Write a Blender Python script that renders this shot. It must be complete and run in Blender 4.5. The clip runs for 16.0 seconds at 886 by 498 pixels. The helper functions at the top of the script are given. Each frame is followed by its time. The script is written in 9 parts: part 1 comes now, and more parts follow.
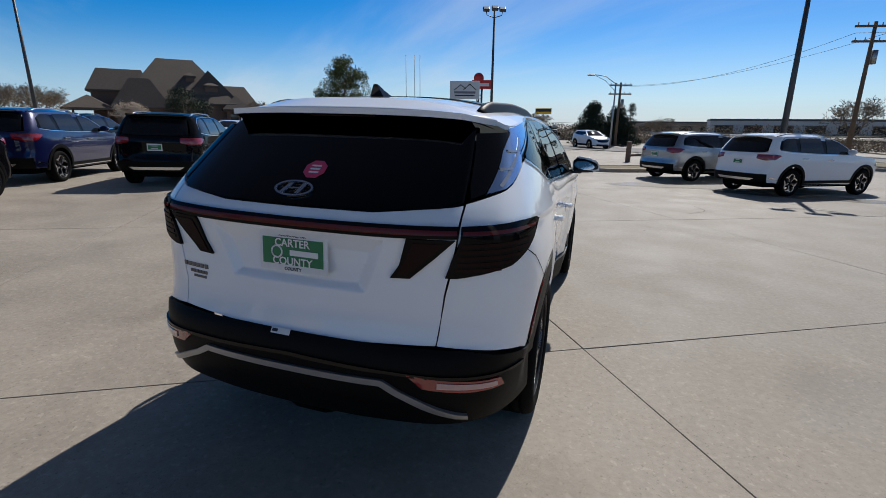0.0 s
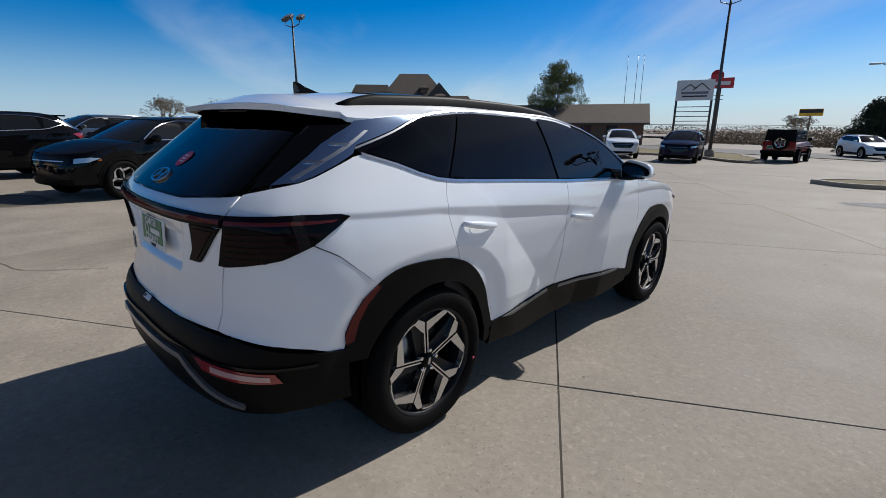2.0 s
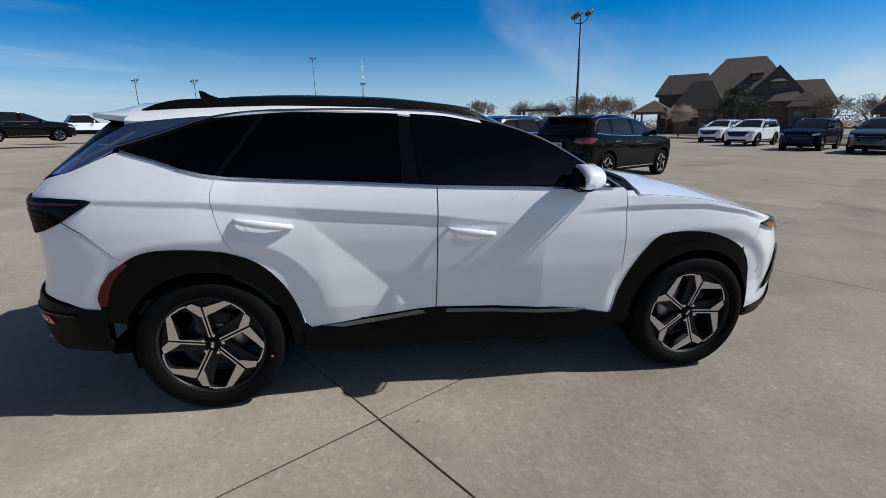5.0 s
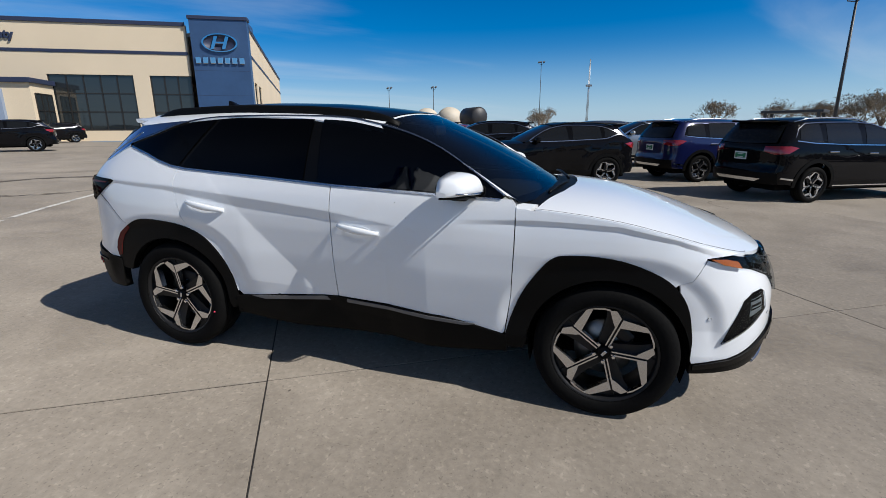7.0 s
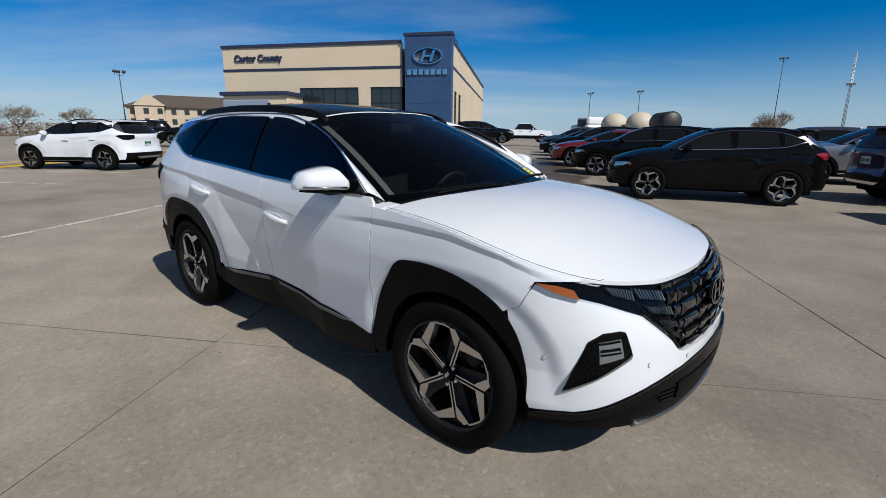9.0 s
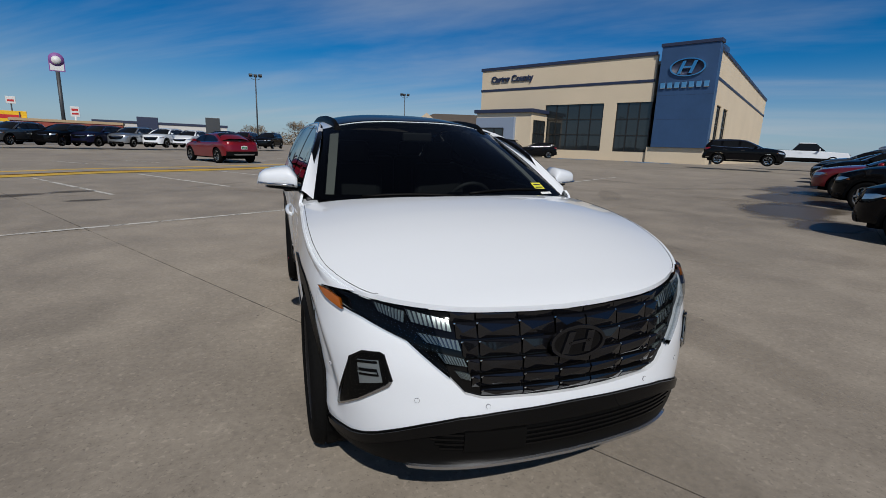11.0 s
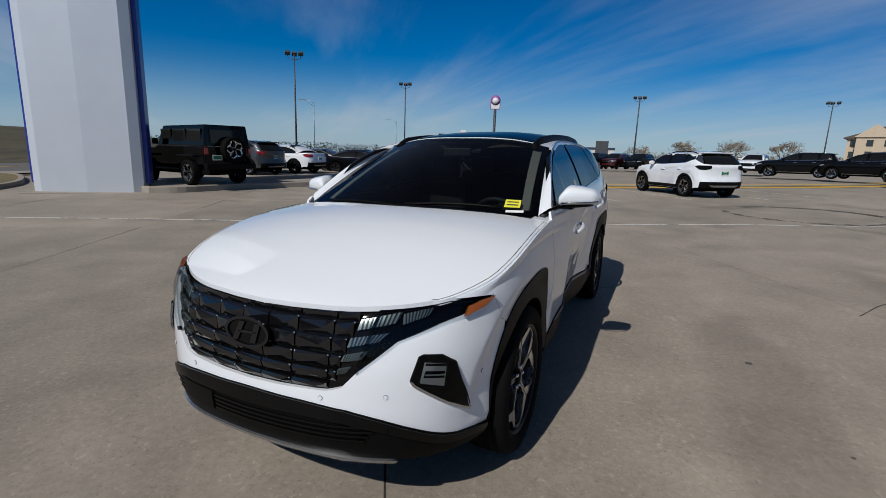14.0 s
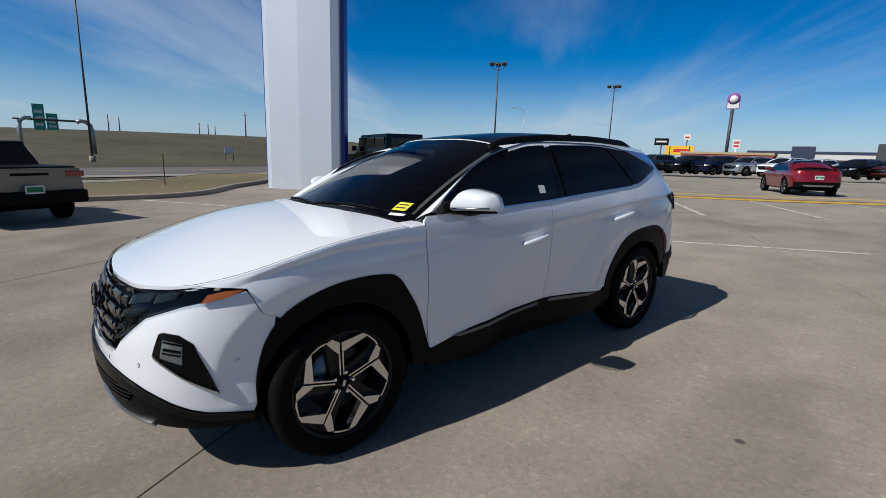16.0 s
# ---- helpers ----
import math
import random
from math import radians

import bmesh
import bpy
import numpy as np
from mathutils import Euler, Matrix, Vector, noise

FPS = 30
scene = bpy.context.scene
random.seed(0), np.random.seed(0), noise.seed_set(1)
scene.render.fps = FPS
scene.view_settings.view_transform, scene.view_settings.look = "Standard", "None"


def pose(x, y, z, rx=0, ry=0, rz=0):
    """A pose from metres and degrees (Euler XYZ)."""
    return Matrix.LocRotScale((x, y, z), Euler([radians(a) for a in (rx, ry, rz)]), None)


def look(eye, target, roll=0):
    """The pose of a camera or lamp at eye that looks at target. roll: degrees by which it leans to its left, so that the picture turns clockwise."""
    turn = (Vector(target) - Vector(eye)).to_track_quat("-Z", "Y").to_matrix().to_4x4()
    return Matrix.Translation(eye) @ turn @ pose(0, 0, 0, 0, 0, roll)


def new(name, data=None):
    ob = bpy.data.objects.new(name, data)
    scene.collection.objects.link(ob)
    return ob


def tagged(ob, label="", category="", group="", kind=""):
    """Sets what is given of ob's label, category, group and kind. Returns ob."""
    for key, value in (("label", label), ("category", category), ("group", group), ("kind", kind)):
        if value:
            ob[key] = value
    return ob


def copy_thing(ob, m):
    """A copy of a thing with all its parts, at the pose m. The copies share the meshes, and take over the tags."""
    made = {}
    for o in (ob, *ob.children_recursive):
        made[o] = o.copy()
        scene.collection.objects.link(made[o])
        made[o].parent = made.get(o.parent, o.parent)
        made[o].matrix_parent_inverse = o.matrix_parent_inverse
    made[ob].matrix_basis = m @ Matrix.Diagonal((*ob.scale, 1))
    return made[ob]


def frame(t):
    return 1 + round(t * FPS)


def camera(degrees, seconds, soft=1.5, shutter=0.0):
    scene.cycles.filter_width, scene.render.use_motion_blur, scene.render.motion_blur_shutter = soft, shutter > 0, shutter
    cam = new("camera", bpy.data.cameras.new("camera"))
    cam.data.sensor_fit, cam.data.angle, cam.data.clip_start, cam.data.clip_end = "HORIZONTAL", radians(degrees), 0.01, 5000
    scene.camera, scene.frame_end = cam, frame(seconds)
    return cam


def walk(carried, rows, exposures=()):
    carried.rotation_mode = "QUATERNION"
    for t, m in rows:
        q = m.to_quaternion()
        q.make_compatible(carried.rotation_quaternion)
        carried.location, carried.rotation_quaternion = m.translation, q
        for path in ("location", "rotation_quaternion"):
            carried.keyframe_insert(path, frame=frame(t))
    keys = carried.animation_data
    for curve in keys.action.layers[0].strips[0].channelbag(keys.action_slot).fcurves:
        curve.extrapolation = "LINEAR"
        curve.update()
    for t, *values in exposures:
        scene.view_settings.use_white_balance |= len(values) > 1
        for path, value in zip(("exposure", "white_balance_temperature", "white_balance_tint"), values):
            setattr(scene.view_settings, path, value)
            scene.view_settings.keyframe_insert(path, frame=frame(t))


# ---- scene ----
cam = camera(86.7, 16.0, soft=0.8)
PATH = [
    (0, (1.108, -3.724, 1.515), (0.51, -1.887, 1.0), 0.6),
    (0.5, (1.449, -3.579, 1.499), (0.65, -1.816, 0.992), 0.6),
    (1, (1.795, -3.379, 1.495), (0.801, -1.721, 0.983), 0.4),
    (1.5, (2.047, -3.103, 1.49), (0.879, -1.562, 0.983), 0.4),
    (2, (2.364, -2.814, 1.471), (1.017, -1.422, 0.972), 0.2),
    (2.5, (2.58, -2.534, 1.462), (1.102, -1.282, 0.961), -0.2),
    (3, (2.757, -2.163, 1.469), (1.154, -1.077, 0.969), -0.6),
    (3.5, (2.96, -1.839, 1.464), (1.267, -0.9, 0.965), -0.5),
    (4, (3.122, -1.461, 1.452), (1.34, -0.701, 0.953), -0.5),
    (4.2, (3.156, -1.283, 1.449), (1.343, -0.603, 0.949), -0.6),
    (6.3, (3.438, 0.631, 1.471), (1.519, 0.346, 0.982), -0.8),
    (6.5, (3.427, 0.802, 1.47), (1.522, 0.438, 0.985), -0.6),
    (7, (3.272, 1.237, 1.45), (1.415, 0.672, 0.967), -0.3),
    (7.5, (3.147, 1.649, 1.422), (1.35, 0.916, 0.939), -0.1),
    (8, (2.965, 2.045, 1.412), (1.256, 1.122, 0.935), 0.0),
    (8.5, (2.699, 2.35, 1.422), (1.091, 1.258, 0.95), 0.2),
    (8.7, (2.585, 2.479, 1.414), (1.027, 1.316, 0.943), 0.2),
    (10.8, (1.199, 3.536, 1.378), (0.408, 1.745, 0.97), 3.0),
    (11, (1.031, 3.601, 1.391), (0.356, 1.766, 0.972), 2.2),
    (11.5, (0.673, 3.738, 1.391), (0.247, 1.829, 0.976), 2.4),
    (12, (0.252, 3.884, 1.405), (0.122, 1.934, 0.982), 2.1),
    (12.5, (-0.13, 3.867, 1.406), (-0.014, 1.914, 0.989), 2.0),
    (13, (-0.595, 3.832, 1.399), (-0.217, 1.912, 0.989), 1.7),
    (13.5, (-0.996, 3.768, 1.422), (-0.407, 1.898, 1.023), 1.7),
    (14, (-1.404, 3.547, 1.434), (-0.584, 1.765, 1.043), 2.0),
    (14.5, (-1.786, 3.338, 1.427), (-0.778, 1.656, 1.035), 2.0),
    (15, (-2.155, 3.051, 1.423), (-0.951, 1.503, 1.026), 1.7),
    (15.5, (-2.435, 2.735, 1.456), (-1.08, 1.319, 1.06), 1.7),
    (16, (-2.781, 2.393, 1.465), (-1.279, 1.132, 1.07), 2.0),
]
EXPOSURES = [(0.0, 0.05), (3.0, 0.0), (4.0, 0.04), (7.0, 0.04), (9.0, -0.2), (11.0, -0.58), (13.0, -0.6), (14.5, -0.42), (16.0, -0.15)]
walk(cam, [(t, look(eye, target, roll)) for t, eye, target, roll in PATH], EXPOSURES)

# ---- daylight ----
# the lot falls gently to the east and north; the white car stands level with it
TILT = Matrix(((0.99985, -0.00034, 0.01749, 0), (0, 0.99981, 0.0195, 0), (-0.01749, -0.01949, 0.99966, 0), (0, 0, 0, 1)))
SUN_WAY = (TILT.to_3x3() @ Vector((0.162, 1.0, 1.0))).normalized()
world = bpy.data.worlds.new("sky_world")
scene.world = world
world.use_nodes = True


STREAK = -45.0  # which way the cirrus runs


def sky_nodes(nt):
    n, l = nt.nodes, nt.links
    n.clear()
    out = n.new("ShaderNodeOutputWorld")
    bg = n.new("ShaderNodeBackground")
    sky = n.new("ShaderNodeTexSky")
    sky.sky_type, sky.sun_disc = "NISHITA", False
    sky.sun_elevation = math.asin(SUN_WAY.z)
    sky.sun_rotation = math.atan2(SUN_WAY.x, SUN_WAY.y)
    sky.air_density, sky.dust_density, sky.ozone_density = 0.85, 0.3, 3.0
    tc = n.new("ShaderNodeTexCoord")
    # thin cirrus streaks: direction divided by height, stretched along one way
    sep = n.new("ShaderNodeSeparateXYZ")
    l.new(tc.outputs["Generated"], sep.inputs[0])
    mx = n.new("ShaderNodeMath"); mx.operation = "MAXIMUM"; mx.inputs[1].default_value = 0.02
    l.new(sep.outputs["Z"], mx.inputs[0])
    add = n.new("ShaderNodeMath"); add.operation = "ADD"; add.inputs[1].default_value = 0.12
    l.new(mx.outputs[0], add.inputs[0])
    dv = n.new("ShaderNodeVectorMath"); dv.operation = "DIVIDE"
    comb = n.new("ShaderNodeCombineXYZ")
    for k in range(3):
        l.new(add.outputs[0], comb.inputs[k])
    l.new(tc.outputs["Generated"], dv.inputs[0]); l.new(comb.outputs[0], dv.inputs[1])
    mp = n.new("ShaderNodeMapping")
    mp.vector_type = "TEXTURE"
    mp.inputs["Rotation"].default_value = (0, 0, radians(STREAK))
    mp.inputs["Scale"].default_value = (5.0, 1.2, 1.0)
    l.new(dv.outputs[0], mp.inputs[0])
    ns = n.new("ShaderNodeTexNoise")
    ns.inputs["Scale"].default_value, ns.inputs["Detail"].default_value, ns.inputs["Roughness"].default_value = 0.75, 7.0, 0.55
    ns.inputs["Distortion"].default_value = 0.35
    l.new(mp.outputs[0], ns.inputs[0])
    rp = n.new("ShaderNodeMapRange")
    rp.inputs["From Min"].default_value, rp.inputs["From Max"].default_value = 0.48, 0.72
    rp.inputs["To Max"].default_value = 0.5
    rp.interpolation_type = "SMOOTHSTEP"
    l.new(ns.outputs["Fac"], rp.inputs["Value"])
    # clouds thin out overhead
    hi = n.new("ShaderNodeMapRange")
    hi.inputs["From Min"].default_value, hi.inputs["From Max"].default_value = 0.75, 0.05
    hi.inputs["To Min"].default_value = 0.25
    l.new(sep.outputs["Z"], hi.inputs["Value"])
    mul = n.new("ShaderNodeMath"); mul.operation = "MULTIPLY"
    l.new(rp.outputs[0], mul.inputs[0]); l.new(hi.outputs[0], mul.inputs[1])
    # low haze bank along the horizon
    haze = n.new("ShaderNodeMapRange")
    haze.inputs["From Min"].default_value, haze.inputs["From Max"].default_value = 0.17, -0.01
    haze.inputs["To Max"].default_value = 0.68
    haze.interpolation_type = "SMOOTHSTEP"
    l.new(sep.outputs["Z"], haze.inputs["Value"])
    hz = n.new("ShaderNodeMix"); hz.data_type = "RGBA"
    hz.inputs["B"].default_value = (3.9, 5.9, 8.6, 1)
    mix = n.new("ShaderNodeMix"); mix.data_type = "RGBA"
    mix.inputs["B"].default_value = (7.0, 7.7, 8.6, 1)
    hsv = n.new("ShaderNodeHueSaturation")
    hsv.inputs["Hue"].default_value = 0.507
    # a clear winter sky: bright and full low down, deep and dim towards the zenith
    for socket, low, high in (("Value", 1.1, 0.46), ("Saturation", 1.6, 0.85)):
        deep = n.new("ShaderNodeMapRange")
        deep.interpolation_type = "SMOOTHSTEP"
        deep.inputs["From Min"].default_value, deep.inputs["From Max"].default_value = 0.18, 0.8
        deep.inputs["To Min"].default_value, deep.inputs["To Max"].default_value = low, high
        l.new(sep.outputs["Z"], deep.inputs["Value"]); l.new(deep.outputs[0], hsv.inputs[socket])
    l.new(sky.outputs[0], hsv.inputs["Color"])
    l.new(haze.outputs[0], hz.inputs["Factor"]); l.new(hsv.outputs[0], hz.inputs["A"])
    l.new(mul.outputs[0], mix.inputs["Factor"]); l.new(hz.outputs["Result"], mix.inputs["A"])
    l.new(mix.outputs["Result"], bg.inputs["Color"])
    bg.inputs["Strength"].default_value = 0.088
    l.new(bg.outputs[0], out.inputs[0])


sky_nodes(world.node_tree)
sun = new("sun", bpy.data.lights.new("sun", "SUN"))
sun.data.energy, sun.data.angle, sun.data.color = 4.65, radians(0.53), (1.0, 0.968, 0.925)
sun.matrix_world = look((0, 0, 30), tuple(Vector((0, 0, 30)) - SUN_WAY))

# ---- materials ----
MATS = {}


def mat(name, color=(0.5, 0.5, 0.5), rough=0.5, metal=0.0, coat=0.0, bump=0.0, scale=40.0, vary=0.06, spec=0.5, big=0.0, bigscale=0.6, random_vary=0.0, sheen=0.0):
    """A principled surface with colour variation at two scales and fine relief."""
    if name in MATS:
        return MATS[name]
    m = bpy.data.materials.new(name)
    m.use_nodes = True
    n, l = m.node_tree.nodes, m.node_tree.links
    b = n["Principled BSDF"]
    b.inputs["Roughness"].default_value, b.inputs["Metallic"].default_value = rough, metal
    b.inputs["Coat Weight"].default_value, b.inputs["Coat Roughness"].default_value = coat, 0.03
    b.inputs["Specular IOR Level"].default_value = spec
    b.inputs["Base Color"].default_value = (*color, 1)
    if vary or big or random_vary or bump:
        tc = n.new("ShaderNodeTexCoord")
        n1 = n.new("ShaderNodeTexNoise"); n1.inputs["Scale"].default_value = scale; n1.inputs["Detail"].default_value = 4
        l.new(tc.outputs["Object"], n1.inputs["Vector"])
        n2 = n.new("ShaderNodeTexNoise"); n2.inputs["Scale"].default_value = bigscale; n2.inputs["Detail"].default_value = 5
        l.new(tc.outputs["Object"], n2.inputs["Vector"])
        hsv = n.new("ShaderNodeHueSaturation")
        hsv.inputs["Color"].default_value = (*color, 1)
        def amp(src, a):
            mr = n.new("ShaderNodeMapRange")
            mr.inputs["From Min"].default_value, mr.inputs["From Max"].default_value = 0.25, 0.75
            mr.inputs["To Min"].default_value, mr.inputs["To Max"].default_value = -a, a
            l.new(src, mr.inputs["Value"])
            return mr.outputs[0]
        s = n.new("ShaderNodeMath"); s.operation = "ADD"
        l.new(amp(n1.outputs["Fac"], vary), s.inputs[0]); l.new(amp(n2.outputs["Fac"], big), s.inputs[1])
        last = s.outputs[0]
        if random_vary:
            oi = n.new("ShaderNodeObjectInfo")
            mr = n.new("ShaderNodeMapRange"); mr.inputs["To Min"].default_value, mr.inputs["To Max"].default_value = -random_vary, random_vary
            l.new(oi.outputs["Random"], mr.inputs["Value"])
            s3 = n.new("ShaderNodeMath"); s3.operation = "ADD"
            l.new(last, s3.inputs[0]); l.new(mr.outputs[0], s3.inputs[1]); last = s3.outputs[0]
        s2 = n.new("ShaderNodeMath"); s2.operation = "ADD"; s2.inputs[1].default_value = 1.0
        l.new(last, s2.inputs[0]); l.new(s2.outputs[0], hsv.inputs["Value"]); l.new(hsv.outputs[0], b.inputs["Base Color"])
        if bump:
            bp = n.new("ShaderNodeBump"); bp.inputs["Strength"].default_value = bump; bp.inputs["Distance"].default_value = 0.01
            l.new(n1.outputs["Fac"], bp.inputs["Height"]); l.new(bp.outputs[0], b.inputs["Normal"])
    MATS[name] = m
    return m


def glass(name, tint, rough=0.0, ior=1.5):
    """A thin pane: clear or tinted straight through, with real gloss on top."""
    if name in MATS:
        return MATS[name]
    m = bpy.data.materials.new(name)
    m.use_nodes = True
    n, l = m.node_tree.nodes, m.node_tree.links
    n.clear()
    out = n.new("ShaderNodeOutputMaterial"); mix = n.new("ShaderNodeMixShader")
    tr = n.new("ShaderNodeBsdfTransparent"); gl = n.new("ShaderNodeBsdfGlossy"); fr = n.new("ShaderNodeFresnel")
    tr.inputs["Color"].default_value = (*tint, 1); gl.inputs["Roughness"].default_value = rough; fr.inputs["IOR"].default_value = ior
    l.new(fr.outputs[0], mix.inputs[0]); l.new(tr.outputs[0], mix.inputs[1]); l.new(gl.outputs[0], mix.inputs[2]); l.new(mix.outputs[0], out.inputs[0])
    MATS[name] = m
    return m


WHITE = mat("white_paint", (0.81, 0.84, 0.87), 0.32, coat=1.0, vary=0.012, scale=300, spec=0.2)
BLACK_PLASTIC = mat("black_plastic", (0.0042, 0.0041, 0.004), 0.48, vary=0.15, scale=220, bump=0.08, spec=0.09)
GLOSS_BLACK = mat("gloss_black", (0.003, 0.003, 0.0032), 0.1, coat=0.5, vary=0, spec=0.0)
DARK_CHROME = mat("dark_chrome", (0.005, 0.005, 0.006), 0.07, coat=0.8, vary=0, spec=0.2)
SATIN_CHROME = mat("satin_chrome", (0.56, 0.57, 0.59), 0.22, metal=1.0, vary=0)
SILL_GREY = mat("sill_grey", (0.14, 0.143, 0.15), 0.4, metal=0.2, vary=0.03)
BRIGHT_TRIM = mat("bright_trim", (0.5, 0.51, 0.53), 0.25, metal=0.9, vary=0.03)
SILVER_TRIM = mat("silver_trim", (0.32, 0.32, 0.325), 0.35, metal=0.7, vary=0.04)
# satin silver; the blue sky it mirrors is put into its colour
PILLAR_SKY_TINT = mat("sky_tinted_brushed_pillar", (0.46, 0.60, 0.80), 0.12, metal=1.0, vary=0.02)
PILLAR_DARK = mat("dark_brushed_pillar", (0.36, 0.38, 0.42), 0.32, metal=0.9, vary=0.02)
CHROME = mat("chrome", (0.7, 0.7, 0.71), 0.08, metal=1.0, vary=0)
TYRE = mat("tyre_rubber", (0.006, 0.006, 0.006), 0.8, vary=0.2, scale=60, bump=0.15, spec=0.06)
RIM_DARK = mat("rim_dark", (0.012, 0.012, 0.013), 0.4, vary=0.1, spec=0.25)
RIM_CUT = mat("machined_alloy", (0.62, 0.62, 0.63), 0.26, metal=1.0, vary=0.05, scale=120)
BRAKE = mat("brake_steel", (0.34, 0.33, 0.32), 0.4, metal=1.0, vary=0.1)
UNDER = mat("underbody", (0.004, 0.004, 0.004), 0.9, vary=0.2, spec=0.05)
TRIM_IN = mat("interior_black", (0.022, 0.022, 0.024), 0.6, vary=0.15, scale=90, bump=0.1)
SEAT_IN = mat("seat_leather", (0.03, 0.03, 0.032), 0.5, vary=0.15, scale=50)
HEADLINER = mat("headliner", (0.42, 0.41, 0.39), 0.85, vary=0.05)
PRIVACY = glass("privacy_glass", (0.02, 0.022, 0.024), ior=1.36)
TINTED = glass("tinted_glass", (0.09, 0.10, 0.10))
SCREEN_GLASS = glass("windscreen_glass", (0.42, 0.46, 0.46))
LENS = glass("clear_lens", (0.75, 0.78, 0.8), ior=1.16)
RED_LENS = mat("red_lens", (0.24, 0.008, 0.01), 0.12, coat=1.0, vary=0.05)
DARK_RED = mat("smoked_red_lens", (0.10, 0.014, 0.012), 0.12, coat=0.4, vary=0.04, spec=0)
CLAW_RED = mat("dark_claw_lens", (0.014, 0.004, 0.005), 0.1, coat=0.2, vary=0.04, spec=0)
SMOKE = mat("smoked_lamp", (0.005, 0.0045, 0.005), 0.1, coat=0.2, vary=0, spec=0)
AMBER = mat("amber_lens", (0.34, 0.085, 0.004), 0.2, coat=0.4, vary=0.05)
LAMP_CLEAR = mat("clear_lamp_bar", (0.16, 0.20, 0.20), 0.25, metal=0.5, vary=0.1, scale=120)
LAMP_SILVER = mat("lamp_reflector", (0.62, 0.66, 0.67), 0.3, metal=0.75, vary=0.05)
LAMP_DARK = mat("lamp_blade", (0.10, 0.11, 0.12), 0.15, metal=0.8, vary=0.03)
WHITE_PLASTIC = mat("white_plastic", (0.75, 0.75, 0.74), 0.5, vary=0.03)
GREEN = mat("plate_green", (0.01, 0.17, 0.065), 0.4, vary=0.04)
PAPER = mat("paper", (0.78, 0.78, 0.76), 0.7, vary=0.04)
YELLOW_PAPER = mat("yellow_sticker", (0.78, 0.74, 0.05), 0.6, vary=0.04)
INK = mat("dark_print", (0.03, 0.03, 0.035), 0.6, vary=0)
LETTER_DARK = mat("dark_metal_letters", (0.12, 0.12, 0.13), 0.3, metal=0.8, vary=0.05)
PINK = mat("sticker_red", (0.62, 0.05, 0.12), 0.5, vary=0.05)


def concrete_mat():
    m = bpy.data.materials.new("lot_concrete")
    m.use_nodes = True
    n, l = m.node_tree.nodes, m.node_tree.links
    b = n["Principled BSDF"]
    geo = n.new("ShaderNodeNewGeometry")
    def noise_at(scale, detail=5, rough=0.55, dist=0.0):
        t = n.new("ShaderNodeTexNoise")
        t.inputs["Scale"].default_value, t.inputs["Detail"].default_value = scale, detail
        t.inputs["Roughness"].default_value, t.inputs["Distortion"].default_value = rough, dist
        l.new(geo.outputs["Position"], t.inputs["Vector"])
        return t.outputs["Fac"]
    def rng(src, a, b2, c, d):
        r = n.new("ShaderNodeMapRange")
        for k, v in zip(("From Min", "From Max", "To Min", "To Max"), (a, b2, c, d)):
            r.inputs[k].default_value = v
        l.new(src, r.inputs["Value"])
        return r.outputs[0]
    def math2(op, a, b2):
        q = n.new("ShaderNodeMath"); q.operation = op
        for k, v in enumerate((a, b2)):
            if isinstance(v, float):
                q.inputs[k].default_value = v
            else:
                l.new(v, q.inputs[k])
        return q.outputs[0]
    big, mid, fine = noise_at(0.16, 6, 0.6, 0.4), noise_at(1.3, 6, 0.6, 0.2), noise_at(26, 5, 0.7)
    speck = noise_at(9, 3, 0.5)
    v = math2("ADD", rng(big, 0.3, 0.7, 0.80, 1.13), rng(mid, 0.3, 0.7, -0.12, 0.12))
    v = math2("ADD", v, rng(fine, 0.3, 0.7, -0.14, 0.14))
    # small pale scuffs
    v = math2("ADD", v, rng(speck, 0.72, 0.8, 0.0, 0.16))
    # dark drip stains
    st = noise_at(0.55, 2, 0.4)
    v = math2("MULTIPLY", v, rng(st, 0.66, 0.78, 1.0, 0.78))
    col = n.new("ShaderNodeMix"); col.data_type = "RGBA"
    col.inputs["A"].default_value, col.inputs["B"].default_value = (0.263, 0.225, 0.180, 1), (0.307, 0.27, 0.222, 1)
    l.new(mid, col.inputs["Factor"])
    # each slab was poured a little lighter or darker
    oi = n.new("ShaderNodeObjectInfo")
    v = math2("ADD", v, rng(oi.outputs["Random"], 0.0, 1.0, -0.045, 0.045))
    # fine pale wear, and dark pits
    pit = noise_at(60, 2, 0.5)
    v = math2("MULTIPLY", v, rng(pit, 0.28, 0.38, 0.7, 1.0))
    fleck = noise_at(34, 2, 0.4, 0.3)
    v = math2("ADD", v, rng(fleck, 0.63, 0.69, 0.0, 0.2))
    scuff = noise_at(5.5, 6, 0.75, 0.6)
    v = math2("ADD", v, rng(scuff, 0.6, 0.72, 0.0, 0.24))
    hs = n.new("ShaderNodeHueSaturation")
    l.new(col.outputs["Result"], hs.inputs["Color"]); l.new(v, hs.inputs["Value"])
    l.new(hs.outputs[0], b.inputs["Base Color"])
    l.new(rng(mid, 0.3, 0.7, 0.64, 0.84), b.inputs["Roughness"])
    b.inputs["Specular IOR Level"].default_value, b.inputs["Diffuse Roughness"].default_value = 0.42, 0.2
    bp = n.new("ShaderNodeBump"); bp.inputs["Strength"].default_value = 0.25; bp.inputs["Distance"].default_value = 0.006
    l.new(fine, bp.inputs["Height"]); l.new(bp.outputs[0], b.inputs["Normal"])
    return m


CONCRETE = concrete_mat()

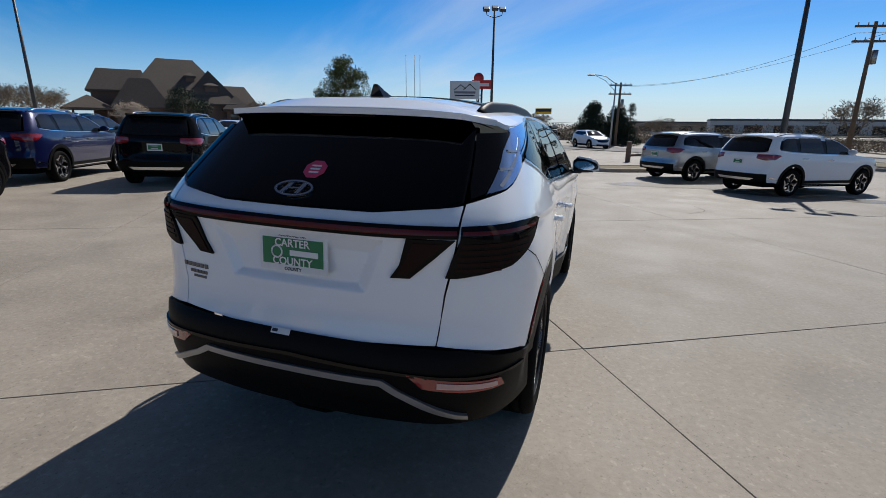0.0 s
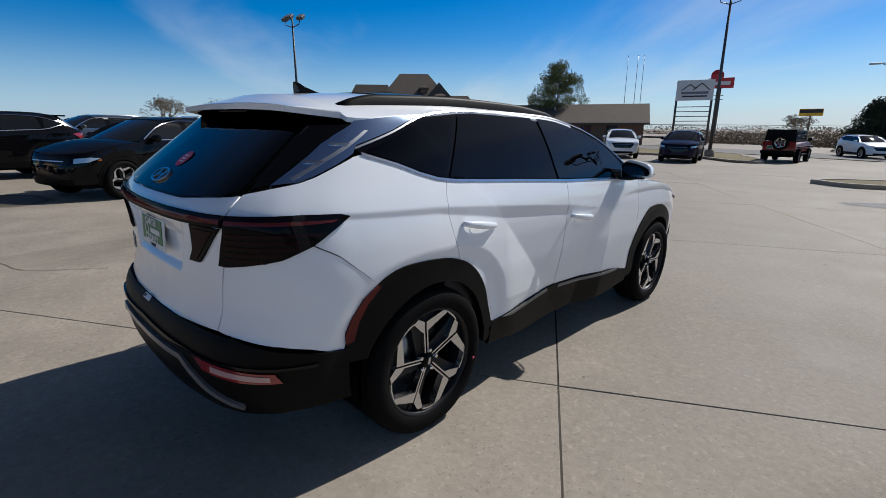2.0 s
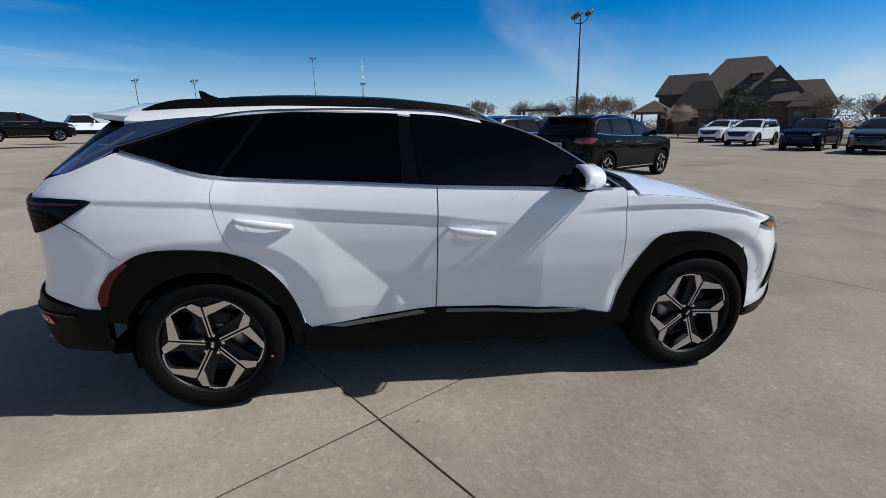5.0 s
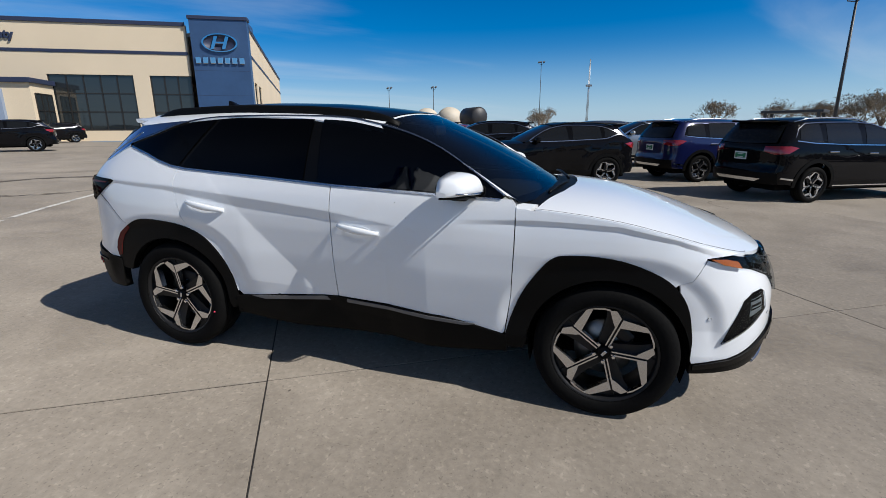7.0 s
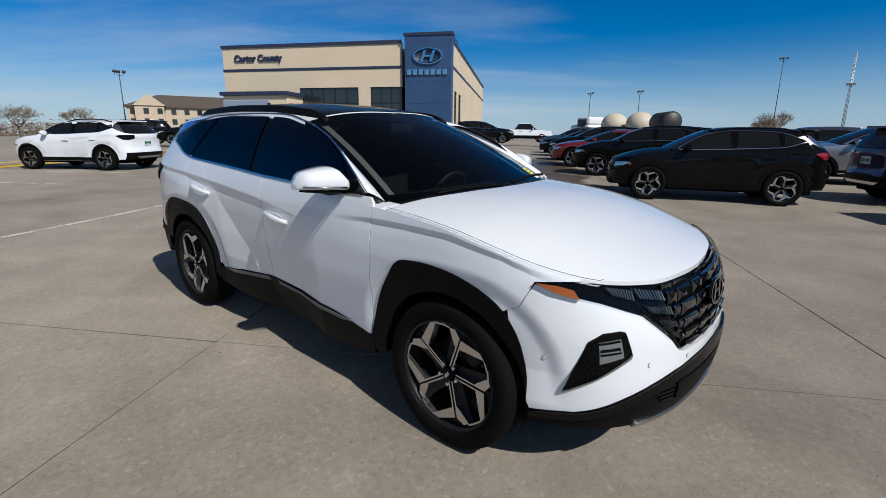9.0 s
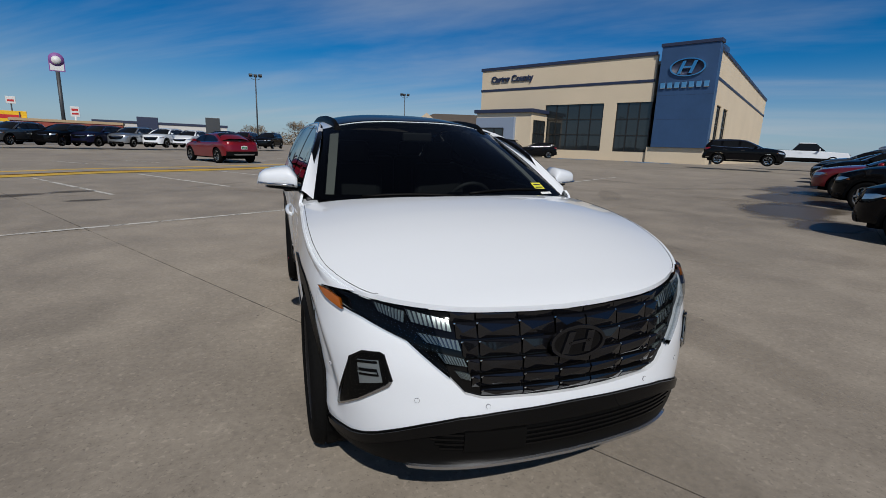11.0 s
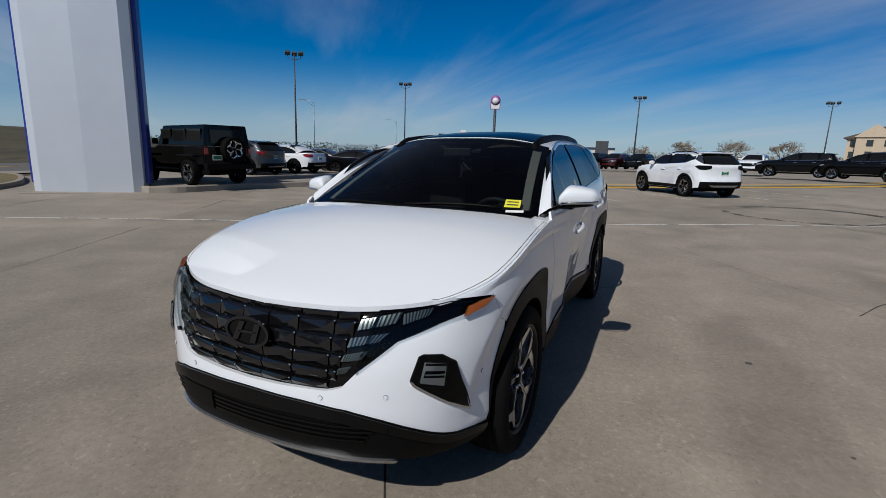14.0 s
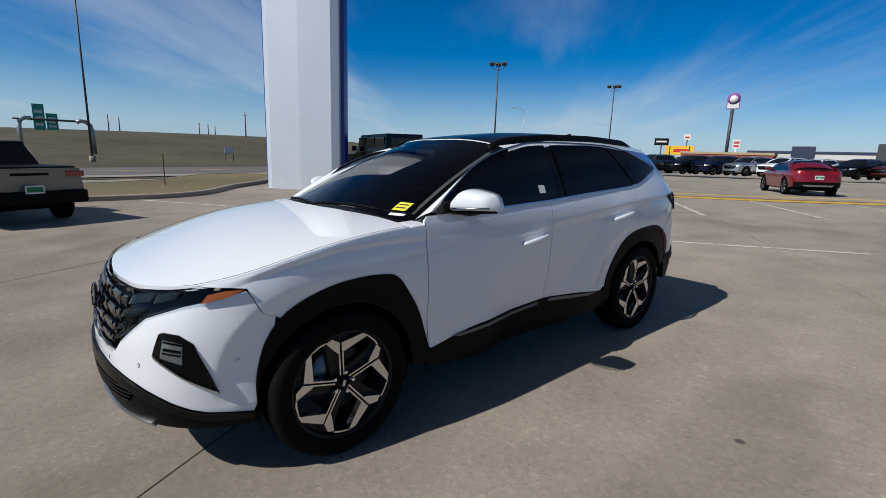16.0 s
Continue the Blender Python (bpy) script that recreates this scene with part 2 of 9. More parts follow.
# ---- building tools ----
def lot(x, y):
    """Height of the paved ground."""
    return -0.0175 * (26 * math.tanh(x / 26) if x < 0 else 12 * math.tanh(x / 12)) - 0.4875 * math.tanh(y / 25)


def mesh_from(name, verts, faces, smooth=False):
    me = bpy.data.meshes.new(name)
    me.from_pydata([tuple(v) for v in verts], [], faces)
    if smooth:
        me.polygons.foreach_set("use_smooth", [True] * len(me.polygons))
    me.update()
    return me


def part(name, me, material, parent=None, label="", m=None):
    """One mesh object under a thing or a part; me is a mesh or a bmesh."""
    if isinstance(me, bmesh.types.BMesh):
        bm, me = me, bpy.data.meshes.new(name)
        bm.to_mesh(me)
        bm.free()
    if material is not None and not me.materials:
        me.materials.append(material)
    ob = new(name, me)
    if parent is not None:
        ob.parent = parent
    if m is not None:
        ob.matrix_basis = m
    if label:
        tagged(ob, label)
    return ob


def thing(name, label, category, m=None, group="", kind=""):
    ob = new(name)
    ob.empty_display_size = 0.2
    if m is not None:
        ob.matrix_basis = m
    return tagged(ob, label, category, group, kind)


def box_bm(x0, y0, z0, x1, y1, z1, bevel=0.0, seg=2, bm=None):
    bm = bm or bmesh.new()
    r = bmesh.ops.create_cube(bm, size=1.0, matrix=Matrix.Translation(((x0 + x1) / 2, (y0 + y1) / 2, (z0 + z1) / 2)) @ Matrix.Diagonal((abs(x1 - x0), abs(y1 - y0), abs(z1 - z0), 1)))
    if bevel:
        es = list({e for v in r["verts"] for e in v.link_edges})
        bmesh.ops.bevel(bm, geom=es, offset=bevel, segments=seg, affect="EDGES", profile=0.5)
    return bm


def cyl_bm(p, q, r0, r1=None, seg=16, bm=None, caps=True):
    """A tapered round bar from p to q."""
    bm = bm or bmesh.new()
    p, q = Vector(p), Vector(q)
    d = q - p
    r1 = r0 if r1 is None else r1
    m = Matrix.Translation((p + q) / 2) @ d.to_track_quat("Z", "Y").to_matrix().to_4x4()
    bmesh.ops.create_cone(bm, cap_ends=caps, segments=seg, radius1=r0, radius2=r1, depth=d.length, matrix=m)
    for f in bm.faces:
        f.smooth = len(f.verts) == 4
    return bm


def lathe_bm(prof, seg=48, axis="X", bm=None, smooth=True):
    """Turns a profile of (radius, offset along the axis) round the axis."""
    bm = bm or bmesh.new()
    rings = []
    for r, o in prof:
        ring = []
        for k in range(seg):
            a = 2 * math.pi * k / seg
            c, s = r * math.cos(a), r * math.sin(a)
            ring.append(bm.verts.new((o, c, s) if axis == "X" else (c, s, o)))
        rings.append(ring)
    for a, b in zip(rings, rings[1:]):
        for k in range(seg):
            f = bm.faces.new((a[k], a[(k + 1) % seg], b[(k + 1) % seg], b[k]))
            f.smooth = smooth
    bmesh.ops.recalc_face_normals(bm, faces=bm.faces[:])
    return bm


def curve_fn(pts, n=800):
    """A smooth function through points (centripetal spline), as sampled arrays."""
    p = np.array(sorted(pts), float)
    x, y = p[:, 0], p[:, 1]
    m = np.gradient(y, x)
    d = np.diff(y) / np.diff(x)
    m[0], m[-1] = d[0], d[-1]
    for k in range(1, len(x) - 1):
        m[k] = 0 if d[k - 1] * d[k] <= 0 else 2 * d[k - 1] * d[k] / (d[k - 1] + d[k])
    xs = np.linspace(x[0], x[-1], n)
    i = np.clip(np.searchsorted(x, xs, side="right") - 1, 0, len(x) - 2)
    h = x[i + 1] - x[i]
    t = (xs - x[i]) / h
    ys = y[i] * (1 + 2 * t) * (1 - t) ** 2 + m[i] * h * t * (1 - t) ** 2 + y[i + 1] * t * t * (3 - 2 * t) + m[i + 1] * h * t * t * (t - 1)
    return lambda v: np.interp(v, xs, ys)


def fine_poly(poly, step=0.03):
    """Splits a closed polygon's edges to at most step."""
    out = []
    for (a, b), (c, d) in zip(poly, poly[1:] + poly[:1]):
        k = max(1, int(math.hypot(c - a, d - b) / step))
        out += [(a + (c - a) * j / k, b + (d - b) * j / k) for j in range(k)]
    return out


def smooth_line(pts, per=6):
    """Catmull-Rom through open points, for curved panel edges."""
    p = [np.array(q, float) for q in pts]
    p = [2 * p[0] - p[1]] + p + [2 * p[-1] - p[-2]]
    out = []
    for k in range(1, len(p) - 2):
        a, b, c, d = p[k - 1 : k + 3]
        for j in range(per):
            t = j / per
            out.append(tuple(0.5 * (2 * b + (c - a) * t + (2 * a - 5 * b + 4 * c - d) * t * t + (3 * b - a - 3 * c + d) * t ** 3)))
    out.append(tuple(p[-2]))
    return out


def slice_piece(piece, ax, cuts):
    """A convex piece cut by parallel lines."""
    out = []
    a0, a1 = min(p[ax] for p in piece), max(p[ax] for p in piece)
    for c in cuts:
        if c <= a0 + 1e-6:
            continue
        if c >= a1 - 1e-6:
            break
        low, high = [], []
        for p, q in zip(piece, piece[1:] + piece[:1]):
            dp, dq = p[ax] - c, q[ax] - c
            if dp <= 0:
                low.append(p)
            if dp >= 0:
                high.append(p)
            if dp * dq < 0:
                t = dp / (dp - dq)
                m = (p[0] + (q[0] - p[0]) * t, p[1] + (q[1] - p[1]) * t)
                low.append(m)
                high.append(m)
        out.append(low)
        piece = high
    out.append(piece)
    return [p for p in out if len(p) > 2]


def panel_mesh(name, poly, fmap, step=0.045, lift=0.0, depth=0.012, mirror=False):
    """A sheet-metal or glass panel: a flat outline cut into small cells, laid on the surface fmap(a, b, off), with a turned-in edge.
    mirror: for the other side of the car."""
    bm = bmesh.new()
    f = bm.faces.new([bm.verts.new((a, b, 0)) for a, b in poly])
    f.normal_update()
    bmesh.ops.triangulate(bm, faces=[f], ngon_method="EAR_CLIP")
    cells = [[tuple(v.co[:2]) for v in f.verts] for f in bm.faces]
    bm.free()
    lo, hi = np.min(poly, axis=0), np.max(poly, axis=0)
    for ax in (0, 1):
        n = int((hi[ax] - lo[ax]) / (step[ax] if isinstance(step, tuple) else step)) + 1
        cuts = [lo[ax] + (hi[ax] - lo[ax]) * k / n for k in range(1, n)]
        cells = [c for piece in cells for c in slice_piece(piece, ax, cuts)]
    index, flat, faces = {}, [], []
    for c in cells:
        ids = []
        for a, b in c:
            key = (round(a, 5), round(b, 5))
            if key not in index:
                index[key] = len(flat)
                flat.append((a, b))
            if not ids or ids[-1] != index[key]:
                ids.append(index[key])
        if len(ids) > 1 and ids[0] == ids[-1]:
            ids.pop()
        if len(set(ids)) == len(ids) >= 3:
            faces.append(ids)
    flat = np.array(flat)
    seen = {}
    for f in faces:
        for a, b in zip(f, f[1:] + f[:1]):
            seen[(a, b)] = True
    rim = [e for e in seen if (e[1], e[0]) not in seen]
    P = fmap(flat[:, 0], flat[:, 1], lift)
    e = 2e-3
    du = fmap(flat[:, 0] + e, flat[:, 1], lift) - fmap(flat[:, 0] - e, flat[:, 1], lift)
    dv = fmap(flat[:, 0], flat[:, 1] + e, lift) - fmap(flat[:, 0], flat[:, 1] - e, lift)
    N = np.cross(du, dv)
    N /= np.linalg.norm(N, axis=1)[:, None] + 1e-12
    probe = fmap(flat[:, 0], flat[:, 1], lift + 0.01) - P
    flip = (N * probe).sum(1).mean() < 0
    if flip:
        N = -N
    n0 = len(P)
    ids = sorted({i for r in rim for i in r})
    at = {i: n0 + 2 * k for k, i in enumerate(ids)}
    low = fmap(flat[ids, 0], flat[ids, 1], lift - depth)
    extra = np.empty((2 * len(ids), 3))
    extra[0::2], extra[1::2] = P[ids], low
    V = np.vstack([P, extra])
    side = [(at[b], at[a], at[a] + 1, at[b] + 1) for a, b in rim]
    # faces follow the outward normal, and the turned-in edge follows the faces
    swap = (sum(np.dot(np.cross(P[f[1]] - P[f[0]], P[f[2]] - P[f[0]]), N[f[0]]) for f in faces) < 0)
    allf = []
    for f in faces:
        wrong = np.dot(np.cross(P[f[1]] - P[f[0]], P[f[2]] - P[f[0]]), N[f].mean(0)) < 0
        allf.append(f[::-1] if wrong else f)
    allf += [list(f)[::-1] if swap else list(f) for f in side]
    NN = np.vstack([N, np.zeros((2 * len(ids), 3))])
    if mirror:
        V = V * [-1, 1, 1]
        NN = NN * [-1, 1, 1]
        allf = [list(reversed(f)) for f in allf]
    me = mesh_from(name, V, [tuple(f) for f in allf], smooth=True)
    me.normals_split_custom_set_from_vertices([tuple(v) for v in NN])
    return me


def tube_bm(pts, r, seg=8, bm=None, flat=1.0):
    """A bar of round section along points."""
    bm = bm or bmesh.new()
    pts = [Vector(p) for p in pts]
    rings = []
    for k, p in enumerate(pts):
        d = (pts[min(k + 1, len(pts) - 1)] - pts[max(k - 1, 0)]).normalized()
        up = Vector((0, 0, 1)) if abs(d.z) < 0.95 else Vector((0, 1, 0))
        a = d.cross(up).normalized()
        b = a.cross(d).normalized()
        rr = r[k] if isinstance(r, (list, tuple)) else r
        rings.append([bm.verts.new(p + a * rr * math.cos(2 * math.pi * j / seg) + b * rr * flat * math.sin(2 * math.pi * j / seg)) for j in range(seg)])
    for u, v in zip(rings, rings[1:]):
        for j in range(seg):
            f = bm.faces.new((u[j], u[(j + 1) % seg], v[(j + 1) % seg], v[j]))
            f.smooth = True
    bm.faces.new(list(reversed(rings[0])))
    bm.faces.new(rings[-1])
    bmesh.ops.recalc_face_normals(bm, faces=bm.faces[:])
    return bm


def text_mesh(words, size, depth=0.01, bold=0.0, align="CENTER", slant=0.0):
    """Built-in letters as a mesh, standing in the xz plane and facing -y."""
    cu = bpy.data.curves.new("letters", "FONT")
    cu.body, cu.size, cu.extrude, cu.offset, cu.align_x, cu.align_y, cu.shear = words, size, depth, bold, align, "CENTER", slant
    ob = new("letters", cu)
    dg = bpy.context.evaluated_depsgraph_get()
    me = bpy.data.meshes.new_from_object(ob.evaluated_get(dg))
    bpy.data.objects.remove(ob)
    bpy.data.curves.remove(cu)
    me.transform(Matrix.Rotation(radians(90), 4, "X"))
    me.materials.clear()
    return me

# ---- the form of a car body: a shell round the car, with a bonnet, roof and windscreen surface ----
class Shell:
    """u runs round the plan from the nose's middle (0) along the right side to the tail's middle; z is height."""

    def __init__(s, plan, side, nose, tail, bonnet, roof, bonnet_drop=0.055, roof_drop=0.085, roof_half=0.64, facets=None):
        p = np.array(smooth_line(plan, 24))
        s.U = np.r_[0, np.cumsum(np.hypot(*np.diff(p, axis=0).T))]
        s.X, s.Y, s.length = p[:, 0], p[:, 1], s.U[-1]
        s.y0, s.y1 = p[0, 1], p[-1, 1]
        s.side, s.nose, s.tail, s.bonnet, s.roof = (curve_fn(c) for c in (side, nose, tail, bonnet, roof))
        s.bonnet_drop, s.roof_drop, s.roof_half, s.facets = bonnet_drop, roof_drop, roof_half, facets
        s.grid = np.linspace(0, s.length, 900)

    def at(s, u, z):
        u, z = np.broadcast_arrays(np.asarray(u, float), np.asarray(z, float))
        a = np.abs(u)
        a = np.where(a > s.length, 2 * s.length - a, a)
        sign = np.where(u < 0, -1.0, 1.0) * np.where(np.abs(u) > s.length, -1.0, 1.0)
        cx, cy = np.interp(a, s.U, s.X), np.interp(a, s.U, s.Y)
        fy = np.clip((cy - 1.0) / (s.y0 - 1.0), 0, None)
        ry = np.clip((-1.0 - cy) / (-1.0 - s.y1), 0, None)
        y = cy + (s.nose(z) - s.y0) * fy ** 2 + (s.tail(z) - s.y1) * ry ** 2
        x = cx * s.side(z)
        if s.facets is not None:
            x = x + s.facets(y, z) * np.clip((cx - 0.6) / 0.25, 0, 1)
        return np.stack([sign * x, y, z], -1)

    def out(s, u, z, off=0.0):
        p = s.at(u, z)
        if off == 0.0:
            return p
        e = 4e-3
        n = np.cross(s.at(u, z + e) - s.at(u, z - e), s.at(u + e, z) - s.at(u - e, z))
        n /= np.linalg.norm(n, axis=-1)[..., None] + 1e-12
        return p + off * n

    def by_y(s, y, z):
        """u on the right side where the shell at height z has that y."""
        ys = s.at(s.grid, float(z))[:, 1]
        return float(np.interp(-y, -ys, s.grid))

    def by_x_front(s, x, z):
        q = s.at(s.grid[:420], float(z))[:, 0]
        k = int(np.argmax(q > abs(x))) or 419
        u = float(np.interp(abs(x), q[: k + 1], s.grid[: k + 1]))
        return u if x >= 0 else -u

    def by_x_rear(s, x, z):
        """Past the tail's middle u goes on over the left half."""
        q = s.at(s.grid[::-1][:420], float(z))[:, 0]
        k = int(np.argmax(q > abs(x))) or 419
        v = float(np.interp(abs(x), q[: k + 1], s.length - s.grid[::-1][: k + 1]))
        return s.length - v if x >= 0 else s.length + v

    def bonnet_z(s, x, y):
        return s.bonnet(y) - s.bonnet_drop * np.abs(np.asarray(x) / 0.8) ** 2.4

    def roof_z(s, x, y):
        return s.roof(y) - s.roof_drop * np.abs(np.asarray(x) / s.roof_half) ** 3

    def meet(s, fn, u=None, y=None, z0=1.0):
        """Where the shell's wall meets the surface fn, for one u or one y on the right side: u, x, y, z."""
        z = z0
        for _ in range(40):
            a = u if u is not None else s.by_y(y, z)
            p = s.at(a, z)
            z = 0.6 * z + 0.4 * float(fn(p[0], p[1]))
        a = u if u is not None else s.by_y(y, z)
        p = s.at(a, z)
        return a, float(p[0]), float(p[1]), float(p[2])


def crossover_facets(y, z):
    """The folds of the doors: an undercut below the shoulder line, a flare before the rear wheel, rolled arch edges."""
    y, z = np.asarray(y, float), np.asarray(z, float)
    soft = lambda a, b, k: np.minimum(a, b) - k * np.log1p(np.exp(-np.abs(a - b) / k))
    over = lambda a, k: np.logaddexp(0, a / k) * k
    zc = np.interp(y, (-2.2, -1.84, -1.37, -0.854, -0.226, 0.213, 0.45), (1.14, 1.135, 1.121, 1.078, 1.025, 0.967, 0.94))
    band = np.interp(y, (-2.0, -1.37, -0.854, -0.226, 0.213), (0.02, 0.031, 0.066, 0.05, 0.002))
    t = over(zc - z, 0.0025)
    w = np.clip((0.40 - y) / 0.25, 0, 1) * np.clip((y + 2.1) / 0.3, 0, 1)
    step = 0.34 * soft(t, band, 0.0025)
    rest = over(t - band, 0.0025)
    hollow = -step - 0.075 * rest
    # distance on the flare's side of the rear fold, which runs from (-0.854, 1.011) to (-0.321, 0.509)
    a = (-0.321 - y) * 0.685 + (0.509 - z) * 0.728
    flare = hollow + 0.17 * over(a, 0.003)
    cap = -step + 0.022 * rest
    d = soft(flare, cap, 0.002)
    # the front fold bends down the front door
    yf = np.interp(z, (0.433, 0.68, 0.874, 0.96), (0.628, 0.569, 0.424, 0.30))
    d = d + 0.115 * over(y - yf, 0.004)
    d = np.where(y > yf, np.minimum(d, 0), d)
    # turned under above the sill
    zl = np.interp(y, (-0.85, -0.32, 0.6), (0.545, 0.515, 0.44))
    d = d - 0.10 * np.clip(zl - z, 0, 0.1) * (y > -0.9)
    d = d * w
    # front wing line
    zf = np.interp(y, (0.3, 0.88, 1.13, 1.39, 1.65, 1.85), (1.01, 1.045, 1.05, 1.045, 0.997, 0.94))
    k = np.clip((y - 0.55) / 0.35, 0, 1) * np.clip((1.95 - y) / 0.2, 0, 1)
    t = zf - z
    d = d - 0.010 * k * np.where(t > 0, np.clip(t / 0.024, 0, 1) * np.clip(1 - (t - 0.024) / 0.16, 0, 1), 0)
    # rolled edge round the arches
    for ya, r1 in ((-1.3775, 0.60), (1.3775, 0.575)):
        rho = ((np.abs(y - ya) * 0.985) ** 2.6 + (np.abs(z - 0.365) * 1.04) ** 2.6) ** (1 / 2.6)
        q = np.clip((r1 - rho) / 0.09, 0, 1)
        d = d - 0.019 * q * q * (3 - 2 * q) * np.clip((z - 0.40) / 0.14, 0, 1)
    return d


HERO = Shell(
    plan=[(0, 2.29), (0.2, 2.28), (0.42, 2.245), (0.6, 2.17), (0.75, 2.05), (0.845, 1.89), (0.888, 1.72), (0.907, 1.5), (0.91, 1.25), (0.905, 0.9), (0.90, 0.4), (0.90, -0.2), (0.905, -0.8), (0.92, -1.2), (0.925, -1.5), (0.907, -1.8), (0.868, -2.0), (0.785, -2.16), (0.62, -2.265), (0.36, -2.315), (0.15, -2.33), (0, -2.332)],
    side=[(0.15, 0.88), (0.25, 0.935), (0.35, 0.958), (0.45, 0.97), (0.6, 0.988), (0.75, 1.0), (0.88, 1.0), (0.96, 0.995), (1.03, 0.985), (1.1, 0.97), (1.17, 0.945), (1.25, 0.91), (1.35, 0.862), (1.45, 0.805), (1.52, 0.757), (1.56, 0.717), (1.6, 0.65), (1.66, 0.5)],
    nose=[(0.15, 2.12), (0.25, 2.215), (0.32, 2.265), (0.4, 2.285), (0.48, 2.29), (0.56, 2.285), (0.66, 2.275), (0.76, 2.25), (0.84, 2.215), (0.9, 2.17), (0.96, 2.10), (1.04, 1.98), (1.1, 1.86), (1.2, 1.7), (1.66, 1.5)],
    tail=[(0.15, -2.12), (0.28, -2.22), (0.38, -2.3), (0.48, -2.33), (0.58, -2.33), (0.64, -2.315), (0.69, -2.285), (0.8, -2.262), (0.95, -2.262), (1.05, -2.275), (1.1, -2.285), (1.14, -2.27), (1.18, -2.235), (1.26, -2.14), (1.36, -2.01), (1.46, -1.88), (1.54, -1.775), (1.6, -1.7), (1.66, -1.64)],
    bonnet=[(0.6, 1.18), (1.0, 1.165), (1.2, 1.152), (1.4, 1.128), (1.6, 1.085), (1.8, 1.025), (2.0, 0.955), (2.12, 0.91), (2.2, 0.872), (2.3, 0.815)],
    roof=[(0.5, 1.47), (0.15, 1.572), (-0.1, 1.607), (-0.5, 1.637), (-0.9, 1.642), (-1.4, 1.622), (-1.8, 1.588), (-2.1, 1.55)],
    facets=crossover_facets,
)

# ---- the white crossover ----
def side_poly(sh, pts, step=0.03):
    """An outline given in (y, z) on the right side, in the shell's own (u, z)."""
    return [(sh.by_y(y, z), z) for y, z in fine_poly([tuple(p) for p in pts], step)]


def arc(cy, cz, r, a0, a1, n=20):
    return [(cy + r * math.cos(radians(a0 + (a1 - a0) * k / n)), cz + r * math.sin(radians(a0 + (a1 - a0) * k / n))) for k in range(n + 1)]


AXLE, HUB_Z = 1.3775, 0.365
BELT = [(-1.70, 1.356), (-1.54, 1.311), (-1.43, 1.272), (-1.33, 1.245), (-1.22, 1.231), (-0.97, 1.216), (-0.59, 1.197), (-0.18, 1.174), (0.21, 1.162), (0.54, 1.152), (0.80, 1.152)]
WINTOP = smooth_line([(-1.72, 1.364), (-1.52, 1.427), (-1.376, 1.480), (-1.25, 1.513), (-1.03, 1.537), (-0.61, 1.547), (-0.2, 1.541), (0.01, 1.512), (0.23, 1.463), (0.44, 1.385), (0.65, 1.265), (0.82, 1.155)], 5)
ARCH_R = smooth_line([(-0.90, 0.42), (-0.94, 0.55), (-1.0, 0.68), (-1.11, 0.80), (-1.27, 0.87), (-1.48, 0.893), (-1.63, 0.88), (-1.75, 0.81), (-1.82, 0.71), (-1.86, 0.60), (-1.875, 0.53)], 4)
ARCH_F = smooth_line([(0.855, 0.40), (0.888, 0.53), (0.945, 0.675), (1.035, 0.815), (1.085, 0.866), (1.14, 0.885), (1.29, 0.892), (1.46, 0.868), (1.64, 0.79), (1.735, 0.675), (1.778, 0.52), (1.785, 0.42), (1.785, 0.36)], 4)
SILL = [(-0.91, 0.42), (-0.56, 0.46), (-0.19, 0.485), (0.2, 0.475), (0.55, 0.46), (0.862, 0.40)]
REAR_CUT = smooth_line([(-1.268, 1.238), (-1.298, 1.16), (-1.29, 1.06), (-1.25, 0.93), (-1.20, 0.842)], 4)


def interp_line(line, y):
    a = sorted(line)
    return float(np.interp(y, [q[0] for q in a], [q[1] for q in a]))


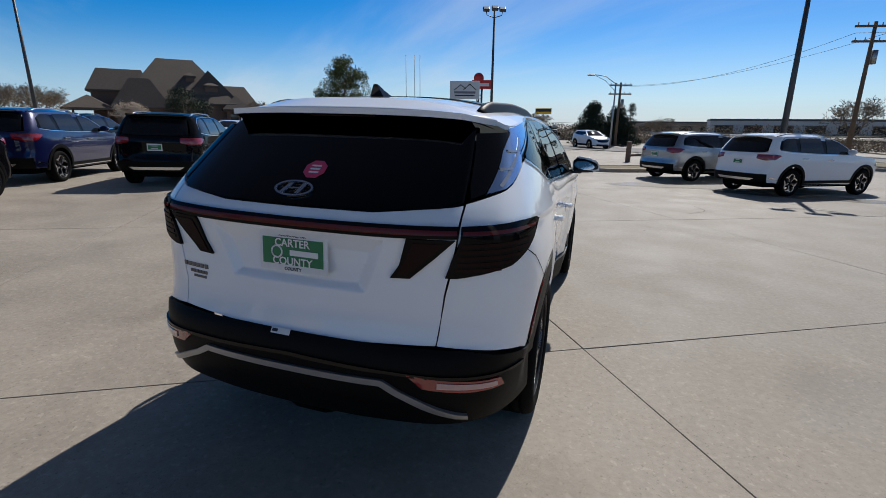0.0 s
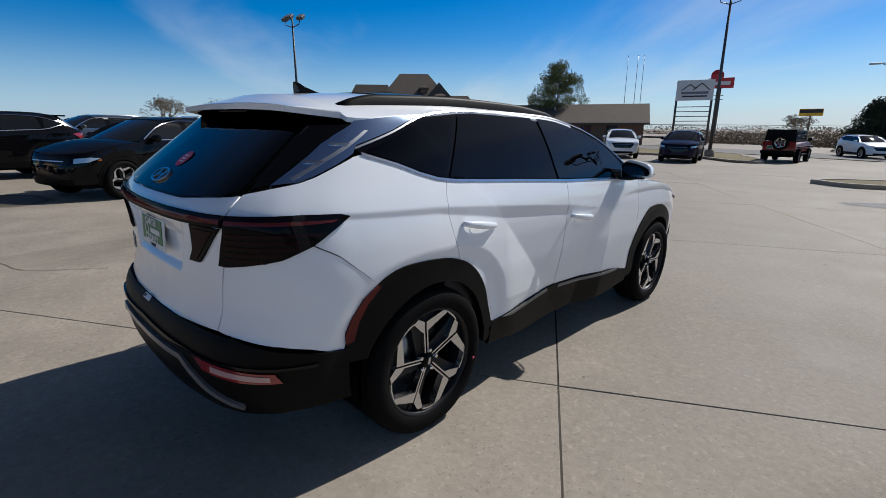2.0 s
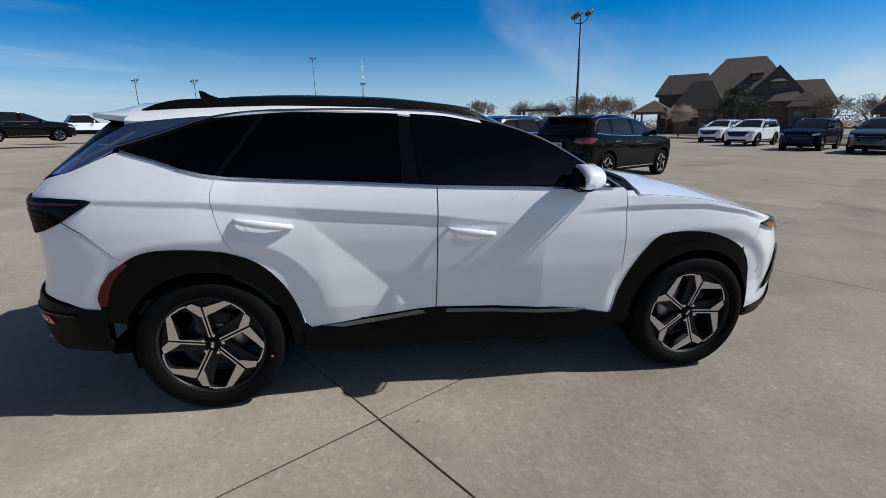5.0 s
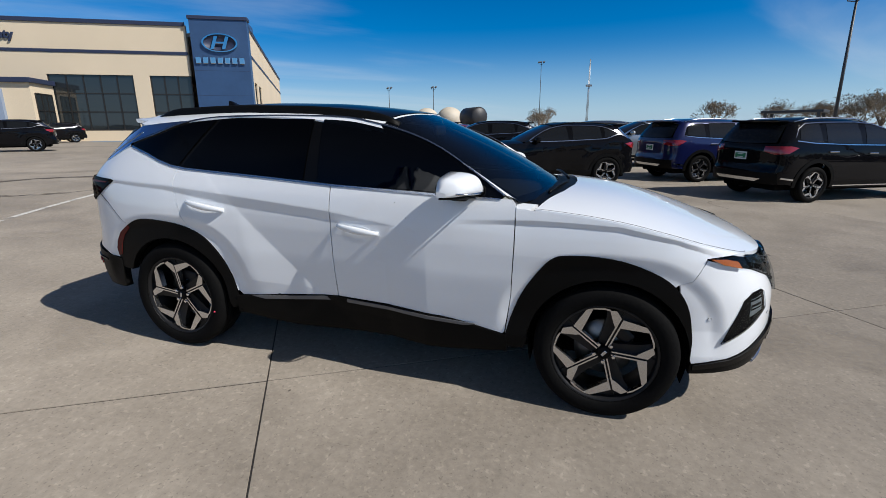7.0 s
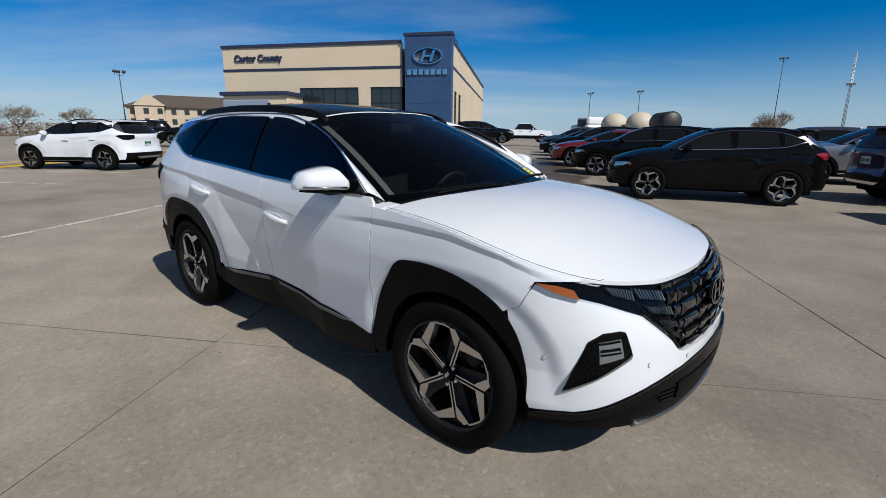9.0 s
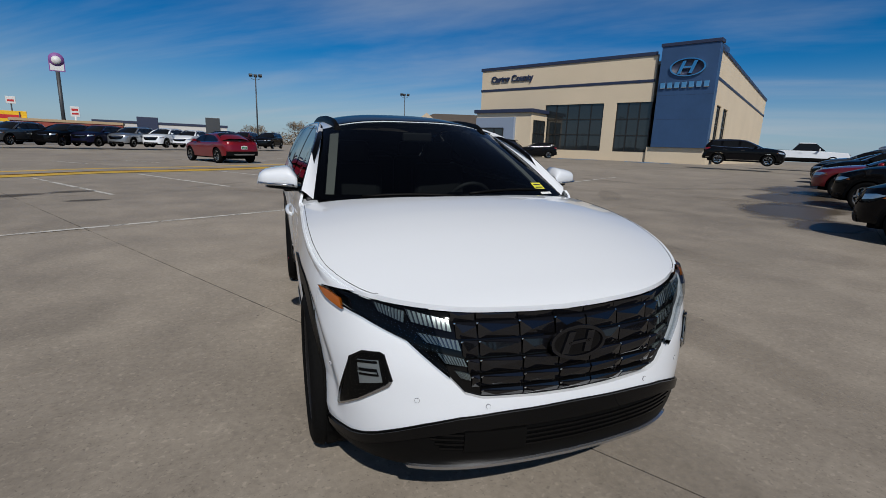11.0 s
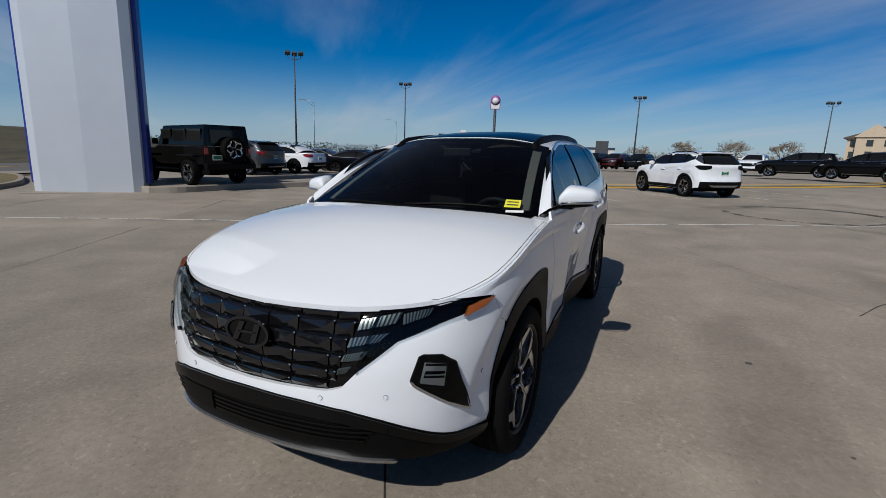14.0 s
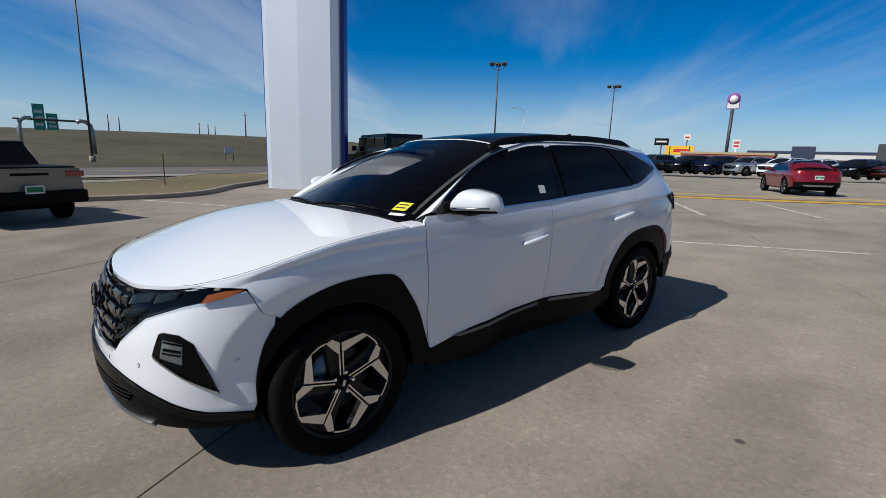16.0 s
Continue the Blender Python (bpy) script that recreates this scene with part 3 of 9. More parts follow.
def wheel_meshes(seed=0):
    """Tyre, rim and the parts of one wheel, axis along x, outer face at +x."""
    out = {}
    t = [(0.27, -0.10), (0.30, -0.114), (0.335, -0.112), (0.357, -0.098), (0.366, -0.072), (0.3665, -0.06), (0.360, -0.057), (0.360, -0.05), (0.368, -0.047), (0.3685, -0.006), (0.361, -0.004), (0.361, 0.004), (0.3685, 0.006), (0.368, 0.047), (0.360, 0.05), (0.360, 0.057), (0.3665, 0.06), (0.366, 0.072), (0.357, 0.098), (0.345, 0.11), (0.322, 0.117), (0.30, 0.116), (0.286, 0.112), (0.275, 0.106), (0.269, 0.099), (0.264, -0.1), (0.27, -0.10)]
    bm = lathe_bm(t, 72)
    out["tyre"] = bm
    out["barrel"] = lathe_bm([(0.251, 0.104), (0.249, 0.096), (0.243, 0.09), (0.238, 0.07), (0.225, 0.03), (0.222, -0.09), (0.24, -0.10)], 60)
    out["flange"] = lathe_bm([(0.240, 0.094), (0.246, 0.101), (0.2515, 0.103), (0.2525, 0.098)], 72)
    # ten blades in five pairs
    dark, cut = bmesh.new(), bmesh.new()
    def plate(bm, pts, x_in, x_out, lean=0.0):
        lo = [bm.verts.new((x_in, y, z)) for y, z in pts]
        hi = [bm.verts.new((x_out + lean * (math.hypot(y, z) - 0.15), y, z)) for y, z in pts]
        bm.faces.new(hi)
        for k in range(len(pts)):
            bm.faces.new((lo[k], lo[(k + 1) % len(pts)], hi[(k + 1) % len(pts)], hi[k]))
    for k in range(5):
        a = radians(90 + 72 * k)
        def rot(r, t):
            b = a + radians(t)
            return (r * math.cos(b), r * math.sin(b))
        def sw(q, w):
            """Along the spoke and across it."""
            return (q * math.cos(a) - w * math.sin(a), q * math.sin(a) + w * math.cos(a))
        # dark web beside the blade and the sunk groove between its polished edges
        plate(dark, [sw(0.03, -0.0045), sw(0.03, 0.0045), sw(0.235, 0.0045), sw(0.235, -0.0045)], 0.02, 0.066, 0.06)
        plate(dark, [sw(0.03, 0.0115), sw(0.03, 0.046), sw(0.10, 0.053), sw(0.17, 0.064), sw(0.205, 0.078), sw(0.216, 0.07), sw(0.16, 0.026), sw(0.145, 0.0115)], 0.02, 0.055, 0.05)
        plate(dark, [sw(0.197, -0.0045), sw(0.197, 0.0045), sw(0.225, 0.04), sw(0.236, 0.04), sw(0.238, -0.03), sw(0.214, -0.11)], 0.02, 0.06, 0.04)
        # polished blade: a long flare one way, a short one the other, thin edges down to the hub
        plate(cut, [sw(0.036, -0.0045), sw(0.197, -0.0045), sw(0.212, -0.113), sw(0.1957, -0.147), sw(0.152, -0.0115), sw(0.036, -0.0115)], 0.045, 0.082, 0.075)
        plate(cut, [sw(0.036, 0.0045), sw(0.036, 0.0115), sw(0.145, 0.0115), sw(0.1575, 0.025), sw(0.214, 0.0695), sw(0.225, 0.0397), sw(0.199, 0.0045)], 0.045, 0.08, 0.075)
        plate(cut, [rot(0.224, 18), rot(0.228, 25), rot(0.236, 39), rot(0.242, 39), rot(0.236, 24), rot(0.231, 17)], 0.06, 0.085, 0.06)
    for b in (dark, cut):
        bmesh.ops.recalc_face_normals(b, faces=b.faces[:])
    out["spoke_web"], out["spoke_face"] = dark, cut
    out["hub_cap"] = lathe_bm([(0.036, 0.045), (0.035, 0.078), (0.030, 0.082), (0.0, 0.083)], 28)
    out["lug_nut"] = cyl_bm((0.06, 0.052, 0.0), (0.084, 0.052, 0.0), 0.010, 0.009, 6)
    out["brake_disc"] = lathe_bm([(0.05, 0.0), (0.155, 0.0), (0.155, -0.022), (0.05, -0.022)], 40)
    cal = box_bm(-0.045, 0.09, -0.07, 0.03, 0.165, 0.07, 0.015)
    out["brake_caliper"] = cal
    out["cap_mark"] = box_bm(0.0845, -0.017, -0.008, 0.087, 0.017, 0.008, 0.003)
    meshes = {}
    for k, bm in out.items():
        if k in ("barrel", "flange", "spoke_web", "spoke_face"):
            for v in bm.verts:
                v.co.y, v.co.z = v.co.y * 1.075, v.co.z * 1.075
        me = bpy.data.meshes.new(k)
        bm.to_mesh(me)
        bm.free()
        meshes[k] = me
    return meshes


WHEEL = wheel_meshes()
WHEEL_MAT = {"tyre": TYRE, "barrel": RIM_DARK, "flange": RIM_DARK, "spoke_web": RIM_DARK, "spoke_face": RIM_CUT, "hub_cap": BLACK_PLASTIC, "lug_nut": CHROME, "brake_disc": BRAKE, "brake_caliper": RIM_DARK, "cap_mark": SATIN_CHROME}
for k, me in WHEEL.items():
    me.materials.append(WHEEL_MAT[k])


def add_wheel(parent, x, y, z, left, turn=0.0, r=1.0, kinds=None):
    tyre = part("wheel", WHEEL["tyre"], None, parent, m=pose(x, y, z, 0, 0, 180 if left else 0) @ Matrix.Rotation(radians(turn), 4, "X") @ Matrix.Scale(r, 4))
    for k in kinds or [n for n in WHEEL if n != "tyre"]:
        for j in range(5 if k == "lug_nut" else 1):
            part(k, WHEEL[k], None, tyre, m=Matrix.Rotation(radians(72 * j + 54), 4, "X"))
    return tyre


def hero_car():
    sh = HERO
    car = thing("crossover_car", "white compact crossover with black cladding and two-tone alloys, parked on concrete", "car", TILT)
    shell = sh.out

    def both(name, poly, material, label="", step=0.045, lift=0.0, depth=0.014, parents=(car, car)):
        """A panel on the right side and its mirror image."""
        made = []
        for mirror, parent in zip((False, True), parents):
            made.append(part(name, panel_mesh(name, poly, shell, step, lift, depth, mirror), material, parent, label))
        return made

    def side(name, pts, material, **kw):
        return both(name, side_poly(sh, pts), material, **kw)

    g = 0.003
    # where the wall meets the bonnet and the roof
    hood_edge = [sh.meet(sh.bonnet_z, u=float(u)) for u in np.linspace(0, sh.by_y(0.86, 1.1), 70)]
    hood_edge = [h for h in hood_edge if h[2] > 0.88]
    roof_edge = [sh.meet(sh.roof_z, y=float(y), z0=1.55) for y in np.linspace(0.10, -1.70, 40)]

    # --- doors, wings, quarters ---
    belt = lambda a, b: [(y, interp_line(BELT, y) - 0.006) for y in np.linspace(a, b, 12)]
    sill = lambda a, b: [(y, interp_line(SILL, y)) for y in np.linspace(a, b, 10)]
    front_doors = side("front_door", belt(-0.19 + g, 0.86) + [(0.878, 1.13), (0.882, 0.9), (0.878, 0.64), (0.85, 0.415)] + sill(0.84, -0.19 + g), WHITE, step=(0.014, 0.005))
    arch_door = [q for q in ARCH_R if q[1] < 0.845 and q[0] > -1.2]
    rear_doors = side("rear_door", [(y + g, z) for y, z in reversed(REAR_CUT)] + belt(-1.25, -0.19 - g) + sill(-0.19 - g, -0.87) + [(y + 0.006, z) for y, z in arch_door if z > 0.44], WHITE, step=(0.014, 0.005))
    top = [(h[2], h[3]) for h in reversed(hood_edge) if h[2] < 1.94]
    z_join = interp_line([(h[2], h[3]) for h in hood_edge if h[1] > 0.5], 1.945)
    arch_wing = [q for q in ARCH_F if q[0] < 1.675]
    side("front_wing", [(0.888, 0.9), (0.884, 1.13)] + top + [(1.944, z_join), (1.87, 0.5 * z_join + 0.459), (1.792, 0.914), (1.775, 0.87), (1.74, 0.80), (1.688, 0.778)] + list(reversed(arch_wing)) + [(0.882, 0.64)], WHITE, step=(0.014, 0.006))
    low = [(-2.1, 0.655), (-2.0, 0.63), (-1.92, 0.60), (-1.862, 0.585)]
    q2 = [(sh.by_x_rear(x, z), z) for x, z in ((0.645, 1.205), (0.645, 1.16), (0.645, 1.10), (0.625, 0.98), (0.605, 0.88), (0.592, 0.78), (0.585, 0.685), (0.64, 0.68), (0.70, 0.675))]
    line_a = [(sh.by_y(y, z), z) for y, z in REAR_CUT[::-1] + [(-1.37, 1.250), (-1.45, 1.274), (-1.56, 1.311), (-1.70, 1.348), (-1.735, 1.341), (-1.82, 1.305), (-1.91, 1.266), (-1.97, 1.247), (-2.04, 1.231)]]
    line_b = [(sh.by_y(y, z), z) for y, z in low + [p for p in reversed(ARCH_R) if p[1] > 0.585 and p[0] < -1.2]]
    both("rear_quarter", fine_poly(line_a + q2 + line_b, 0.035), WHITE, step=(0.014, 0.006))
    side("bumper_seam", [(-1.985, 1.04), (-1.88, 0.983), (-1.73, 0.853), (-1.726, 0.849), (-1.878, 0.978), (-1.985, 1.036)], UNDER, lift=0.0012, depth=0.002)
    # --- black cladding ---
    side("rear_arch_cladding", ARCH_R + arc(-AXLE, HUB_Z, 0.408, 158, 0)[0:] + [(-0.955, 0.33), (-0.90, 0.34)], BLACK_PLASTIC, lift=0.006, depth=0.05)
    side("front_arch_cladding", ARCH_F + arc(AXLE, HUB_Z, 0.408, 0, 180)[0:] + [(0.955, 0.33), (0.86, 0.33)], BLACK_PLASTIC, lift=0.006, depth=0.05)
    side("sill_cladding", [(y, z - g) for y, z in SILL] + [(0.87, 0.30), (0.5, 0.255), (0.0, 0.245), (-0.5, 0.25), (-0.91, 0.30)], BLACK_PLASTIC, lift=0.008, depth=0.06)
    side("sill_accent", [(-0.80, 0.432), (-0.27, 0.476), (-0.25, 0.452), (-0.70, 0.418)], SILL_GREY, lift=0.012, depth=0.004)
    side("sill_accent", [(-0.13, 0.476), (0.70, 0.444), (0.62, 0.428), (-0.13, 0.452)], SILL_GREY, lift=0.012, depth=0.004)
    side("side_reflector", [(-1.858, 0.61), (-1.862, 0.665), (-1.835, 0.725), (-1.785, 0.79), (-1.715, 0.838), (-1.70, 0.824), (-1.76, 0.765), (-1.803, 0.695), (-1.823, 0.62)], DARK_RED, lift=0.010, depth=0.006)
    # --- side glass, pillars, trims ---
    surround = BELT + list(reversed([(y + 0.0, z + 0.012) for y, z in WINTOP]))
    side("window_frame", surround, GLOSS_BLACK, depth=0.03, lift=-0.004)
    def pane(a_bot, a_top, b_bot, b_top):
        lo = [(y, interp_line(BELT, y) + 0.008) for y in np.linspace(a_bot, b_bot, 10)]
        hi = [(y, interp_line(WINTOP, y) - 0.012) for y in np.linspace(b_top, a_top, 14)]
        return lo + hi
    side("quarter_glass", pane(-1.67, -1.655, -1.275, -1.075), PRIVACY, lift=0.002, depth=0.004)
    side("rear_side_glass", pane(-1.245, -1.04, -0.375, -0.375), PRIVACY, lift=0.002, depth=0.004)
    side("front_side_glass", pane(-0.275, -0.31, 0.70, 0.55), TINTED, lift=0.002, depth=0.004)
    side("belt_moulding", BELT[:-1] + [(0.80, 1.147)] + [(y, z - 0.011) for y, z in reversed(BELT)], SATIN_CHROME, lift=0.005, depth=0.01)
    side("window_moulding", [(y, z + 0.004) for y, z in WINTOP] + [(y, z + 0.012) for y, z in reversed(WINTOP)], SATIN_CHROME, lift=0.003, depth=0.01)
    cant = [(h[2], h[3]) for h in roof_edge if h[2] > -1.66]
    wt2 = [(y, z + 0.013) for y, z in WINTOP if -1.30 < y < 0.08]
    side("roof_side", list(reversed(cant)) + list(reversed(wt2)) + [(-1.36, 1.514), (-1.5, 1.502), (-1.62, 1.489)], WHITE)
    edge = [(-1.70, 1.462), (-1.77, 1.426), (-1.838, 1.387), (-1.942, 1.312), (-2.05, 1.238)]
    dp = [(-1.735, 1.352), (-1.71, 1.384), (-1.52, 1.443), (-1.376, 1.496), (-1.30, 1.517), (-1.5, 1.500), (-1.68, 1.478)] + edge + [(-1.968, 1.252), (-1.91, 1.271), (-1.82, 1.310)]
    dp = [(sh.by_y(y, z), z) for y, z in dp]
    both("rear_pillar_trim", fine_poly(dp, 0.035), PILLAR_SKY_TINT, lift=0.002)
    fin = [(sh.by_y(y - 0.003, z), z) for y, z in edge] + [(sh.by_x_rear(x, z), z) for x, z in ((0.655, 1.222), (0.640, 1.26), (0.628, 1.33), (0.613, 1.40), (0.598, 1.452))]
    both("pillar_fin", fine_poly(fin, 0.03), GLOSS_BLACK, lift=0.003, depth=0.006)
    # a dark groove and two bright dashes set into the pillar trim
    groove = [(-1.655, 1.452), (-1.635, 1.440), (-1.751, 1.372), (-1.851, 1.322), (-1.981, 1.256), (-1.985, 1.264), (-1.855, 1.332), (-1.755, 1.383), (-1.650, 1.442)]
    both("trim_groove", fine_poly([(sh.by_y(y, z), z) for y, z in groove[1:]], 0.03), PILLAR_DARK, lift=0.004, depth=0.004)
    for dash in (((-1.735, 1.389), (-1.815, 1.391), (-1.815, 1.382), (-1.75, 1.381)), ((-1.855, 1.324), (-1.925, 1.324), (-1.925, 1.315), (-1.87, 1.315))):
        both("trim_dash", fine_poly([(sh.by_y(y, z), z) for y, z in dash], 0.03), SATIN_CHROME, lift=0.006, depth=0.006)

    # --- tail ---
    def rear(name, pts, material, step=0.045, lift=0.0, depth=0.012, label="", parent=car):
        poly = [(sh.by_x_rear(x, z), z) for x, z in fine_poly([tuple(p) for p in pts], 0.04)]
        return part(name, panel_mesh(name, poly, shell, step, lift, depth), material, parent, label)

    def sym(pts):
        """Right-hand points from bottom to top, closed over the middle."""
        return pts + [(-x, z) for x, z in reversed(pts)]

    def gate_map(u, z, off):
        """The tail with the sunk field for the plate."""
        p = shell(u, z, off)
        x = np.abs(p[..., 0])
        side_in = (0.30 + 0.42 * (p[..., 2] - 0.865) - x) / 0.05
        low_in = (p[..., 2] - 0.862) / 0.028
        top_in = (1.075 - p[..., 2]) / 0.06
        p[..., 1] += 0.024 * np.clip(np.minimum(np.minimum(side_in, low_in), top_in), 0, 1)
        return p
    gp = sym([(0.0, 0.675), (0.3, 0.675), (0.58, 0.685), (0.598, 0.88), (0.625, 1.02), (0.638, 1.09), (0.3, 1.088), (0.02, 1.088)])
    gate = part("tailgate", panel_mesh("tailgate", [(sh.by_x_rear(x, z), z) for x, z in fine_poly(gp, 0.04)], gate_map, 0.010, 0.0, 0.012), WHITE, car)
    rear("tailgate_strip", sym([(0.0, 1.128), (0.3, 1.13), (0.638, 1.133), (0.638, 1.20), (0.60, 1.193), (0.33, 1.166), (0.0, 1.164)]), WHITE, parent=gate)
    rear("tail_light_bar", sym([(0.0, 1.089), (0.4, 1.089), (0.64, 1.094), (0.64, 1.132), (0.4, 1.129), (0.0, 1.127)]), SMOKE, lift=0.012, depth=0.03, parent=gate)
    rear("red_strip", sym([(0.0, 1.100), (0.4, 1.100), (0.635, 1.104), (0.635, 1.118), (0.4, 1.116), (0.0, 1.115)]), DARK_RED, lift=0.0145, depth=0.004, parent=gate)
    rear("rear_glass", sym([(0.0, 1.170), (0.33, 1.172), (0.56, 1.188), (0.628, 1.215), (0.61, 1.33), (0.585, 1.46), (0.55, 1.505), (0.0, 1.512)]), PRIVACY, lift=0.004, depth=0.006, parent=gate)
    rear("glass_border", sym([(0.0, 1.167), (0.33, 1.169), (0.58, 1.186), (0.636, 1.21), (0.62, 1.33), (0.592, 1.47), (0.55, 1.515), (0.0, 1.52)]), GLOSS_BLACK, lift=-0.001, parent=gate)
    # lamps: two claws on each side
    claw_in = [(0.655, 1.088), (0.565, 1.02), (0.475, 0.935), (0.40, 0.932), (0.435, 0.985), (0.465, 1.088)]
    claw_in = [(x - 0.022, z) if x > 0.6 else (x, z) for x, z in claw_in]
    for s in (1, -1):
        rear("tail_lamp_inner", [(s * x, z) for x, z in claw_in], SMOKE, lift=0.010, depth=0.02, parent=gate)
        rear("claw_lens", [(s * x, z) for x, z in [(0.60, 1.075), (0.52, 1.0), (0.46, 0.945), (0.425, 0.945), (0.45, 0.99), (0.49, 1.075)]], CLAW_RED, lift=0.0125, depth=0.004, parent=gate)
    outer = [(sh.by_x_rear(x, z), z) for x, z in ((0.648, 1.132), (0.65, 1.09), (0.62, 1.01), (0.60, 0.945), (0.64, 0.945), (0.72, 0.96))]
    outer = [(sh.by_y(y, z), z) for y, z in ((-1.82, 1.128), (-1.86, 1.137), (-2.0, 1.14))] + outer + [(sh.by_y(y, z), z) for y, z in ((-2.07, 0.985), (-1.97, 1.03), (-1.86, 1.10))]
    lamps = both("tail_lamp", fine_poly(outer, 0.03), SMOKE, lift=0.012, depth=0.03, label="smoked tail lamp with red bars")
    strip = [(sh.by_y(y, z), z) for y, z in ((-1.87, 1.119), (-2.0, 1.118))] + [(sh.by_x_rear(0.655, 1.116), 1.116), (sh.by_x_rear(0.655, 1.104), 1.104)] + [(sh.by_y(y, z), z) for y, z in ((-2.0, 1.105), (-1.89, 1.108))]
    both("red_strip", fine_poly(strip, 0.03), DARK_RED, lift=0.0145, depth=0.004, parents=lamps)
    for j in range(5):
        z = 0.972 + 0.023 * j
        a, b = sh.by_x_rear(0.635 + 0.004 * j, z), sh.by_y(float(np.interp(z, (0.945, 0.985, 1.03, 1.10), (-2.15, -2.09, -1.99, -1.88))), z)
        both("claw_lens", fine_poly([(b, z), (a, z), (a, z + 0.012), (b, z + 0.012)], 0.03), CLAW_RED, lift=0.0145, depth=0.004, parents=lamps)
    # lower rear bumper
    def strip_rear(name, zlo, zhi, yend, material, lift, depth, parent=car, half=None):
        """A band round the tail from the left to the right, out to the wheel arches."""
        xs = np.linspace(0, 1, 16)
        def row(zf):
            r = []
            for t in xs:
                z = zf(t)
                u0, u1 = sh.length, sh.by_y(yend, z)
                r.append((u0 + (u1 - u0) * t, z))
            return r
        lo, hi = row(zlo), row(zhi)
        poly = lo + hi[::-1] + [(2 * sh.length - a, b) for a, b in hi[1:]] + [(2 * sh.length - a, b) for a, b in lo[::-1][:-1]]
        return part(name, panel_mesh(name, poly, shell, 0.05, lift, depth), material, parent)
    bumper = strip_rear("rear_bumper", lambda t: 0.365 + 0.015 * t ** 3, lambda t: 0.672 - 0.02 * max(0, t - 0.55) - 0.19 * max(0, t - 0.6), -1.84, BLACK_PLASTIC, 0.010, 0.05)
    rear("skid_trim", sym([(0.0, 0.532), (0.39, 0.532), (0.45, 0.499), (0.66, 0.410), (0.70, 0.400), (0.70, 0.418), (0.66, 0.432), (0.46, 0.522), (0.40, 0.556), (0.0, 0.556)]), SILVER_TRIM, lift=0.024, depth=0.016, parent=bumper)
    rear("marker_label", [(-0.085, 0.655), (0.0, 0.655), (0.0, 0.675), (-0.085, 0.675)], WHITE_PLASTIC, lift=0.013, depth=0.003, parent=bumper)
    rear("label_bar", [(-0.08, 0.66), (-0.055, 0.66), (-0.055, 0.67), (-0.08, 0.67)], INK, lift=0.0145, depth=0.002, parent=bumper)
    strip_rear("bumper_fold", lambda t: 0.592 - 0.03 * t, lambda t: 0.604 - 0.03 * t, -1.98, GLOSS_BLACK, 0.018, 0.01, bumper)
    for s in (1, -1):
        rear("rear_fog_lamp", [(s * x, z) for x, z in ((0.49, 0.585), (0.60, 0.575), (0.80, 0.555), (0.81, 0.515), (0.70, 0.518), (0.55, 0.535))], RED_LENS, lift=0.018, depth=0.01, parent=bumper)
        rear("reverse_lens", [(s * x, z) for x, z in ((0.60, 0.564), (0.79, 0.546), (0.79, 0.525), (0.60, 0.540))], mat("pink_lens", (0.5, 0.3, 0.28), 0.15, coat=1.0), lift=0.021, depth=0.003, parent=bumper)
    # number plate in its dealer surround
    plate = part("number_plate", box_bm(-0.1525, -0.004, -0.078, 0.1525, 0.004, 0.078, 0.003), WHITE_PLASTIC, car, "green and white dealer plate", pose(0, -2.262, 0.985, -2, 0, 0))
    part("plate_face", box_bm(-0.135, -0.002, -0.05, 0.135, 0.002, 0.055, 0.001), GREEN, plate, m=pose(0, -0.005, 0))
    for words, size, z in (("CARTER", 0.042, 0.036), ("COUNTY", 0.042, -0.036)):
        part("plate_writing", text_mesh(words, size, 0.0006, 0.0008), WHITE_PLASTIC, plate, m=pose(0, -0.0085, z))
    part("plate_bar", box_bm(-0.01, -0.001, -0.011, 0.115, 0.001, 0.011), WHITE_PLASTIC, plate, m=pose(0, -0.0085, 0))
    part("plate_emblem", lathe_bm([(0.02, 0), (0.027, -0.001), (0.02, -0.0015)], 20, "Z"), WHITE_PLASTIC, plate, m=pose(-0.07, -0.0085, 0, 90, 0, 0))
    for words, z in (("ARDMORE, OK", 0.067), ("COUNTY", -0.066)):
        part("plate_writing", text_mesh(words, 0.018, 0.0006, 0.0004), INK, plate, m=pose(0, -0.0055, z))
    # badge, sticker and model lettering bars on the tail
    def oval(rx, rz, w, d, n=36):
        bm = bmesh.new()
        r0 = [bm.verts.new((rx * math.cos(2 * math.pi * k / n), 0, rz * math.sin(2 * math.pi * k / n))) for k in range(n)]
        r1 = [bm.verts.new(((rx - w) * math.cos(2 * math.pi * k / n), 0, (rz - w) * math.sin(2 * math.pi * k / n))) for k in range(n)]
        fs = [bm.faces.new((r0[k], r0[(k + 1) % n], r1[(k + 1) % n], r1[k])) for k in range(n)]
        e = bmesh.ops.extrude_face_region(bm, geom=fs)
        for v in [v for v in e["geom"] if isinstance(v, bmesh.types.BMVert)]:
            v.co.y -= d
        # slanted mark inside
        for x0, x1 in ((-0.52, -0.30), (0.30, 0.52)):
            vs = [bm.verts.new((rx * a, yy, rz * b)) for yy in (0, -d) for a, b in ((x0 - 0.12, -0.62), (x0 + 0.12, -0.62), (x0 + 0.42 if x0 < 0 else x0 + 0.30, 0.62), (x0 + 0.18 if x0 < 0 else x0 + 0.06, 0.62))]
            for f in ((3, 2, 1, 0), (4, 5, 6, 7), (0, 1, 5, 4), (1, 2, 6, 5), (2, 3, 7, 6), (3, 0, 4, 7)):
                bm.faces.new([vs[i] for i in f])
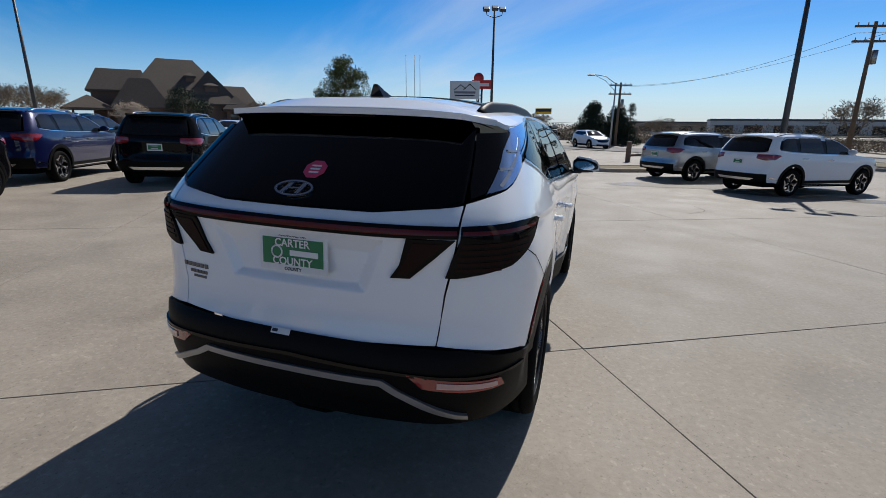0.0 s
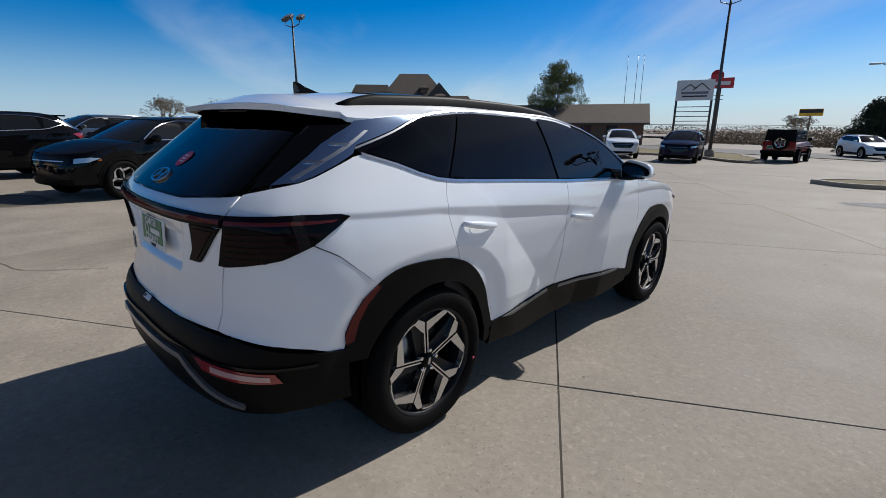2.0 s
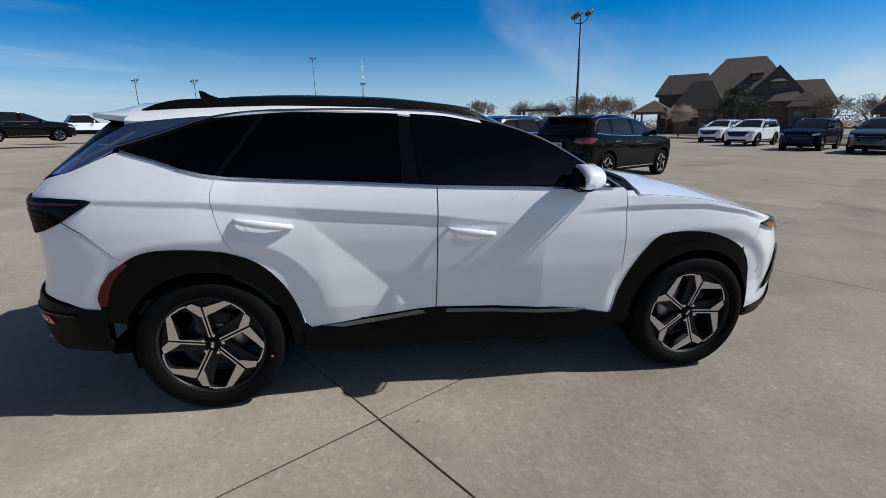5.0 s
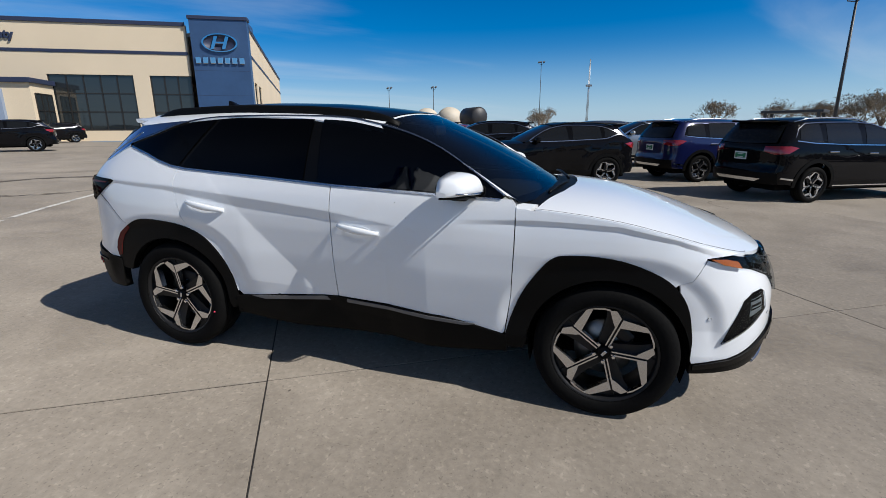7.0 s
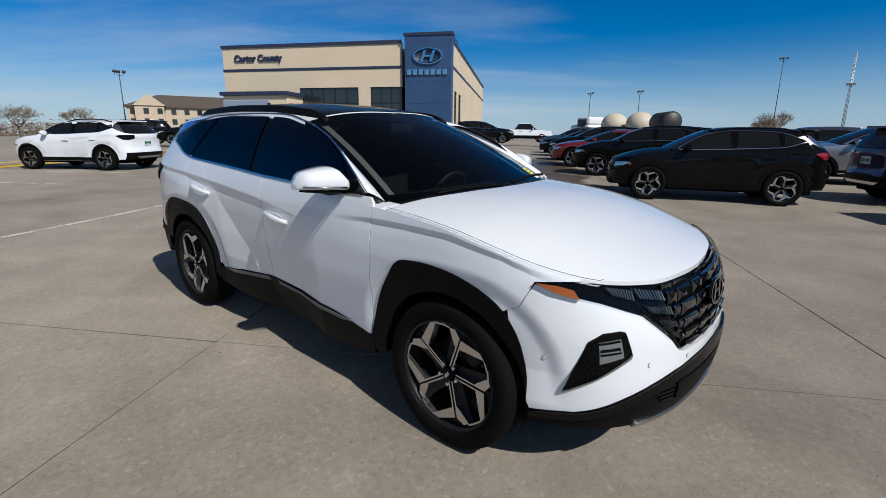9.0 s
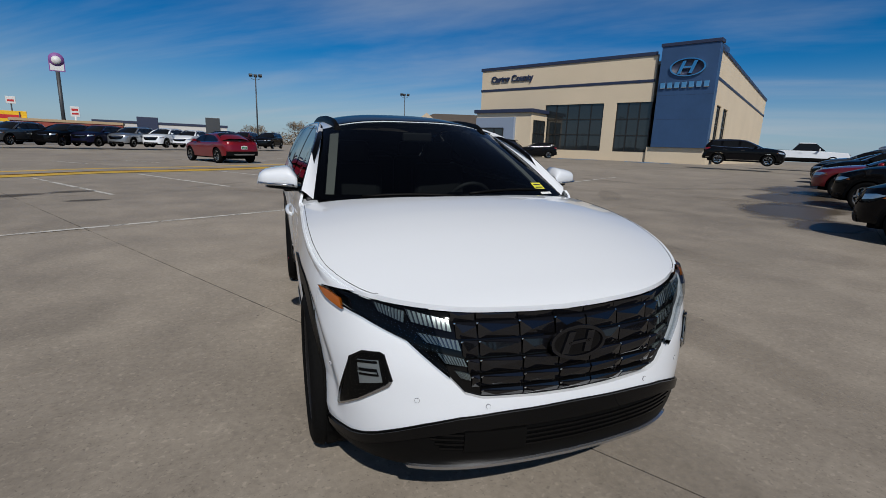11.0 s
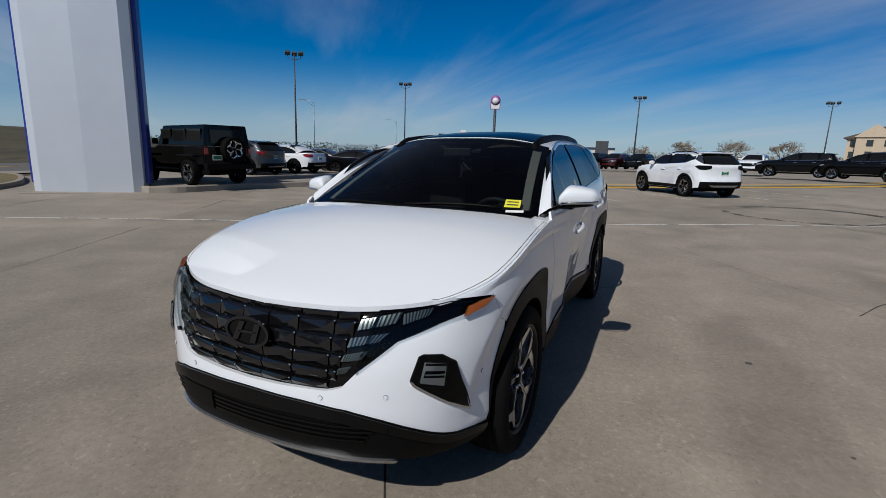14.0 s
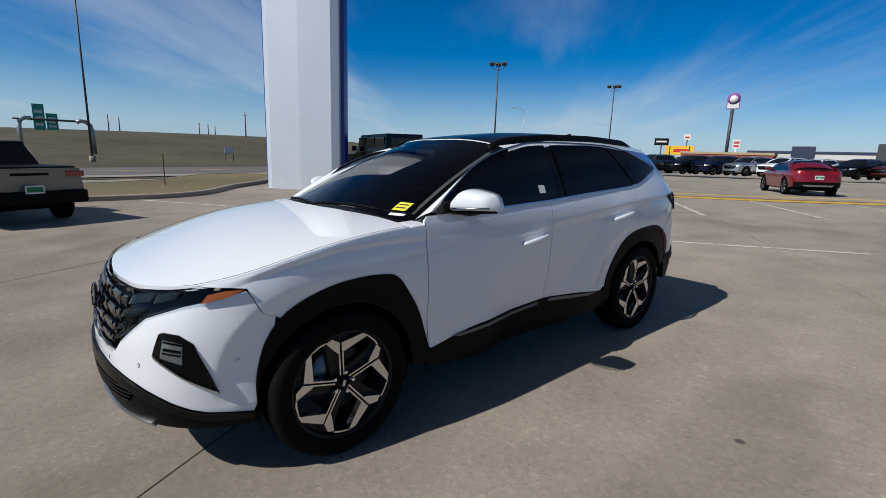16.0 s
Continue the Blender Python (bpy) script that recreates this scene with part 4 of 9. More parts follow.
        vs = [bm.verts.new((rx * a, yy, rz * b)) for yy in (0, -d) for a, b in ((-0.4, -0.12), (0.42, -0.02), (0.46, 0.14), (-0.36, 0.04))]
        for f in ((3, 2, 1, 0), (4, 5, 6, 7), (0, 1, 5, 4), (1, 2, 6, 5), (2, 3, 7, 6), (3, 0, 4, 7)):
            bm.faces.new([vs[i] for i in f])
        bmesh.ops.recalc_face_normals(bm, faces=bm.faces[:])
        return bm
    yb = float(sh.at(sh.length, 1.222)[1])
    part("badge", oval(0.085, 0.042, 0.009, 0.008), SATIN_CHROME, car, "chrome oval badge", pose(-0.03, yb - 0.008, 1.222, -50, 0, 0))
    octo = bmesh.new()
    bmesh.ops.create_circle(octo, cap_ends=True, radius=0.052, segments=8, matrix=Matrix.Rotation(radians(22.5), 4, "Z"))
    ys = float(sh.at(sh.length, 1.295)[1])
    st = part("window_sticker", octo, PINK, car, "red eight-sided sticker", pose(0.01, ys - 0.012, 1.295, 40, 0, 0))
    for z in (-0.018, 0.0, 0.018):
        part("sticker_bar", box_bm(-0.022, z - 0.004, 0.001, 0.022, z + 0.004, 0.002), WHITE_PLASTIC, st)
    for k, (x0, x1, z) in enumerate(((-0.60, -0.44, 0.865), (-0.56, -0.45, 0.835), (-0.54, -0.46, 0.812))):
        n = 6
        for j in range(n):
            a, b = x0 + (x1 - x0) * j / n, x0 + (x1 - x0) * (j + 0.72) / n
            rear("letter_bar", [(a, z - 0.009 + 0.004 * k), (b, z - 0.009 + 0.004 * k), (b, z + 0.009), (a, z + 0.009)], LETTER_DARK, lift=0.004, depth=0.004, parent=gate)
    # spoiler: the roof runs on into a thin lip
    def lip(under):
        bm = bmesh.new()
        nx, ny = 28, 6
        rows = []
        for k in range(ny + 1):
            t = k / ny
            row = []
            for j in range(nx + 1):
                a = -1 + 2 * j / nx
                x = a * (0.652 * (1 - t) + 0.552 * t)
                y = (-1.752 + 0.055 * a * a) * (1 - t) + (-1.912 + 0.012 * a * a) * t
                z = (float(sh.roof_z(a * 0.652, -1.752 + 0.055 * a * a)) + 0.001) * (1 - t) + (1.541 - 0.012 * abs(a) ** 3) * t
                if under:
                    z -= 0.006 + 0.022 * (1 - 0.4 * t) + 0.012 * (1 - t) * a * a
                    y += 0.004 * t
                row.append(bm.verts.new((x, y, z)))
            rows.append(row)
        for k in range(ny):
            for j in range(nx):
                bm.faces.new((rows[k][j], rows[k][j + 1], rows[k + 1][j + 1], rows[k + 1][j])).smooth = True
        if not under:
            # turned-down edge
            rim = [rows[k][0] for k in range(ny + 1)] + rows[ny][1:] + [rows[k][nx] for k in range(ny - 1, -1, -1)]
            low2 = [bm.verts.new((v.co.x, v.co.y + 0.004, v.co.z - 0.024)) for v in rim]
            for k in range(len(rim) - 1):
                bm.faces.new((rim[k], rim[k + 1], low2[k + 1], low2[k]))
        bmesh.ops.recalc_face_normals(bm, faces=bm.faces[:])
        return bm
    spoiler = part("spoiler", lip(False), WHITE, car)
    part("spoiler_underside", lip(True), GLOSS_BLACK, spoiler)
    part("brake_light", box_bm(-0.16, -1.875, 1.506, 0.16, -1.855, 1.516, 0.004), CLAW_RED, spoiler)

    # --- bonnet, front ---
    def plan_map(fn):
        return lambda x, y, off: np.stack([x, y, fn(x, y) + off], -1)
    right = [(h[1] - 0.012, h[2] - (0.012 if h[2] > 2.0 else 0.0)) for h in hood_edge if h[2] > 0.96]
    cowl = [(0.66, 1.03), (0.45, 1.10), (0.2, 1.15), (0.0, 1.16)]
    half = right + cowl
    poly = half + [(-x, y) for x, y in reversed(half[1:-1])]
    part("bonnet", panel_mesh("bonnet", poly, plan_map(sh.bonnet_z), 0.06, 0.003, 0.02), WHITE, car)
    for sx in (1, -1):
        seam = [(sx * (x - 0.012), y, float(sh.bonnet_z(x - 0.012, y)) + 0.0028) for x, y in right if x > 0.62 and y < 2.0]
        part("bonnet_gap", tube_bm(seam, 0.0015, 5), UNDER, car)
    half = [(0.775, 0.985), (0.775, 0.86), (0.70, 0.84), (0.45, 0.95), (0.0, 1.04)]
    cw = [(0.66, 1.025), (0.45, 1.095), (0.2, 1.145), (0.0, 1.155)]
    poly = half + [(-x, y) for x, y in reversed(half[:-1])] + [(-x, y) for x, y in cw] + list(reversed(cw))[1:]
    part("cowl", panel_mesh("cowl", fine_poly(poly, 0.06), plan_map(sh.bonnet_z), 0.06, -0.012, 0.05), BLACK_PLASTIC, car)
    corner = [(0.78, 0.985), (0.80, 0.965), (0.868, 0.95), (0.872, 0.86), (0.862, 0.80), (0.80, 0.82), (0.782, 0.87)]
    for s in (1, -1):
        part("wing_corner", panel_mesh("wing_corner", fine_poly([(s * x, y) for x, y in corner], 0.03), plan_map(sh.bonnet_z), 0.03, 0.0, 0.05), WHITE, car)
    # the dark nose: grille and lamps in one shape
    nose_r = [(sh.by_y(1.795, 0.908), 0.908), (sh.by_x_front(0.73, 0.85), 0.85), (sh.by_x_front(0.60, 0.792), 0.792), (sh.by_x_front(0.47, 0.675), 0.675), (sh.by_x_front(0.42, 0.618), 0.618), (sh.by_x_front(0.36, 0.600), 0.600), (sh.by_x_front(0.15, 0.592), 0.592), (0.0, 0.59)]
    top_r = [(h[0], h[3] - 0.004) for h in hood_edge if h[2] > 1.95]
    nose_poly = fine_poly(top_r + [(sh.by_y(1.79, 0.915), 0.915)] + nose_r[:-1] + [(-a, b) for a, b in reversed(nose_r[:-1])] + [(-a, b) for a, b in reversed(top_r[1:])], 0.04)
    nose = part("grille", panel_mesh("grille", nose_poly, shell, 0.05, -0.016, 0.03), GLOSS_BLACK, car, "dark chrome grille of faceted cells")
    lowlim = lambda a: float(np.interp(abs(a), [q[0] for q in reversed(nose_r)], [q[1] for q in reversed(nose_r)]))
    toplim = lambda a: float(np.interp(abs(a), [q[0] for q in top_r], [q[1] for q in top_r]))
    cols = [-0.52, -0.366, -0.21, -0.066, 0.069, 0.21, 0.366, 0.52]
    zrow = [0.594, 0.633, 0.683, 0.738, 0.799, 0.856, 0.90]
    def pt(bm, x, z, o):
        a = sh.by_x_front(float(x), float(z))
        z = min(max(z, lowlim(a) + 0.004), toplim(a) - 0.003)
        return bm.verts.new(tuple(shell(np.array([a]), np.array([z]), o)[0]))
    # right-hand edge of the cells, slanting out with height
    reach = lambda z: float(np.interp(z, (0.59, 0.66, 0.72, 0.79, 0.86), (0.37, 0.40, 0.415, 0.432, 0.455)))
    for z0, z1 in zip(zrow, zrow[1:]):
        for x0, x1 in zip(cols, cols[1:]):
            zm = (z0 + z1) / 2
            if min(abs(x0), abs(x1)) > reach(zm) - 0.02:
                continue
            lim = reach(zm)
            x0, x1 = max(-lim, min(lim, x0)), max(-lim, min(lim, x1))
            a_m = sh.by_x_front((x0 + x1) / 2, zm)
            if z0 > toplim(a_m) - 0.016:
                continue
            s = 1 if x0 + x1 >= 0 else -1
            bm = bmesh.new()
            l0, l1 = x0 + 0.003, x1 - 0.003
            low3 = [pt(bm, x, z0 + 0.003, -0.012) for x in (l0, l1)]
            dz = 0.010
            rid = [pt(bm, l0, z1 - 0.006 - (dz if s > 0 else 0), 0.006 if s < 0 else 0.0), pt(bm, l1, z1 - 0.006 - (0 if s > 0 else dz), 0.006 if s > 0 else 0.0)]
            top3 = [pt(bm, x, z1 - 0.003, -0.004) for x in (l0, l1)]
            mid3 = pt(bm, l0 + (l1 - l0) * (0.68 if s > 0 else 0.32), z0 + 0.40 * (z1 - z0), 0.001)
            bm.faces.new((low3[0], low3[1], mid3))
            bm.faces.new((low3[1], rid[1], mid3))
            bm.faces.new((rid[1], rid[0], mid3))
            bm.faces.new((rid[0], low3[0], mid3))
            bm.faces.new((rid[0], rid[1], top3[1], top3[0]))
            bmesh.ops.recalc_face_normals(bm, faces=bm.faces[:])
            if sum(f.normal.y for f in bm.faces) < 0:
                bmesh.ops.reverse_faces(bm, faces=bm.faces[:])
            part("grille_cell", bm, DARK_CHROME, nose)
            # an added chrome bead makes the sun's glint at the corner of the cell
            xs2, zs2 = (l1 if s > 0 else l0), z1 - 0.006
            a2 = sh.by_x_front(float(xs2), float(zs2))
            if zs2 < toplim(a2) - 0.006:
                stud = bmesh.new()
                bmesh.ops.create_uvsphere(stud, u_segments=6, v_segments=4, radius=0.0038)
                part("grille_stud", stud, CHROME, nose, m=Matrix.Translation(tuple(shell(np.array([a2]), np.array([zs2]), 0.004)[0])) @ Matrix.Diagonal((1.5, 0.7, 1.0, 1)))
    # clear segment lamps on either side of the grille
    SEGMENTS = [
        [(0.698, 0.905), (0.602, 0.884), (0.608, 0.848), (0.684, 0.876)],
        [(0.598, 0.891), (0.460, 0.862), (0.455, 0.825), (0.583, 0.853)],
        [(0.571, 0.821), (0.437, 0.798), (0.429, 0.764), (0.540, 0.790)],
        [(0.510, 0.757), (0.422, 0.737), (0.411, 0.711), (0.486, 0.723)],
        [(0.454, 0.697), (0.404, 0.684), (0.400, 0.662), (0.435, 0.672)],
    ]
    for seg in SEGMENTS:
        poly2 = [(sh.by_x_front(x, z), z) for x, z in fine_poly(seg, 0.03)]
        lamps2 = both("daytime_lamp", poly2, LAMP_CLEAR, lift=-0.004, depth=0.012)
        for ob in lamps2:
            tagged(ob, "clear segment lamp")
        # fluted blades inside
        n = 9
        for j in range(n):
            t0, t1 = (j + 0.12) / n, (j + 0.5) / n
            mixp = lambda p, q, t: (p[0] + (q[0] - p[0]) * t, p[1] + (q[1] - p[1]) * t)
            qd = [mixp(seg[0], seg[1], t0), mixp(seg[0], seg[1], t1), mixp(seg[3], seg[2], t1 - 0.05), mixp(seg[3], seg[2], t0 - 0.05 if j else t0)]
            both("lamp_blade", [(sh.by_x_front(x, z), z) for x, z in qd], LAMP_DARK, lift=-0.001, depth=0.003, parents=lamps2, step=0.1)
    # smoked cover over the lamp part, amber tip
    cov = [(h[0], h[3] - 0.005) for h in hood_edge if h[2] > 1.95 and h[1] > 0.50]
    lowc = [(a, b + 0.003) for a, b in nose_r if a > sh.by_x_front(0.45, 0.65)]
    both("lamp_cover", fine_poly(cov + [(sh.by_y(1.80, 0.913), 0.913)] + lowc, 0.03), LENS, lift=0.016, depth=0.02)
    am = [(sh.by_y(1.80, 0.911), 0.911), (sh.by_y(1.86, 0.885), 0.885), (sh.by_y(1.95, 0.862), 0.862), (sh.by_y(1.925, 0.895), 0.895), (sh.by_y(1.87, 0.908), 0.908)]
    both("side_marker", fine_poly(am, 0.02), AMBER, lift=0.0175, depth=0.012)
    ye = float(sh.at(0.0, 0.77)[1])
    emb = part("front_emblem", oval(0.115, 0.062, 0.012, 0.012), DARK_CHROME, car, "dark chrome oval emblem", pose(0, ye + 0.014, 0.772, -8, 0, 180))
    part("emblem_back", oval(0.105, 0.054, 0.05, 0.004), GLOSS_BLACK, emb, m=pose(0, -0.001, 0))
    # white bumper skin
    skirt = ((0.0, 0.30, 0.46, 0.57, 0.69, 0.80, 0.89, 0.99, 1.12), (0.552, 0.543, 0.527, 0.500, 0.457, 0.412, 0.383, 0.373, 0.352))
    low_r = [(u, float(np.interp(u, *skirt))) for u in (1.09, 0.99, 0.89, 0.80, 0.69, 0.57, 0.46, 0.3, 0.15)]
    arch_part = [(sh.by_y(y, z), z) for y, z in ARCH_F if y > 1.68 and z > 0.375]
    half = [(a, b - 0.003) for a, b in nose_r[::-1]] + [(sh.by_y(1.777, 0.869), 0.869), (sh.by_y(1.742, 0.799), 0.799), (sh.by_y(1.6895, 0.7765), 0.7765)] + arch_part + low_r + [(0.0, 0.552)]
    poly = fine_poly(half[1:-1] + [(0.0, 0.552)] + [(-a, b) for a, b in reversed(half[1:-1])] + [(0.0, 0.587)], 0.035)
    part("front_bumper", panel_mesh("front_bumper", poly, shell, 0.016, 0.0, 0.02), WHITE, car)
    # black lower bumper and lip
    def strip_front(name, zlo, zhi, yend, material, lift, depth, parent=car):
        xs = np.linspace(0, 1, 18)
        row = lambda zf: [(sh.by_y(yend, zf(t)) * t, zf(t)) for t in xs]
        lo, hi = row(zlo), row(zhi)
        poly = hi + lo[::-1] + [(-a, b) for a, b in lo[1:]] + [(-a, b) for a, b in hi[::-1][:-1]]
        return part(name, panel_mesh(name, poly, shell, 0.05, lift, depth), material, parent)
    top = lambda t: float(np.interp(t * 1.10, *skirt))
    lb = strip_front("lower_bumper", lambda t: 0.312 - 0.012 * t, lambda t: top(t) + 0.002, 1.79, BLACK_PLASTIC, 0.004, 0.05)
    strip_front("bumper_fold", lambda t: top(t) - 0.062 + 0.035 * t, lambda t: top(t), 1.80, GLOSS_BLACK, 0.014, 0.012, lb)
    strip_front("skid_trim", lambda t: 0.326 - 0.026 * t * t, lambda t: 0.341 - 0.028 * t * t, 2.13, BRIGHT_TRIM, 0.014, 0.012, lb)
    for j in range(4):
        z = 0.405 + 0.019 * j
        w = 0.50 + 0.015 * j
        front_poly = [(sh.by_x_front(x, zz), zz) for x, zz in fine_poly([(-w, z), (w, z), (w, z + 0.008), (-w, z + 0.008)], 0.05)]
        part("intake_slat", panel_mesh("intake_slat", front_poly, shell, 0.06, 0.012, 0.012), GLOSS_BLACK, lb)
    mount = [(sh.by_x_front(x, z), z) for x, z in fine_poly([(0.20, 0.402), (0.42, 0.402), (0.42, 0.482), (0.20, 0.485)], 0.04)]
    part("plate_mount", panel_mesh("plate_mount", mount, shell, 0.05, 0.018, 0.014), BLACK_PLASTIC, lb)
    # main lamps low in the bumper
    def fr(pts):
        return fine_poly([(sh.by_y(y - 0.045, z), z) if y < 2.0 else (sh.by_x_front(x + 0.027, z), z) for x, y, z in pts], 0.02)
    pocket = both("headlamp_pocket", fr([(0.752, 2.02, 0.70), (0.715, 2.06, 0.735), (0.66, 2.1, 0.742), (0.645, 2.11, 0.735), (0.622, 2.12, 0.645), (0.63, 2.12, 0.628), (0.72, 2.02, 0.545), (0.785, 1.966, 0.472), (0.772, 1.995, 0.56)]), GLOSS_BLACK, lift=0.004, depth=0.01)
    both("headlamp_bowl", fr([(0.727, 2.02, 0.70), (0.664, 2.1, 0.712), (0.652, 2.12, 0.635), (0.72, 2.02, 0.61)]), LAMP_SILVER, lift=0.006, depth=0.004, parents=pocket)
    both("headlamp_shade", fr([(0.722, 2.03, 0.671), (0.668, 2.1, 0.68), (0.662, 2.11, 0.655), (0.72, 2.03, 0.645)]), GLOSS_BLACK, lift=0.009, depth=0.004, parents=pocket)
    both("headlamp_shade", fr([(0.728, 2.03, 0.698), (0.668, 2.1, 0.709), (0.666, 2.11, 0.701), (0.727, 2.03, 0.69)]), GLOSS_BLACK, lift=0.009, depth=0.004, parents=pocket)
    both("headlamp_fin", fr([(0.723, 2.03, 0.661), (0.668, 2.1, 0.669), (0.667, 2.11, 0.664), (0.722, 2.03, 0.656)]), LAMP_SILVER, lift=0.012, depth=0.003, parents=pocket)
    both("pocket_rim", fr([(0.622, 2.12, 0.643), (0.63, 2.12, 0.626), (0.72, 2.02, 0.543), (0.785, 1.966, 0.47), (0.782, 1.97, 0.482), (0.722, 2.02, 0.551), (0.637, 2.12, 0.634), (0.629, 2.12, 0.646)]), SATIN_CHROME, lift=0.010, depth=0.006, parents=pocket)
    both("headlamp_lens", fr([(0.748, 2.02, 0.695), (0.712, 2.06, 0.729), (0.662, 2.1, 0.736), (0.65, 2.11, 0.729), (0.628, 2.12, 0.646), (0.635, 2.12, 0.634), (0.722, 2.02, 0.551), (0.781, 1.968, 0.48), (0.768, 1.997, 0.56)]), LENS, lift=0.014, depth=0.008, parents=pocket)
    for x, y, z in ((0.34, 2.2, 0.567), (0.575, 2.1, 0.585), (0.875, 1.848, 0.605)):
        u = sh.by_y(y, z) if y < 2.0 else sh.by_x_front(x, z)
        ring = [(u + 0.0095 * math.cos(radians(a)), z + 0.0095 * math.sin(radians(a))) for a in range(0, 360, 30)]
        both("parking_sensor", ring, SILL_GREY, lift=0.002, depth=0.003, step=0.03)
        both("sensor_cap", [(u + (a - u) * 0.86, z + (b - z) * 0.86) for a, b in ring], WHITE, lift=0.0035, depth=0.003, step=0.03)

    # --- windscreen, pillars, roof ---
    def screen(a, t, off):
        a, t = np.asarray(a, float), np.asarray(t, float)
        bot = np.stack([0.80 * a, 1.08 - 0.185 * a * a, 1.125 - 0.006 * a * a], -1)
        topp = np.stack([0.652 * a, 0.13 - 0.085 * a * a, 1.572 - 0.066 * np.abs(a) ** 3], -1)
        w = t[..., None]
        p = bot * (1 - w) + topp * w
        bulge = 0.022 * np.sin(np.pi * np.clip(t, 0, 1))
        return p + (bulge + off)[..., None] * np.array([0, 0.52, 0.85])
    full = [(a, 0.0) for a in np.linspace(-1, 1, 25)] + [(1.0, t) for t in np.linspace(0.05, 0.95, 14)] + [(a, 1.0) for a in np.linspace(1, -1, 25)] + [(-1.0, t) for t in np.linspace(0.95, 0.05, 14)]
    ws = part("windscreen", panel_mesh("windscreen", full, screen, 0.08, 0.0, 0.005), SCREEN_GLASS, car, "clear laminated windscreen")
    band = lambda pts: panel_mesh("screen_border", fine_poly(pts, 0.08), screen, 0.08, -0.004, 0.002)
    part("screen_border", band([(-1, 0.0), (1, 0.0), (1, 0.06), (-1, 0.06)]), GLOSS_BLACK, ws)
    part("screen_border", band([(-1, 0.94), (1, 0.94), (1, 1.0), (-1, 1.0)]), GLOSS_BLACK, ws)
    for s in (-1, 1):
        part("screen_border", band([(s, 0.0), (s, 1.0), (s * 0.935, 1.0), (s * 0.945, 0.0)]), GLOSS_BLACK, ws)
        part("pillar_lining", panel_mesh("pillar_lining", fine_poly([(s * 0.925, 0.02), (s * 0.92, 0.97), (s * 0.83, 0.97), (s * 0.87, 0.02)], 0.1), screen, 0.1, -0.035, 0.01), HEADLINER, car)
    for s in (1, -1):
        bm = bmesh.new()
        a_line = screen(np.full(24, 1.0), np.linspace(0, 1, 24), np.full(24, 0.002))
        wl = [(y, z + 0.012) for y, z in smooth_line([(0.09, 1.50), (0.23, 1.463), (0.44, 1.385), (0.65, 1.265), (0.83, 1.152)], 6)]
        wl = wl[::-1]
        b_pts = np.array([sh.at(sh.by_y(y, z), z) for y, z in wl])
        tt = np.linspace(0, 1, 24)
        b_line = np.stack([np.interp(tt, np.linspace(0, 1, len(b_pts)), b_pts[:, k]) for k in range(3)], -1)
        rows = []
        for f in np.linspace(0, 1, 7):
            bul = 0.008 * math.sin(math.pi * f)
            rows.append([bm.verts.new((s * (p[0] + bul * 0.6), p[1] + bul * 0.4, p[2] + bul * 0.7)) for p in a_line * (1 - f) + b_line * f])
        for r0, r1 in zip(rows, rows[1:]):
            for k in range(23):
                bm.faces.new((r0[k], r0[k + 1], r1[k + 1], r1[k])).smooth = True
        bmesh.ops.recalc_face_normals(bm, faces=bm.faces[:])
        part("windscreen_pillar", bm, WHITE, car)
    edge = [(h[1] + 0.002, h[2]) for h in roof_edge]
    half = [(0.0, 0.13), (0.3, 0.108), (0.52, 0.06), (0.635, 0.042)] + [e for e in edge if e[1] < 0.03] + [(0.4, -1.74), (0.0, -1.76)]
    poly = half + [(-x, y) for x, y in reversed(half[1:-1])]
    part("roof", panel_mesh("roof", fine_poly(poly, 0.05), plan_map(sh.roof_z), 0.06, 0.0, 0.02), WHITE, car)
    half = [(0.0, 0.125), (0.3, 0.103), (0.50, 0.058), (0.545, 0.03), (0.545, -1.25), (0.5, -1.29), (0.0, -1.30)]
    poly = half + [(-x, y) for x, y in reversed(half[1:-1])]
    part("glass_roof", panel_mesh("glass_roof", fine_poly(poly, 0.05), plan_map(sh.roof_z), 0.06, 0.005, 0.006), GLOSS_BLACK, car, "black panoramic glass roof")
    # low solid rails
    for s in (1, -1):
        bm = bmesh.new()
        rings = []
        for k in range(30):
            t = k / 29
            y = 0.13 - 1.79 * t
            e = min(1.0, min(t, 1 - t) / 0.09) ** 0.7
            xc = 0.578 - 0.02 * abs((y + 0.75) / 0.85) ** 2
            zb = float(sh.roof_z(xc + 0.02, y)) - 0.012
            zt = float(sh.roof_z(xc, y)) + 0.004 + 0.036 * e
            ring = [(xc - 0.020, zb + 0.006), (xc - 0.017, zt - 0.010), (xc - 0.008, zt), (xc + 0.008, zt - 0.001), (xc + 0.019, zt - 0.014), (xc + 0.026, zb)]
            rings.append([bm.verts.new((s * x, y, z)) for x, z in ring])
        for a, b in zip(rings, rings[1:]):
            for q in range(5):
                bm.faces.new((a[q], a[q + 1], b[q + 1], b[q])).smooth = True
        bm.faces.new(rings[0]); bm.faces.new(rings[-1])
        bmesh.ops.recalc_face_normals(bm, faces=bm.faces[:])
        part("roof_rail", bm, BLACK_PLASTIC, car)
    # shark fin
    bm = bmesh.new()
    prof = [(-1.385, 0.0), (-1.44, 0.016), (-1.49, 0.033), (-1.525, 0.053), (-1.545, 0.057), (-1.543, 0.042), (-1.53, 0.0)]
    zb = float(sh.roof_z(0, -1.43)) - 0.006
    L = [bm.verts.new((0.006 + 0.03 * (1 - z / 0.065), y, zb + z)) for y, z in prof]
    Rr = [bm.verts.new((-0.006 - 0.03 * (1 - z / 0.065), y, zb + z)) for y, z in prof]
